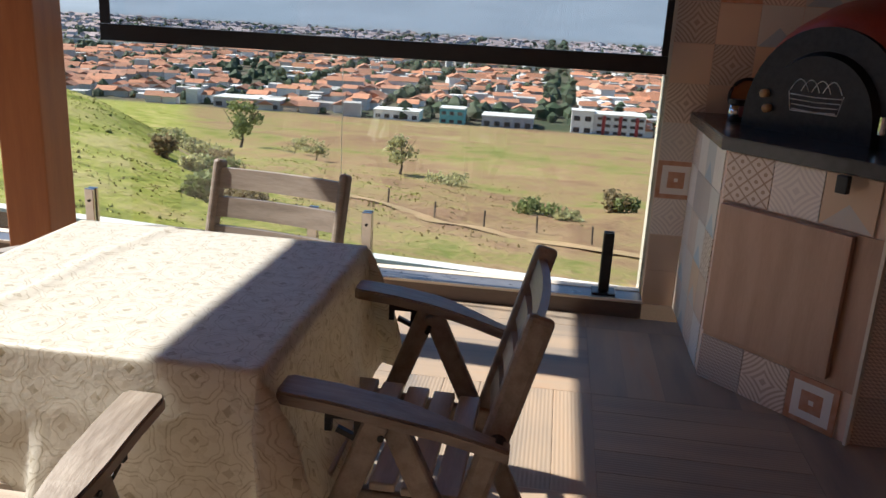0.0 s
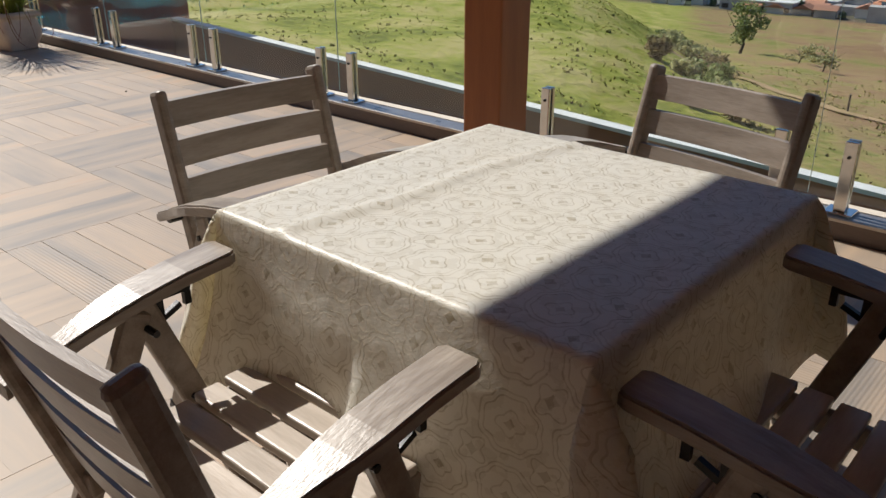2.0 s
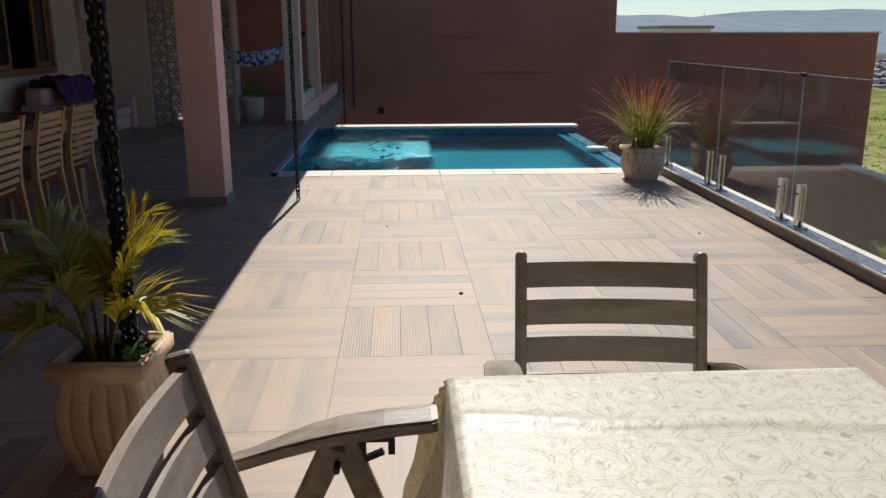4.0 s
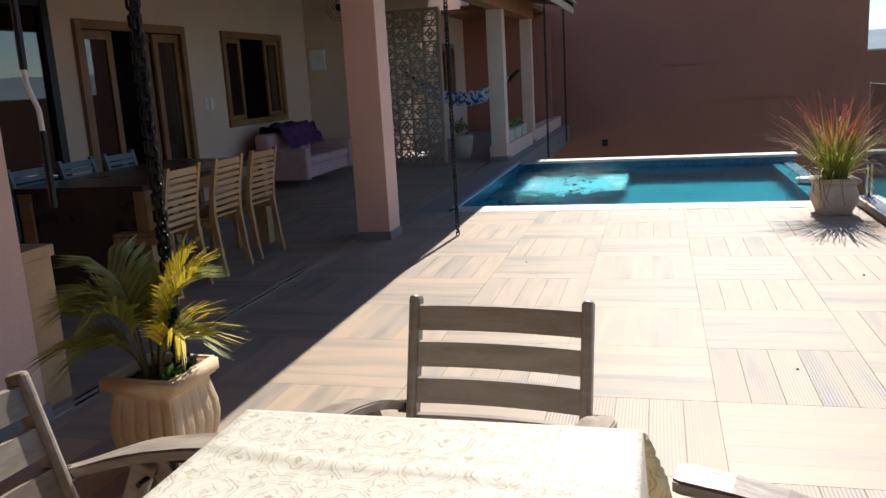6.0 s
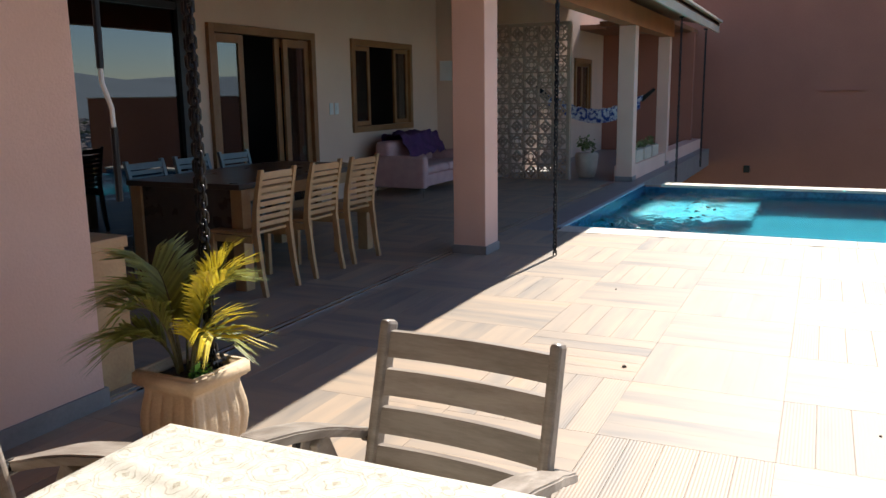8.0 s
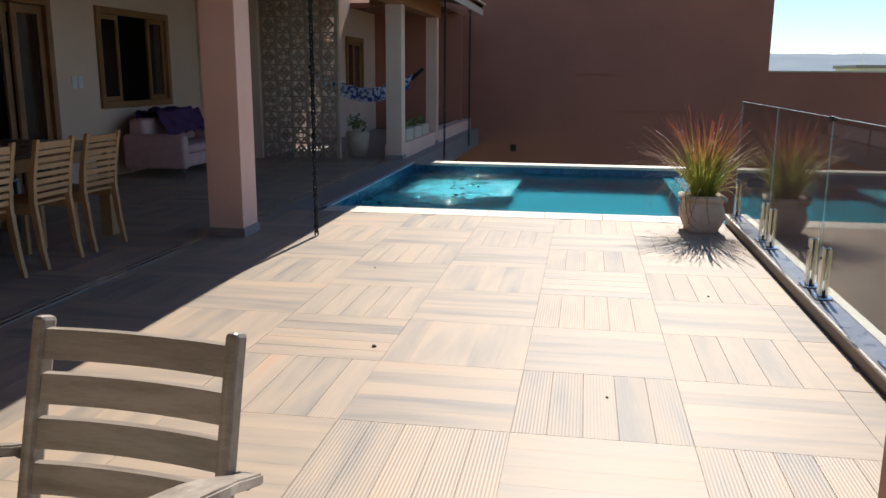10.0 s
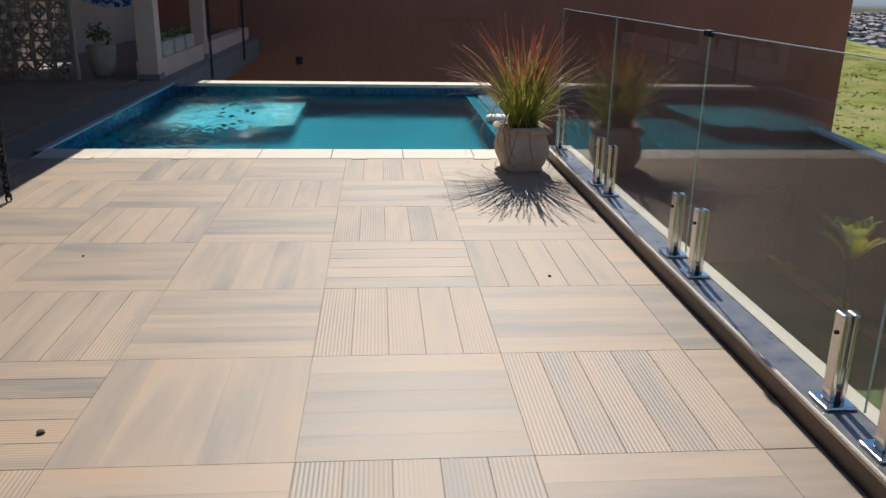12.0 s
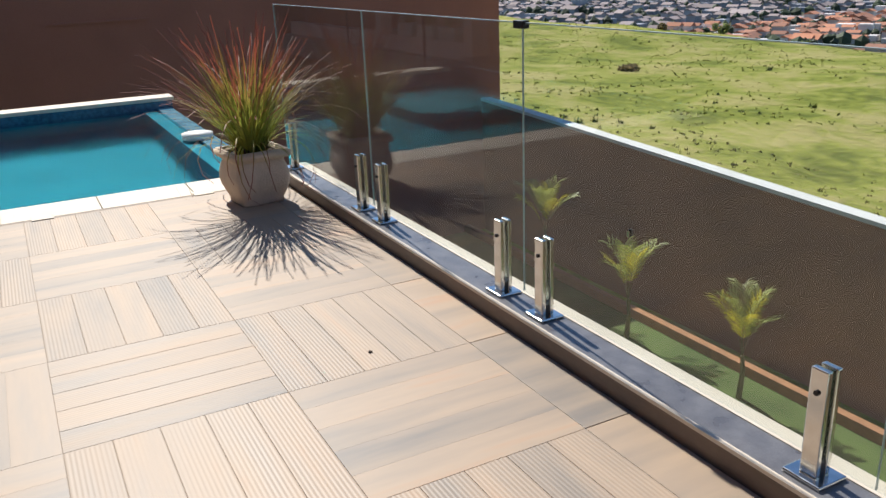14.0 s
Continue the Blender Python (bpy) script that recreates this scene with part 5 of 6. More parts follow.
def frond(parent, base, az, length, rise, bend, material, leaflets=26, leaf=0.16, seed=0):
    """A feather frond: arching rib with two rows of narrow leaflets."""
    rng = random.Random(seed)
    dirh = Vector((math.cos(az), math.sin(az), 0))
    pts = []
    for k in range(12):
        u = k / 11
        pts.append(Vector(base) + dirh * (length * (0.25 * u + 0.75 * u * u * 0.9) * math.cos(rise) * 1.2) + Vector((0, 0, length * (math.sin(rise) * u * 1.25 - bend * u ** 2.6))))
    bm = bmesh.new()
    tube(bm, pts, 0.006, 5, taper=0.3)
    rib = part("rib", bm, M_STALK, parent)
    bm = bmesh.new()
    for k in range(leaflets):
        u = 0.38 + 0.62 * k / leaflets
        i = min(int(u * 11), 10)
        p = pts[i].lerp(pts[i + 1], u * 11 - i)
        d = (pts[i + 1] - pts[i]).normalized()
        side = d.cross(Vector((0, 0, 1))).normalized()
        up = side.cross(d)
        for s in (-1, 1):
            ln = leaf * (0.55 + 0.9 * math.sin(math.pi * min((u - 0.3) * 1.25, 1.0) * 0.85)) * rng.uniform(0.85, 1.1)
            q = (side * (s * 0.80) + d * 0.75 + up * (0.28 + rng.uniform(-0.1, 0.1))).normalized()
            w = d * (0.030 * leaf)
            mid, tip = p + q * ln * 0.5, p + q * ln - Vector((0, 0, ln * 0.22))
            v = [bm.verts.new(c) for c in (p - w * 0.5, p + w * 0.5, mid + w * 1.1, tip, mid - w * 1.1)]
            bm.faces.new((v[0], v[1], v[2], v[4]))
            bm.faces.new((v[4], v[2], v[3]))
    part("feather", bm, material, rib)


palm = thing("potted_palm", (-1.735, 0.64, 0.355), "young areca palm with green and yellow fronds in a planter", "palm")
spec = [(-1.5, 0.56, 1.22, 0.62, M_PALM), (-1.1, 0.58, 1.26, 0.60, M_PALM), (-1.9, 0.54, 1.24, 0.58, M_PALM), (-2.6, 0.50, 1.22, 0.55, M_PALM), (-0.5, 0.50, 1.25, 0.55, M_PALM),
        (3.0, 0.50, 1.30, 0.50, M_PALM), (-1.3, 0.40, 0.85, 0.60, M_PALM), (-1.7, 0.60, 1.36, 0.45, M_PALM), (-0.9, 0.34, 1.05, 0.62, M_PALM), (1.78, 0.50, 1.25, 0.34, M_PALMYELLOW), (2.05, 0.54, 1.32, 0.32, M_PALMYELLOW),
        (1.35, 0.38, 1.15, 0.62, M_PALMYELLOW), (2.5, 0.46, 1.30, 0.42, M_PALM), (2.2, 0.26, 1.20, 0.60, M_PALM)]
for k, (az, ln, rise, bend, m) in enumerate((p[0], 0.87 * p[1], *p[2:]) for p in spec):
    frond(palm, (0.03 * math.cos(az), 0.03 * math.sin(az), 0), az, ln, rise, bend, m, 40, 0.175, k)
weed = thing("small_weed", (-1.66, 0.77, 0.36), "small bright green weed on the planter soil", "plant")
bm = bmesh.new()
leaf_cloud(bm, (0, 0, 0.03), (0.05, 0.045, 0.04), 60, 0.018, random.Random(4))
part("leaves", bm, mat("bright_leaves", (0.12, 0.32, 0.05), 0.5, scale=10, bump=0, island=0.3), weed)

# fountain grass
def grass_mat():
    m = mat("red_tipped_grass", (0.42, 0.43, 0.08), 0.6, second=(0.16, 0.22, 0.035), scale=5, fine=40, bump=0, island=0.25)
    n, l = m.node_tree.nodes, m.node_tree.links
    b = n["Principled BSDF"]
    col = b.inputs["Base Color"].links[0].from_socket
    at = n.new("ShaderNodeUVMap")
    sep = n.new("ShaderNodeSeparateXYZ")
    l.new(at.outputs[0], sep.inputs[0])
    ramp = n.new("ShaderNodeValToRGB")
    cr = ramp.color_ramp
    cr.elements[0].position, cr.elements[0].color = 0.42, (0, 0, 0, 1)
    cr.elements[1].position, cr.elements[1].color = 0.85, (1, 1, 1, 1)
    l.new(sep.outputs[1], ramp.inputs["Fac"])
    mx = n.new("ShaderNodeMix")
    mx.data_type = "RGBA"
    mx.inputs["B"].default_value = (0.27, 0.07, 0.045, 1)
    l.new(ramp.outputs[0], mx.inputs["Factor"])
    l.new(col, mx.inputs["A"])
    l.new(mx.outputs["Result"], b.inputs["Base Color"])
    tl, ms = n.new("ShaderNodeBsdfTranslucent"), n.new("ShaderNodeMixShader")
    l.new(mx.outputs["Result"], tl.inputs["Color"])
    ms.inputs[0].default_value = 0.4
    l.new(b.outputs[0], ms.inputs[1])
    l.new(tl.outputs[0], ms.inputs[2])
    l.new(ms.outputs[0], n["Material Output"].inputs["Surface"])
    return m


def fountain_grass(x, y, z):
    rng = random.Random(11)
    t = thing("fountain_grass", (x, y, z), "clump of green fountain grass with red tips in a planter", "grass")
    bm = bmesh.new()
    uvl = bm.loops.layers.uv.new("UVMap")
    for k in range(430):
        a = rng.uniform(0, 2 * math.pi)
        droop = rng.random() < 0.10
        lean = rng.uniform(1.0, 1.75) if droop else 1.05 * rng.random() ** 0.6
        ln = rng.uniform(0.45, 0.80) if droop else rng.uniform(0.42, 0.84)
        r0 = 0.085 * math.sqrt(rng.random())
        h = Vector((math.cos(a), math.sin(a), 0))
        side = Vector((-math.sin(a), math.cos(a), 0)) * rng.uniform(0.0034, 0.0062)
        flop = rng.random() ** 2
        twist = rng.uniform(-0.45, 0.45)
        seg = 7
        prev = None
        for i in range(seg + 1):
            u = i / seg
            ang = lean * (0.45 + 0.70 * u) + (1.5 if droop else 0.9 * flop) * max(lean - 0.3, 0) * u * u
            if i == 0:
                p = h * r0 + Vector((0, 0, -0.01))
            else:
                p = p + (h * math.sin(ang) + side.normalized() * twist * u + Vector((0, 0, math.cos(ang)))) * ln / seg
            w = side * (1 - 0.55 * u)
            cur = (bm.verts.new(p - w), bm.verts.new(p + w), u)
            if prev:
                f = bm.faces.new((prev[0], prev[1], cur[1], cur[0]))
                for lp, vv in zip(f.loops, (prev[2], prev[2], u, u)):
                    lp[uvl].uv = (0.5, vv)
            prev = cur
    me = bpy.data.meshes.new("blades")
    bm.to_mesh(me)
    bm.free()
    me.materials.append(grass_mat())
    ob = new("blades", me)
    ob.parent = t
    bm = bmesh.new()
    for k in range(70):
        a, r = rng.uniform(0, 6.3), 0.09 * math.sqrt(rng.random())
        tube(bm, [(r * math.cos(a), r * math.sin(a), -0.02), (1.15 * r * math.cos(a), 1.15 * r * math.sin(a), rng.uniform(0.04, 0.10))], 0.004, 4)
    part("stubble", bm, mat("dry_grass_base", (0.10, 0.065, 0.045), 0.9, scale=10, bump=0), t, "dark dry grass base")


fountain_grass(-7.03, 3.945, 0.295)

# ---- dining set on the veranda ----
dt = thing("dining_table", (-5.0, -1.45, 0), "long dark-topped dining table with honey wood frame", "table")
bm = bmesh.new()
box(bm, -0.95, 0.95, -0.53, 0.53, 0.735, 0.775, 0.006)
part("tabletop", bm, M_DARKWOOD, dt, "dark stained tabletop")
for s in (-1, 1):
    bm = bmesh.new()
    box(bm, -0.80, 0.80, s * 0.47 - 0.015, s * 0.47 + 0.015, 0.64, 0.7345)
    part("apron", bm, M_LIGHTWOOD, dt)
    bm = bmesh.new()
    box(bm, s * 0.87 - 0.015, s * 0.87 + 0.015, -0.42, 0.42, 0.64, 0.7345)
    part("apron", bm, M_LIGHTWOOD, dt)
    for q in (-1, 1):
        bm = bmesh.new()
        box(bm, s * 0.87 - 0.05, s * 0.87 + 0.05, q * 0.47 - 0.05, q * 0.47 + 0.05, 0, 0.7345, 0.005)
        part("leg", bm, M_LIGHTWOOD, dt)

bm = bmesh.new()
box(bm, 0.886, 0.904, -0.415, 0.415, 0.06, 0.734, 0.003)
part("end_panel", bm, M_DARKWOOD, dt, "dark wooden end panel")


def dining_chair(material):
    t = thing("dining_chair", (0, 0, 0), "honey-coloured wooden dining chair with slatted back", "chair", "chairs round the dining table")
    for s in (-1, 1):
        bm = bmesh.new()
        rr = []
        for y, z, d in ((-0.238, 0.0, 0.030), (-0.210, 0.15, 0.036), (-0.190, 0.32, 0.042), (-0.175, 0.46, 0.044), (-0.188, 0.62, 0.038), (-0.222, 0.78, 0.032), (-0.248, 0.89, 0.028)):
            rr.append([bm.verts.new((s * 0.195 + dx, y + dy * d, z)) for dx, dy in ((-0.017, -0.5), (0.017, -0.5), (0.017, 0.5), (-0.017, 0.5))])
        for A, B in zip(rr, rr[1:]):
            for q in range(4):
                bm.faces.new((A[q], A[(q + 1) % 4], B[(q + 1) % 4], B[q]))
        bm.faces.new(rr[0])
        bm.faces.new(rr[-1])
        part("back_leg", bm, material, t)
        bm = bmesh.new()
        beam(bm, (s * 0.20, 0.20, 0.0), (s * 0.20, 0.20, 0.43), 0.04, 0.04, (0, 1, 0))
        part("front_leg", bm, material, t)
        bm = bmesh.new()
        beam(bm, (s * 0.20, -0.15, 0.40), (s * 0.20, 0.18, 0.40), 0.022, 0.05)
        part("side_rail", bm, material, t)
    bm = bmesh.new()
    box(bm, -0.215, 0.215, -0.165, 0.225, 0.432, 0.455, 0.008)
    part("seat", bm, material, t)
    for k in range(8):
        z = 0.50 + k * 0.049
        y = -0.175 - (z - 0.44) * 0.147
        bm = bmesh.new()
        beam(bm, (-0.18, y, z), (0.18, y, z), 0.016, 0.033 if k < 7 else 0.05, bevel=0.003)
        part("back_slat", bm, material, t)
    return t


dc = dining_chair(M_LIGHTWOOD)
dc.matrix_world = pose(-4.20, -0.94, 0, 0, 0, 180)
copy_thing(dc, pose(-4.83, -0.94, 0, 0, 0, 180))
copy_thing(dc, pose(-5.42, -0.94, 0, 0, 0, 178))
M_TEALW = mat("grey_teal_wood", (0.26, 0.33, 0.34), 0.55, second=(0.19, 0.25, 0.26), scale=5, fine=60)
dc2 = dining_chair(M_TEALW)
tagged(dc2, "grey-blue painted wooden dining chair with slatted back")
dc2.matrix_world = pose(-4.50, -1.98, 0, 0, 0, 0)
copy_thing(dc2, pose(-5.05, -1.98, 0, 0, 0, 0))
copy_thing(dc2, pose(-5.62, -1.98, 0, 0, 0, 0))

# wooden sideboard beside the salmon wall
sb = thing("sideboard", (-2.32, -0.62, 0), "honey wood sideboard, its shaded open front put in as dark colour, beside the wall", "sideboard")
bm = bmesh.new()
box(bm, -0.03, 0.27, -0.62, 0.38, 0.68, 0.735, 0.005)
part("top", bm, M_LIGHTWOOD, sb)
# solid block; the shade inside the compartment is its dark colour
bm = bmesh.new()
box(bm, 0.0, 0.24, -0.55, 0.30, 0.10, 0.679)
part("carcass", bm, M_DARKROOM, sb, "solid block, dark colour standing in for a shaded compartment")
for y in (-0.60, 0.32):
    bm = bmesh.new()
    box(bm, -0.02, 0.26, y, y + 0.045, 0.0, 0.6795, 0.004)
    part("end_panel", bm, M_LIGHTWOOD, sb)

# ---- sofa ----
M_SOFA = mat("pink_fabric", (0.64, 0.39, 0.37), 0.95, second=(0.55, 0.32, 0.305), scale=8, fine=160, bump=0.3)
M_PURPLE = mat("purple_blanket", (0.10, 0.035, 0.12), 0.95, second=(0.06, 0.02, 0.075), scale=7, fine=120, bump=0.4)
sofa = thing("sofa", (-10.25, -2.50, 0), "small dusty pink two-seat sofa against the wall", "sofa")


def cushion(name, x0, x1, y0, y1, z0, z1, parent, material, r=0.04, label=""):
    bm = bmesh.new()
    box(bm, x0, x1, y0, y1, z0, z1)
    bmesh.ops.bevel(bm, geom=bm.edges[:], offset=r, segments=4, affect="EDGES", profile=0.5)
    return part(name, bm, material, parent, label, True)


cushion("base", -0.72, 0.72, -0.38, 0.36, 0.13, 0.30, sofa, M_SOFA, 0.02)
cushion("backrest", -0.72, 0.72, -0.42, -0.20, 0.301, 0.74, sofa, M_SOFA, 0.05)
for s in (-1, 1):
    cushion("armrest", s * 0.80 - 0.075, s * 0.80 + 0.075, -0.42, 0.42, 0.12, 0.55, sofa, M_SOFA, 0.04)
    cushion("seat_cushion", s * 0.36 - 0.355, s * 0.36 + 0.355, -0.195, 0.40, 0.302, 0.42, sofa, M_SOFA, 0.045)
    for q in (-0.34, 0.37):
        bm = bmesh.new()
        tube(bm, [(s * 0.82, q, 0.0), (s * 0.82, q, 0.125)], 0.012, 8)
        part("leg", bm, M_STEEL, sofa, "thin steel leg")
bm = bmesh.new()
NB = 26
g = []
for i in range(NB + 1):
    row = []
    for j in range(NB + 1):
        u, v = i / NB, j / NB
        x = -0.74 + 1.22 * u
        s = v * 0.95
        if s < 0.30:
            y, z = -0.44, 0.50 + s * 0.95
        elif s < 0.55:
            y, z = -0.44 + (s - 0.30) * 1.1, 0.785
        else:
            y, z = -0.165 + (s - 0.55) * 0.45, 0.785 - (s - 0.55) * 0.75
        lump = 0.09 * noise.noise(Vector((u * 5, v * 4, 1))) + 0.03 * noise.noise(Vector((u * 13, v * 11, 4)))
        row.append(bm.verts.new((x + lump * 0.5, y + abs(lump) * 0.5 * (1 if s > 0.4 else -0.3), z + 0.02 + abs(lump) * 1.2)))
    g.append(row)
for i in range(NB):
    for j in range(NB):
        bm.faces.new((g[i][j], g[i + 1][j], g[i + 1][j + 1], g[i][j + 1]))
bl = solid("blanket", bm, M_PURPLE, "crumpled dark purple blanket thrown over the sofa back", "blanket", smooth=True)
bl.matrix_world = pose(-10.25, -2.50, 0.0)

# ---- pierced screen ----
M_SCREEN = mat("pale_pierced_blocks", (0.50, 0.365, 0.27), 0.9, second=(0.42, 0.30, 0.22), scale=4, fine=60)
scr = thing("pierced_screen", (-12.22, 0, 0), "tall screen of pale pierced decorative blocks", "screen")


def bar_mesh(fill):
    bm = bmesh.new()
    fill(bm)
    return mesh_of("bar", bm, M_SCREEN)


def ring_mesh(S, w, d):
    """Square hollow rim of a pierced block."""
    bm = bmesh.new()
    q = ((-1, -1), (1, -1), (1, 1), (-1, 1))
    r = [[bm.verts.new((x, a * k, b * k)) for a, b in q] for x, k in ((-d, S), (d, S), (d, S - w), (-d, S - w))]
    for A, B in zip(r, r[1:] + r[:1]):
        for k in range(4):
            bm.faces.new((A[k], A[(k + 1) % 4], B[(k + 1) % 4], B[k]))
    return mesh_of("block", bm, M_SCREEN)


D = 0.045
RIM = ring_mesh(0.200, 0.017, D)
CHORD = bar_mesh(lambda b: box(b, -D, D, -0.105, 0.105, 0.088, 0.112))
STUB = bar_mesh(lambda b: box(b, -D, D, -0.012, 0.012, 0.115, 0.185))
HUB = bar_mesh(lambda b: tube(b, [(-D, 0, 0), (D, 0, 0)], 0.042, 8))
SPOKE = bar_mesh(lambda b: box(b, -D, D, -0.010, 0.010, 0.04, 0.10))
SLANT = bar_mesh(lambda b: beam(b, (0, 0.185, 0), (0, 0, 0.185), 2 * D, 0.022, (0, 1, 1), 0))
CORNER = bar_mesh(lambda b: beam(b, (0, 0.06, 0.06), (0, 0.185, 0.185), 2 * D, 0.020, (0, 1, -1), 0))
LOOP = bar_mesh(lambda b: tube(b, [(0, 0.075 * math.cos(q * math.pi / 6), 0.075 * math.sin(q * math.pi / 6)) for q in range(12)], 0.014, 5, True))
KINDS = ([(CHORD, 45), (STUB, 0), (SPOKE, 45)], HUB), ([(SLANT, 0), (CORNER, 0)], LOOP)
for c in range(5):
    for r in range(10):
        o = new("block", RIM)
        o.matrix_world = pose(0, -2.02 + c * 0.2425, 0.1215 + r * 0.2425) @ Matrix.Diagonal((1, 0.604, 0.604, 1))
        o.parent = scr
        bars, middle = KINDS[(c + r) % 2]
        for me, turn in [(b, g + 90 * a) for b, g in bars for a in range(4)] + [(middle, 0)]:
            q = new("bar", me)
            q.matrix_world = pose(0, 0, 0, turn)
            q.parent = o
bm = bmesh.new()
box(bm, -0.05, 0.05, -2.148, -0.895, 2.424, 2.46)
box(bm, -0.05, 0.05, -0.925, -0.885, 0, 2.4238)
part("border", bm, M_SCREEN, scr)

# ---- hammock, planters and wall things at the far end ----
ham = thing("hammock", (0, 0, 0), "blue and white patterned hammock with a fringe, hung slack", "hammock")
M_HAM = mat("blue_white_weave", (0.62, 0.66, 0.72), 0.9, second=(0.03, 0.07, 0.30), scale=16, mix=0.15, fine=60, bump=0.2)
A, B = Vector((-15.1, -0.12, 1.42)), Vector((-14.3, -2.14, 1.50))
bm = bmesh.new()
N = 30
g = []
for i in range(N + 1):
    u = 0.10 + 0.80 * i / N
    c = A.lerp(B, u) - Vector((0, 0, 0.62 * math.sin(math.pi * u)))
    row = []
    for j in range(9):
        v = -1 + j / 4
        wdt = 0.34 * math.sin(math.pi * u) ** 0.8
        row.append(bm.verts.new(c + Vector((v * wdt, v * wdt * 0.3, 0.22 * v * v * math.sin(math.pi * u) + 0.02 * math.sin(i * 1.7 + j)))))
    g.append(row)
for i in range(N):
    for j in range(8):
        bm.faces.new((g[i][j], g[i + 1][j], g[i + 1][j + 1], g[i][j + 1]))
part("bed", bm, M_HAM, ham, "blue and white woven cloth", True)
bm = bmesh.new()
for i in range(1, N):
    for q in range(2):
        p = A.lerp(B, 0.10 + 0.80 * (i + q * 0.5) / N) - Vector((0, 0, 0.62 * math.sin(math.pi * (0.10 + 0.80 * (i + q * 0.5) / N)))) + Vector((0.30, 0.08, 0.18)) * math.sin(math.pi * (0.1 + 0.8 * i / N))
        box(bm, p.x - 0.012, p.x + 0.012, p.y - 0.012, p.y + 0.012, p.z - 0.20, p.z)
part("fringe", bm, M_HAM, ham, "hanging fringe")
bm = bmesh.new()
for P, Q in ((A, A.lerp(B, 0.11) - Vector((0, 0, 0.21))), (B, A.lerp(B, 0.89) - Vector((0, 0, 0.21)))):
    tube(bm, [P, Q], 0.03, 8, taper=1.6)
part("rope", bm, M_IRON, ham, "dark rope bundle")

for k, x in enumerate((-13.1, -13.8, -14.5)):
    t = thing("trough_planter", (x, -0.05, 0.24), "pale trough planter with small plants on the parapet", "planter", "parapet planters")
    bm = bmesh.new()
    box(bm, -0.27, 0.27, -0.10, 0.10, 0, 0.20, 0.015)
    part("trough", bm, M_POT2, t)
    bm = bmesh.new()
    leaf_cloud(bm, (0, 0, 0.26), (0.24, 0.09, 0.10), 90, 0.03, random.Random(30 + k))
    part("leaves", bm, M_LEAF, t)
t = thing("clay_pot", (-12.75, -0.75, 0), "round clay pot with a bushy plant by the column", "planter")
bm = bmesh.new()
rings = [(0.13, 0), (0.17, 0.15), (0.19, 0.36), (0.175, 0.40)]
R = [[bm.verts.new((r * math.cos(a * math.pi / 10), r * math.sin(a * math.pi / 10), z)) for a in range(20)] for r, z in rings]
for a, b in zip(R, R[1:]):
    for k in range(20):
        bm.faces.new((a[k], a[(k + 1) % 20], b[(k + 1) % 20], b[k]))
bm.faces.new(R[0][::-1])
bm.faces.new(R[-1])
part("pot", bm, M_POT2, t, smooth=True)
bm = bmesh.new()
leaf_cloud(bm, (0, 0, 0.54), (0.19, 0.19, 0.17), 130, 0.035, random.Random(40))
part("foliage", bm, M_LEAF, t)
t = thing("wall_ornament", (-15.5, -2.148, 1.7), "pale hanging ornament of thin wooden sticks", "ornament")
for k in range(9):
    bm = bmesh.new()
    x = -0.5 + k * 0.11
    tube(bm, [(x, 0.02, -0.10 - 0.22 * math.sin(k * 0.38)), (x, 0.02, 0.22)], 0.014, 6)
    part("stick", bm, M_CREAM, t)
bm = bmesh.new()
tube(bm, [(-0.55, 0.02, 0.235), (0.45, 0.02, 0.235)], 0.012, 6)
part("hanging_rod", bm, M_DARKWOOD, t)

# ceiling fan end on the beam, awning and its crank
aw = thing("awning", (0, 0, 0), "rolled cream canvas awning under the veranda beam", "awning")
bm = bmesh.new()
N = 40
prev = None
for i in range(N + 1):
    x = -6.0 + 3.9 * i / N
    sag = 0.012 * math.sin(i * 0.9) + 0.02 * math.sin(math.pi * i / N)
    prof = [(0.125, 2.46), (0.215, 2.455), (0.235, 2.40), (0.215, 2.34), (0.180, 2.32), (0.205, 2.29 - sag), (0.200, 2.235 - sag), (0.188, 2.235 - sag), (0.150, 2.31), (0.125, 2.36)]
    ring = [bm.verts.new((x, y, z)) for y, z in prof]
    if prev:
        for k in range(len(ring)):
            bm.faces.new((prev[k], prev[(k + 1) % len(ring)], ring[(k + 1) % len(ring)], ring[k]))
    else:
        bm.faces.new(ring)
    prev = ring
bm.faces.new(prev[::-1])
part("canvas", bm, M_AWNING, aw, smooth=True)
bm = bmesh.new()
tube(bm, [(-6.05, 0.2, 2.235), (-2.06, 0.2, 2.235)], 0.014, 8)
part("bottom_bar", bm, M_STEEL, aw)
cr = thing("awning_crank", (-2.02, 0.04, 0), "white and black awning crank rod hanging by the wall", "crank")
bm = bmesh.new()
tube(bm, [(0, 0, 2.35), (0, 0, 1.78)], 0.010, 8)
part("upper_rod", bm, M_WHITE, cr)
bm = bmesh.new()
tube(bm, [(0, 0, 1.78), (0.005, 0, 1.50)], 0.015, 8)
part("grip", bm, M_BLACK, cr, "black plastic grip")
bm = bmesh.new()
tube(bm, [(0.005, 0, 1.50), (0.012, 0.01, 1.44), (-0.008, 0.03, 1.34), (-0.01, 0.03, 1.26)], 0.010, 8)
part("crank_arm", bm, M_WHITE, cr)
bm = bmesh.new()
tube(bm, [(-0.01, 0.03, 1.26), (-0.008, 0.03, 0.95)], 0.015, 8)
part("lower_grip", bm, M_BLACK, cr, "black plastic grip")
fan = thing("wall_fan", (-12.09, -2.45, 2.55), "grey wall fan above the return wall", "fan")
bm = bmesh.new()
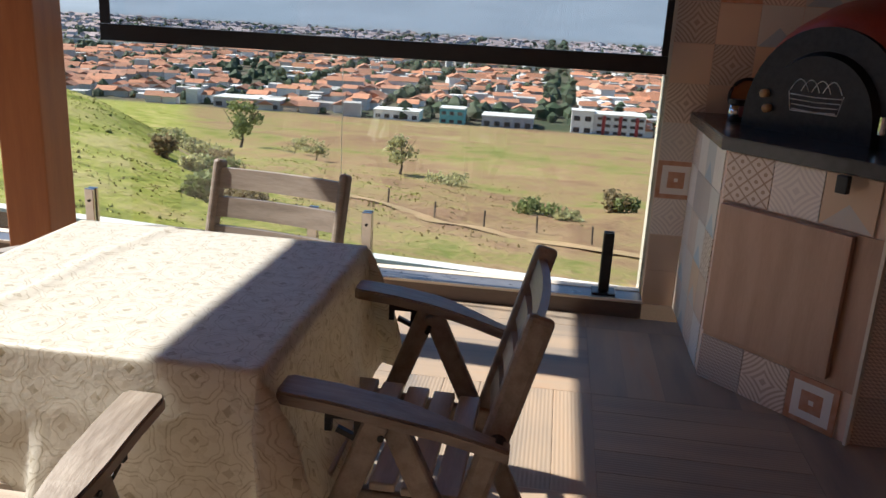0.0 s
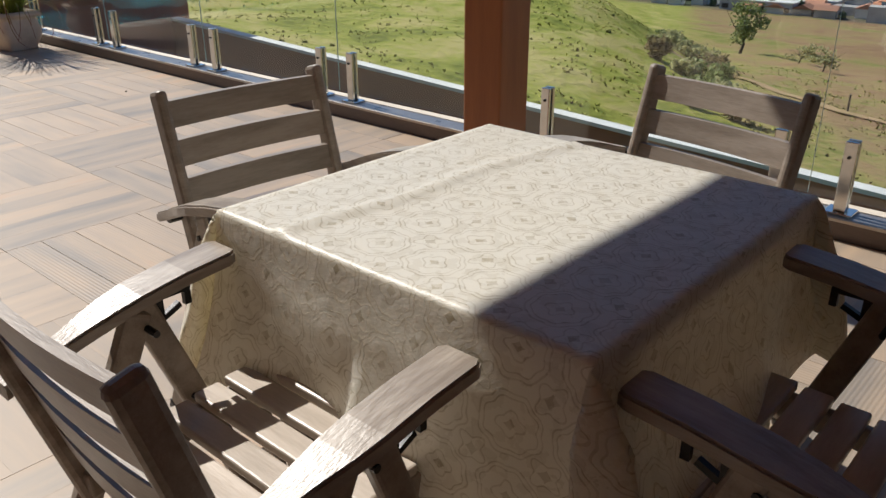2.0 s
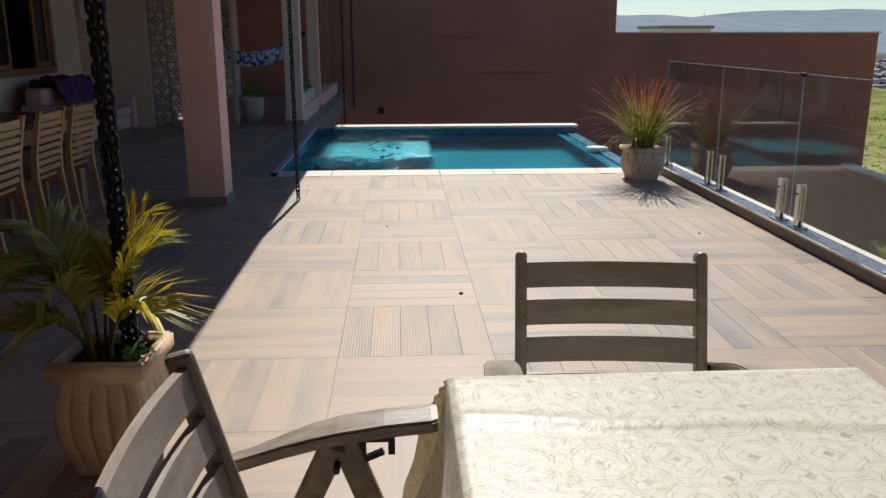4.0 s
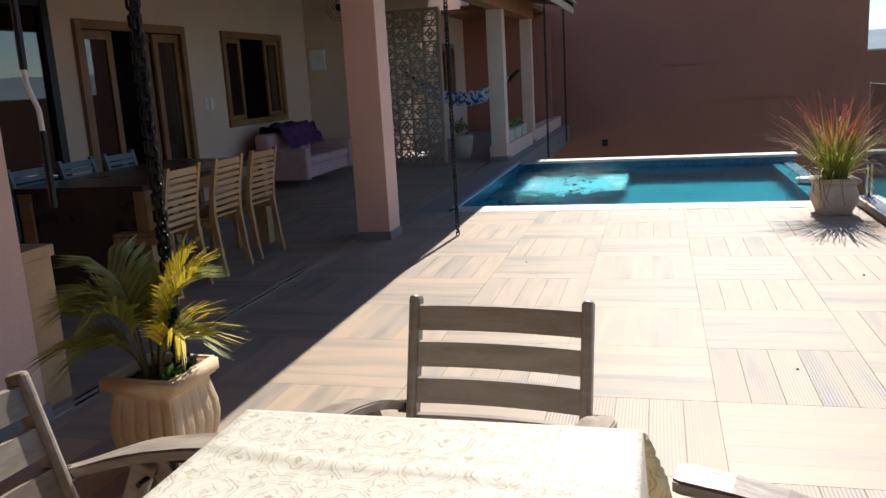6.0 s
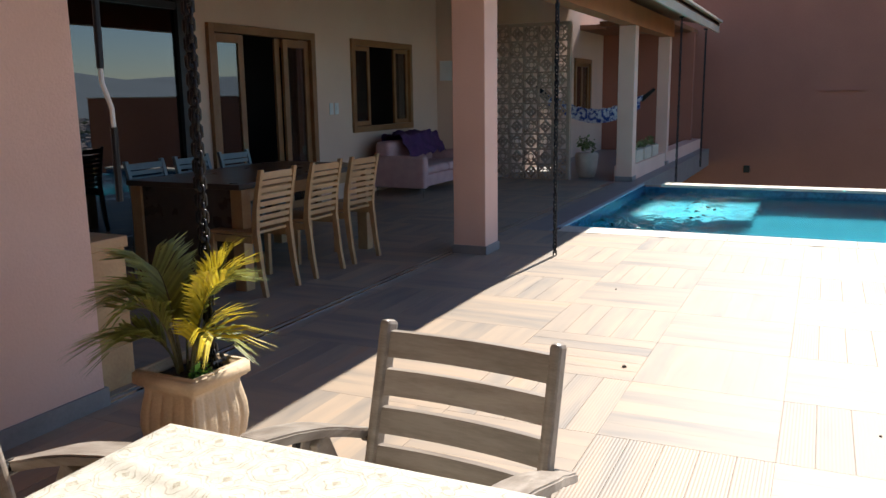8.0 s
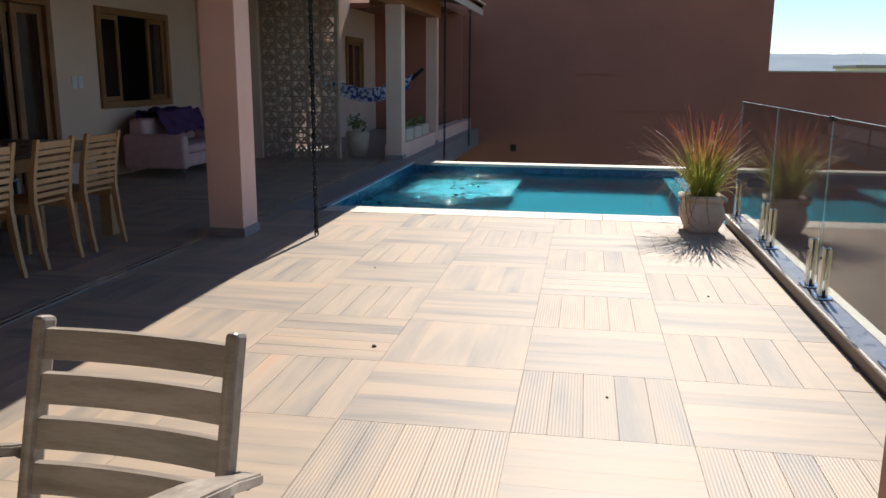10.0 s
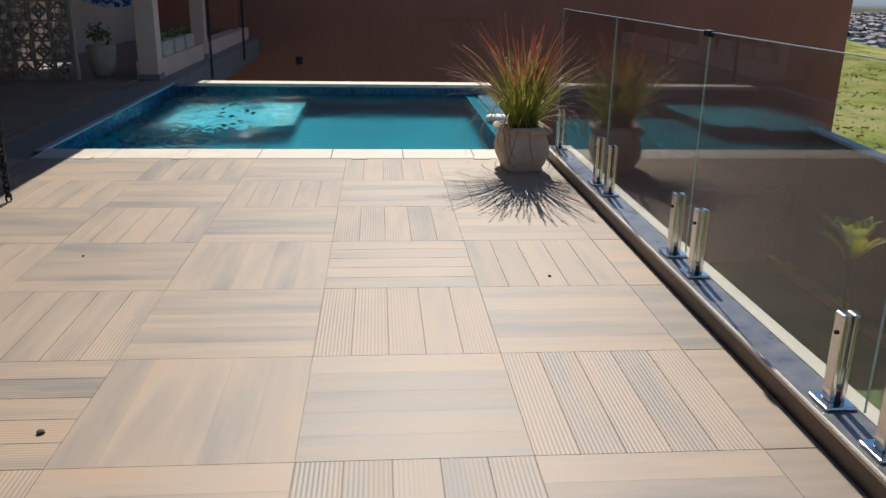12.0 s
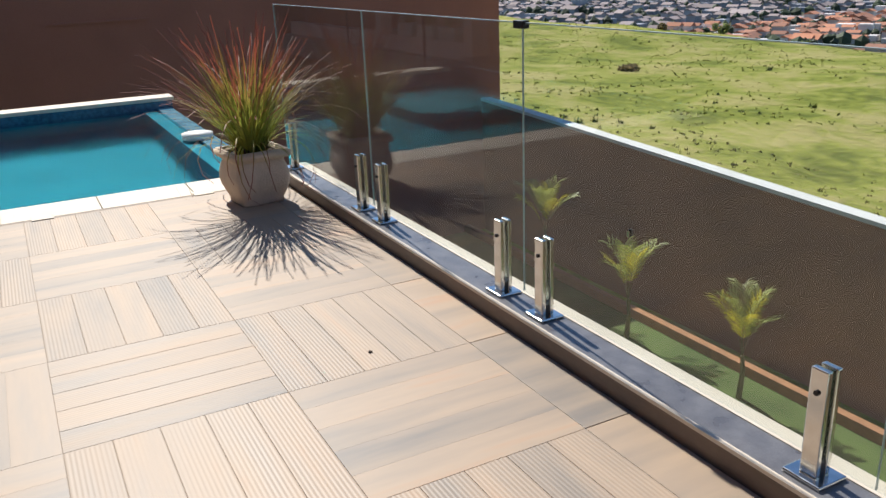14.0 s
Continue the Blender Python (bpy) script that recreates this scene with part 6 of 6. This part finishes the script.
for r in (0.10, 0.16, 0.21):
    tube(bm, [(0.16, r * math.cos(a * math.pi / 12), r * math.sin(a * math.pi / 12)) for a in range(24)], 0.006, 5, True)
part("guard", bm, M_STEEL, fan)
bm = bmesh.new()
tube(bm, [(0.0, 0, 0), (0.15, 0, 0)], 0.06, 12)
part("motor", bm, M_BLACK, fan)
for k in range(3):
    bm = bmesh.new()
    box(bm, 0.145, 0.155, -0.045, 0.045, 0.05, 0.19, 0.004, pose(0, 0, 0, 120 * k))
    part("blade", bm, M_STEEL, fan)

# neighbour's white house behind the boundary wall
nb = thing("neighbour_house", (-23.5, -4.5, 0), "white neighbouring house above the boundary wall", "house")
bm = bmesh.new()
box(bm, -4, 0, -8, 4.4, 0, 7.0)
part("wall", bm, M_WHITE, nb)
bm = bmesh.new()
box(bm, 0.002, 0.25, 3.3, 4.35, 4.35, 5.25, 0.02)
part("air_conditioner", bm, M_WHITE, nb, "white air-conditioning unit")
bm = bmesh.new()
box(bm, -4.1, 0.1, -8.1, 4.5, 7.01, 7.15)
part("roof", bm, M_SKIRT, nb)
fb = thing("far_roof", (-70, 26, 0), "low grey flat-roofed house far behind the wall", "house")
bm = bmesh.new()
box(bm, -6, 0, -2.2, 2.2, -6, 1.9)
part("wall", bm, M_WHITE, fb)
bm = bmesh.new()
box(bm, -6.2, 0.2, -2.4, 2.4, 1.901, 2.15)
part("roof", bm, M_SKIRT, fb)
for y in (-1.6, 1.9):
    bm = bmesh.new()
    tube(bm, [(-1, y, 2.15), (-1, y, 3.2)], 0.03, 6)
    part("antenna", bm, M_STEEL, fb)

# ---- clear blind over the railing ----
blind = thing("clear_blind", (0, 0, 0), "half-lowered clear plastic blind with black borders", "blind")
BX0, BX1, BZ0, BZ1, BY = -1.585, 1.055, 1.108, 2.82, 4.31
for nm, d in (("bottom_bar", (BX0, BX1, BY - 0.012, BY + 0.012, BZ0, BZ0 + 0.078)), ("side_border", (BX0, BX0 + 0.05, BY - 0.006, BY + 0.006, BZ0 + 0.0785, BZ1)), ("side_border", (BX1 - 0.03, BX1, BY - 0.006, BY + 0.006, BZ0 + 0.0785, BZ1))):
    bm = bmesh.new()
    box(bm, *d, 0.003)
    part(nm, bm, M_BLACK, blind)
bm = bmesh.new()
box(bm, BX0 + 0.05, BX1 - 0.03, BY - 0.0015, BY + 0.0015, BZ0 + 0.0785, BZ1)
part("clear_sheet", bm, glass_mat("clear_plastic", (0.86, 0.89, 0.92), 0.05, 0.06), blind, "clear plastic sheet").visible_shadow = False

# ---- young palms on the lawn ----
for k, (x, y, h) in enumerate(((-13.05, 12.1, 0.75), (-10.35, 12.1, 0.75), (-15.55, 12.0, 1.35))):
    t = thing("garden_palm", (x, y, -5.40), "young palm on the lawn before the garden wall", "palm", "young garden palms")
    bm = bmesh.new()
    tube(bm, [(0, 0, 0), (0.02, 0.02, 0.65 * h), (0, 0, h)], 0.05, 7, taper=0.6)
    part("stem", bm, M_STALK, t)
    for q in range(9):
        frond(t, (0, 0, h - 0.1), q * 0.72 + k, 1.05 + 0.15 * (q % 3), 1.38 - 0.10 * (q % 4), 0.26 + 0.05 * (q % 3), M_PALM if q % 3 else M_PALMYELLOW, 30, 0.26, 60 + 10 * k + q)

# ---- oven corner ----
def pattern_mat(name, kind, ca, cb):
    """Printed patterns for 20 cm tiles, from the tile's own coordinates."""
    m = bpy.data.materials.new(name)
    m.use_nodes = True
    n, l = m.node_tree.nodes, m.node_tree.links
    b = n["Principled BSDF"]
    b.inputs["Roughness"].default_value = 0.35
    tc = n.new("ShaderNodeTexCoord")
    sep = n.new("ShaderNodeSeparateXYZ")
    l.new(tc.outputs["Object"], sep.inputs[0])

    def op(o, a, c=None):
        q = n.new("ShaderNodeMath")
        q.operation = o
        for k, v in enumerate((a, c)):
            if isinstance(v, (int, float)):
                q.inputs[k].default_value = v
            elif v is not None:
                l.new(v, q.inputs[k])
        return q.outputs[0]

    u, v = sep.outputs[0], sep.outputs[2]
    au, av = op("ABSOLUTE", u), op("ABSOLUTE", v)
    if kind == "squares":
        d = op("MAXIMUM", au, av)
        fac = op("GREATER_THAN", op("FRACT", op("ADD", op("MULTIPLY", d, 17.0), 0.35)), 0.5)
    elif kind == "rings":
        fu = op("SUBTRACT", op("FRACT", op("MULTIPLY", op("ADD", u, v), 16.0)), 0.5)
        fv = op("SUBTRACT", op("FRACT", op("MULTIPLY", op("SUBTRACT", u, v), 16.0)), 0.5)
        r = op("SQRT", op("ADD", op("MULTIPLY", fu, fu), op("MULTIPLY", fv, fv)))
        lattice = op("GREATER_THAN", op("MAXIMUM", op("ABSOLUTE", fu), op("ABSOLUTE", fv)), 0.43)
        fac = op("MAXIMUM", lattice, op("LESS_THAN", r, 0.17))
    elif kind == "triangles":
        fac = op("GREATER_THAN", op("SUBTRACT", -0.005, v), au)
    elif kind == "weave":
        fac = op("GREATER_THAN", op("ADD", op("FRACT", op("MULTIPLY", op("ADD", u, v), 60.0)), op("FRACT", op("MULTIPLY", v, 80.0))), 1.0)
    elif kind == "star":
        fac = op("LESS_THAN", op("FRACT", op("MULTIPLY", op("ADD", op("MULTIPLY", au, av), op("MULTIPLY", op("ADD", au, av), 0.09)), 320.0)), 0.45)
    else:
        fac = op("MULTIPLY", au, 0.5)
    nz = n.new("ShaderNodeTexNoise")
    nz.inputs["Scale"].default_value, nz.inputs["Detail"].default_value = 24, 4
    l.new(tc.outputs["Object"], nz.inputs["Vector"])
    f2 = op("MULTIPLY", fac, op("ADD", 0.55, op("MULTIPLY", nz.outputs["Fac"], 0.6)))
    mx = n.new("ShaderNodeMix")
    mx.data_type = "RGBA"
    mx.inputs["A"].default_value, mx.inputs["B"].default_value = (*ca, 1), (*cb, 1)
    l.new(f2, mx.inputs["Factor"])
    hsv = n.new("ShaderNodeHueSaturation")
    oi = n.new("ShaderNodeObjectInfo")
    mr = n.new("ShaderNodeMapRange")
    mr.inputs["To Min"].default_value, mr.inputs["To Max"].default_value = 0.82, 1.12
    l.new(oi.outputs["Random"], mr.inputs["Value"])
    l.new(mr.outputs[0], hsv.inputs["Value"])
    l.new(mx.outputs["Result"], hsv.inputs["Color"])
    l.new(hsv.outputs[0], b.inputs["Base Color"])
    return m


PATS = [pattern_mat("tile_squares", "squares", (0.84, 0.76, 0.68), (0.52, 0.20, 0.08)), pattern_mat("tile_rings", "rings", (0.77, 0.63, 0.52), (0.39, 0.24, 0.15)),
        pattern_mat("tile_triangles", "triangles", (0.70, 0.48, 0.31), (0.56, 0.52, 0.48)), pattern_mat("tile_weave", "weave", (0.70, 0.60, 0.53), (0.36, 0.28, 0.24)),
        pattern_mat("tile_star", "star", (0.74, 0.60, 0.49), (0.50, 0.35, 0.25)), pattern_mat("tile_plain", "plain", (0.70, 0.50, 0.36), (0.59, 0.42, 0.31)),
        pattern_mat("tile_pale", "star", (0.80, 0.70, 0.60), (0.66, 0.56, 0.49)), pattern_mat("tile_blue", "triangles", (0.67, 0.62, 0.56), (0.38, 0.48, 0.53))]
PT = 0.178


def pattern_tile(w, h, m):
    bm = bmesh.new()
    box(bm, -w / 2 + 0.0012, w / 2 - 0.0012, -0.004, 0.0, -h / 2 + 0.0012, h / 2 - 0.0012, 0.0008)
    return mesh_of("patterned_tile", bm, m)


TILES = [pattern_tile(PT, PT, m) for m in PATS]


def tile_face(parent, a, b, z0, rows, picks, seed, skip=lambda u, z: False, wide=PT):
    """Square patterned tiles on the upright face from a to b, the outside to the right of the way."""
    a, b = Vector((*a, 0)), Vector((*b, 0))
    d = (b - a).normalized()
    ang = math.degrees(math.atan2(d.y, d.x))
    rng = random.Random(seed)
    n = int((b - a).length / wide + 0.4)
    for r in range(rows):
        for c in range(n):
            u, z = (c + 0.5) * wide, z0 + (r + 0.5) * PT
            k = picks[(r * n + c) % len(picks)] if picks else rng.randrange(8)
            if skip(u, z):
                continue
            o = new("patterned_tile", TILES[k])
            p = a + d * u
            o.matrix_world = pose(p.x, p.y, z, 0, 0, ang) @ Matrix.Diagonal((wide / PT, 1, 1, 1))
            o.parent = parent


# pier and wall tiles beside the view
wn_ob = bpy.data.objects["wall_north"]
rng = random.Random(6)
wall_picks = [rng.randrange(8) for _ in range(130)]
wall_picks[0::10] = [5, 5, 6, 0, 6, 4, 5, 4, 3, 1, 4, 6, 5]
wall_picks[1::10] = [5, 4, 5, 6, 5, 5, 4, 5, 0, 5, 4, 2, 6]
tile_face(wn_ob, (1.085, 4.4295), (2.86, 4.4295), 0.0, 13, wall_picks, 4)
bmx = bmesh.new()
box(bmx, 1.066, 1.0845, 4.428, 4.53, 0.0, 2.838)
solid("pier_edge", bmx, M_CREAM, "pale edge trim of the tiled pier", "", "structure")

OA, OB = Vector((1.235, 3.64, 0)), Vector((1.655, 3.1835, 0))
OD = (OB - OA).normalized()
OI = Vector((-OD.y, OD.x, 0))
bar = thing("oven_counter", (0, 0, 0), "patterned-tile corner counter with black granite top", "counter")


def prism(bm, pts, z0, z1):
    lo, hi = [bm.verts.new((x, y, z0)) for x, y in pts], [bm.verts.new((x, y, z1)) for x, y in pts]
    k = len(pts)
    for i in range(k):
        bm.faces.new((lo[i], lo[(i + 1) % k], hi[(i + 1) % k], hi[i]))
    bm.faces.new(lo[::-1])
    bm.faces.new(hi)


bm = bmesh.new()
prism(bm, [(1.24, 4.424), (1.24, 3.642), (1.657, 3.1885), (3.29, 3.1885), (3.29, 4.424)], 0.0, 0.895)
part("body", bm, M_BEIGE, bar)
bm = bmesh.new()
prism(bm, [(1.20, 4.424), (1.20, 3.625), (1.640, 3.1475), (3.295, 3.1475), (3.295, 4.424)], 0.8955, 0.945)
bmesh.ops.bevel(bm, geom=bm.edges[:], offset=0.004, segments=2, affect="EDGES")
part("granite_top", bm, M_BLACKSTONE, bar, "polished black granite top")
tile_face(bar, (1.2395, 4.424), (1.2395, 3.642), 0.0, 5, (3, 7, 4, 6, 7, 6, 2, 5, 6, 4, 7, 1, 6, 3), 1)
L = (OB - OA).length
a2, b2 = OA + OD * 0.0 - OI * 0.0005, OB - OI * 0.0005
tile_face(bar, a2[:2], b2[:2], 0.0, 5, (3, 4, 0, 5, 5, 5, 5, 5, 5, 5, 5, 5, 1, 6, 2), 2, lambda u, z: 0.178 < z < 0.71, 0.192)
tile_face(bar, (1.66, 3.188), (3.29, 3.188), 0.0, 5, (3, 5, 4, 0, 6, 2, 5, 1, 4), 3)
frame_at = Matrix.Identity(4)
frame_at.col[0][:3], frame_at.col[1][:3], frame_at.col[2][:3], frame_at.col[3][:3] = OD, OI, (0, 0, 1), OA
M_PANEL = mat("wood_print_panel", (0.52, 0.33, 0.225), 0.5, second=(0.42, 0.26, 0.17), scale=4, stretch=(4, 4, 0.5), fine=60, bump=0.08)
bm = bmesh.new()
box(bm, 0.006, L - 0.006, -0.006, 0.0, 0.180, 0.708, 0, frame_at)
part("niche_back", bm, M_PANEL, bar, "brown wood-print lining")
bm = bmesh.new()
box(bm, 0.015, 0.525, -0.03, -0.010, 0.203, 0.702, 0.003, frame_at)
part("niche_door", bm, M_PANEL, bar, "loose brown wood-print door panel")
bm = bmesh.new()
box(bm, L - 0.004, L + 0.008, -0.012, 0.02, 0.0, 0.895, 0, frame_at)
part("corner_trim", bm, M_CREAM, bar, "pale corner trim")

# domed oven on the counter
M_RED = mat("red_enamel_dome", (0.36, 0.06, 0.045), 0.35, second=(0.26, 0.045, 0.035), scale=4, fine=80, bump=0.08)
ov = thing("pizza_oven", Matrix.Translation(OA + OD * (L * 0.5 - 0.20) + OI * 0.34 + Vector((0, 0, 0.9455))) @ Matrix((( OD.x, OI.x, 0, 0), (OD.y, OI.y, 0, 0), (0, 0, 1, 0), (0, 0, 0, 1))), "red domed oven with black arched iron front", "oven")
HW, HH = 0.325, 0.40


def arch(w, h, y, n=22):
    pts = []
    for k in range(n + 1):
        a = math.pi * k / n
        pts.append((-w * math.cos(a), y, h * math.sin(a) ** 0.85))
    return pts


def loft(bm, rings):
    rv = [[bm.verts.new(p) for p in r] for r in rings]
    for A2, B2 in zip(rv, rv[1:]):
        for k in range(len(A2) - 1):
            bm.faces.new((A2[k], A2[k + 1], B2[k + 1], B2[k]))
    bm.faces.new(rv[0])
    bm.faces.new(rv[-1][::-1])


bm = bmesh.new()
loft(bm, [arch(HW, HH, 0.03), arch(HW + 0.035, HH + 0.05, 0.08), arch(HW + 0.06, HH + 0.11, 0.24), arch(HW + 0.04, HH + 0.11, 0.40), arch(HW - 0.06, HH - 0.02, 0.58), arch(0.12, 0.16, 0.68)])
part("dome", bm, M_RED, ov, "dark red enamel dome", True)
bm = bmesh.new()
loft(bm, [arch(HW, HH, 0.0), arch(HW, HH, 0.0295)])
part("front_plate", bm, M_IRON, ov, "black iron front")
bm = bmesh.new()
loft(bm, [arch(HW * 0.72, HH * 0.74, -0.035), arch(HW * 0.76, HH * 0.78, -0.001)])
dr = part("oven_door", bm, M_IRON, ov, "black arched iron door")
M_WHITELINE = mat("white_line_print", (0.75, 0.75, 0.73), 0.6, scale=20, bump=0)
bm = bmesh.new()
for k in range(4):
    x0 = -0.105 + k * 0.044
    tube(bm, [(x0 + 0.075 * q / 8, -0.037, 0.155 + 0.052 * math.sin(math.pi * (q + 0.3) / 8.6) ** 0.8) for q in range(9)], 0.0020, 4)
for k in range(4):
    z = 0.15 - k * 0.018
    tube(bm, [(-0.105 + 0.006 * k, -0.037, z), (0, -0.037, z - 0.004), (0.105 - 0.006 * k, -0.037, z)], 0.0018, 4)
tube(bm, [(-0.11, -0.037, 0.16), (-0.095, -0.037, 0.09), (0.095, -0.037, 0.09), (0.11, -0.037, 0.16)], 0.0022, 4)
part("basket_drawing", bm, M_WHITELINE, dr, "white outline drawing of a bread basket")
for x, z in ((-0.205, 0.14), (-0.185, 0.085)):
    bm = bmesh.new()
    tube(bm, [(x, -0.03, z), (x, -0.06, z)], 0.016, 12)
    part("knob", bm, M_LIGHTWOOD, ov, "turned wooden knob", True)
for z in (0.08, 0.24):
    bm = bmesh.new()
    tube(bm, [(0.27, -0.045, z - 0.03), (0.27, -0.045, z + 0.03)], 0.012, 8)
    part("hinge", bm, M_STEEL, ov)
bm = bmesh.new()
tube(bm, [(0, 0.45, 0.30), (0, 0.45, 1.85)], 0.065, 16)
part("flue", bm, M_IRON, ov, "black flue pipe", True)

bm = bmesh.new()
box(bm, 0.45, 0.49, -0.06, -0.035, 0.835, 0.894, 0.004, frame_at)
solid("counter_clip", bm, M_BLACK, "black fitting under the edge of the granite top", "fitting")

t = thing("glass_jar", (1.34, 4.15, 0.9455), "small glass jar with dark lid on the counter", "jar")
bm = bmesh.new()
tube(bm, [(0, 0, 0.0), (0, 0, 0.07)], 0.032, 14)
part("jar", bm, M_STEEL, t, smooth=True)
bm = bmesh.new()
tube(bm, [(0, 0, 0.0705), (0, 0, 0.09)], 0.034, 14)
part("lid", bm, M_BLACK, t)
t = thing("round_board", (1.42, 4.36, 0.9455), "round brown wooden board leaning on the tiled wall", "board")
bm = bmesh.new()
tube(bm, [(0, -0.012, 0.085), (0, 0.012, 0.085)], 0.075, 28)
part("disc", bm, M_FRAMEWOOD, t)
bm = bmesh.new()
tube(bm, [(0.078 * math.cos(a * math.pi / 14), -0.014, 0.086 + 0.078 * math.sin(a * math.pi / 14)) for a in range(28)], 0.008, 6, True)
part("hoop", bm, M_IRON, t, "dark metal hoop")

# small litter on the deck
for x, y, r in ((-3.458, 1.919, 0.016), (-4.75, 3.70, 0.010), (-1.9, 2.3, 0.010), (-5.1, 1.5, 0.009), (-3.0, 3.05, 0.008), (-0.95, 1.18, 0.016)):
    bm = bmesh.new()
    bmesh.ops.create_icosphere(bm, subdivisions=1, radius=r)
    for v in bm.verts:
        v.co *= 0.7 + 0.5 * abs(noise.noise(v.co * 60 + Vector((x, y, 0))))
        v.co.z = max(v.co.z * 0.6, -r * 0.3) + r * 0.3
    ob = solid("dry_seed", bm, M_BARK, "small dry brown seed on the deck tiles", "seed", "", "litter on the deck")
    ob.matrix_world = pose(x, y, 0.0005)

# ---- paving pieces ----
def tile_mesh(gap, c, material):
    bm = bmesh.new()
    w = TS / 5
    for k in range(5):
        x0, x1 = -TS / 2 + k * w + (0.0007 if k == 0 else gap), -TS / 2 + (k + 1) * w - (0.0007 if k == 4 else gap)
        y0, y1 = -TS / 2 + 0.0007, TS / 2 - 0.0007
        lo = [bm.verts.new(p) for p in ((x0, y0, -0.010), (x1, y0, -0.010), (x1, y1, -0.010), (x0, y1, -0.010))]
        md = [bm.verts.new((v.co.x, v.co.y, -c)) for v in lo]
        hi = [bm.verts.new(p) for p in ((x0 + c, y0 + c, 0), (x1 - c, y0 + c, 0), (x1 - c, y1 - c, 0), (x0 + c, y1 - c, 0))]
        for A, B in ((lo, md), (md, hi)):
            for q in range(4):
                bm.faces.new((A[q], A[(q + 1) % 4], B[(q + 1) % 4], B[q]))
        bm.faces.new(hi)
    return mesh_of("tile", bm, material)


TILE, RIBTILE = tile_mesh(0.0, 0.0003, M_TILE), tile_mesh(0.0008, 0.0008, M_RIBTILE)
rng = random.Random(17)
floor_ob = bpy.data.objects["floor"]
for i in range(-13, 9):
    for j in range(-9, 2):
        if i < -6 and j > -5:
            continue
        x, y = TX + (i + 0.5) * TS, TY + (j + 0.5) * TS
        o = new("tile", RIBTILE if rng.random() < (0.75 if (i + j) % 2 == 0 else 0.12) else TILE)
        o.matrix_world = pose(x, y, 0, 0, 0, (90 if (i + j) % 2 == 0 else 0) + 180 * (i * 7 + j * 3 > 0))
        o.parent = floor_ob

bm = bmesh.new()
box(bm, -TS / 2 + 0.002, TS / 2 - 0.002, 0.002, 0.174, -0.010, 0.0, 0.0012)
NARROW = mesh_of("tile", bm, M_TILE)
for i in range(-6, 9):
    o = new("tile", NARROW)
    o.matrix_world = pose(TX + (i + 0.5) * TS, TY + 2 * TS, 0)
    o.parent = floor_ob
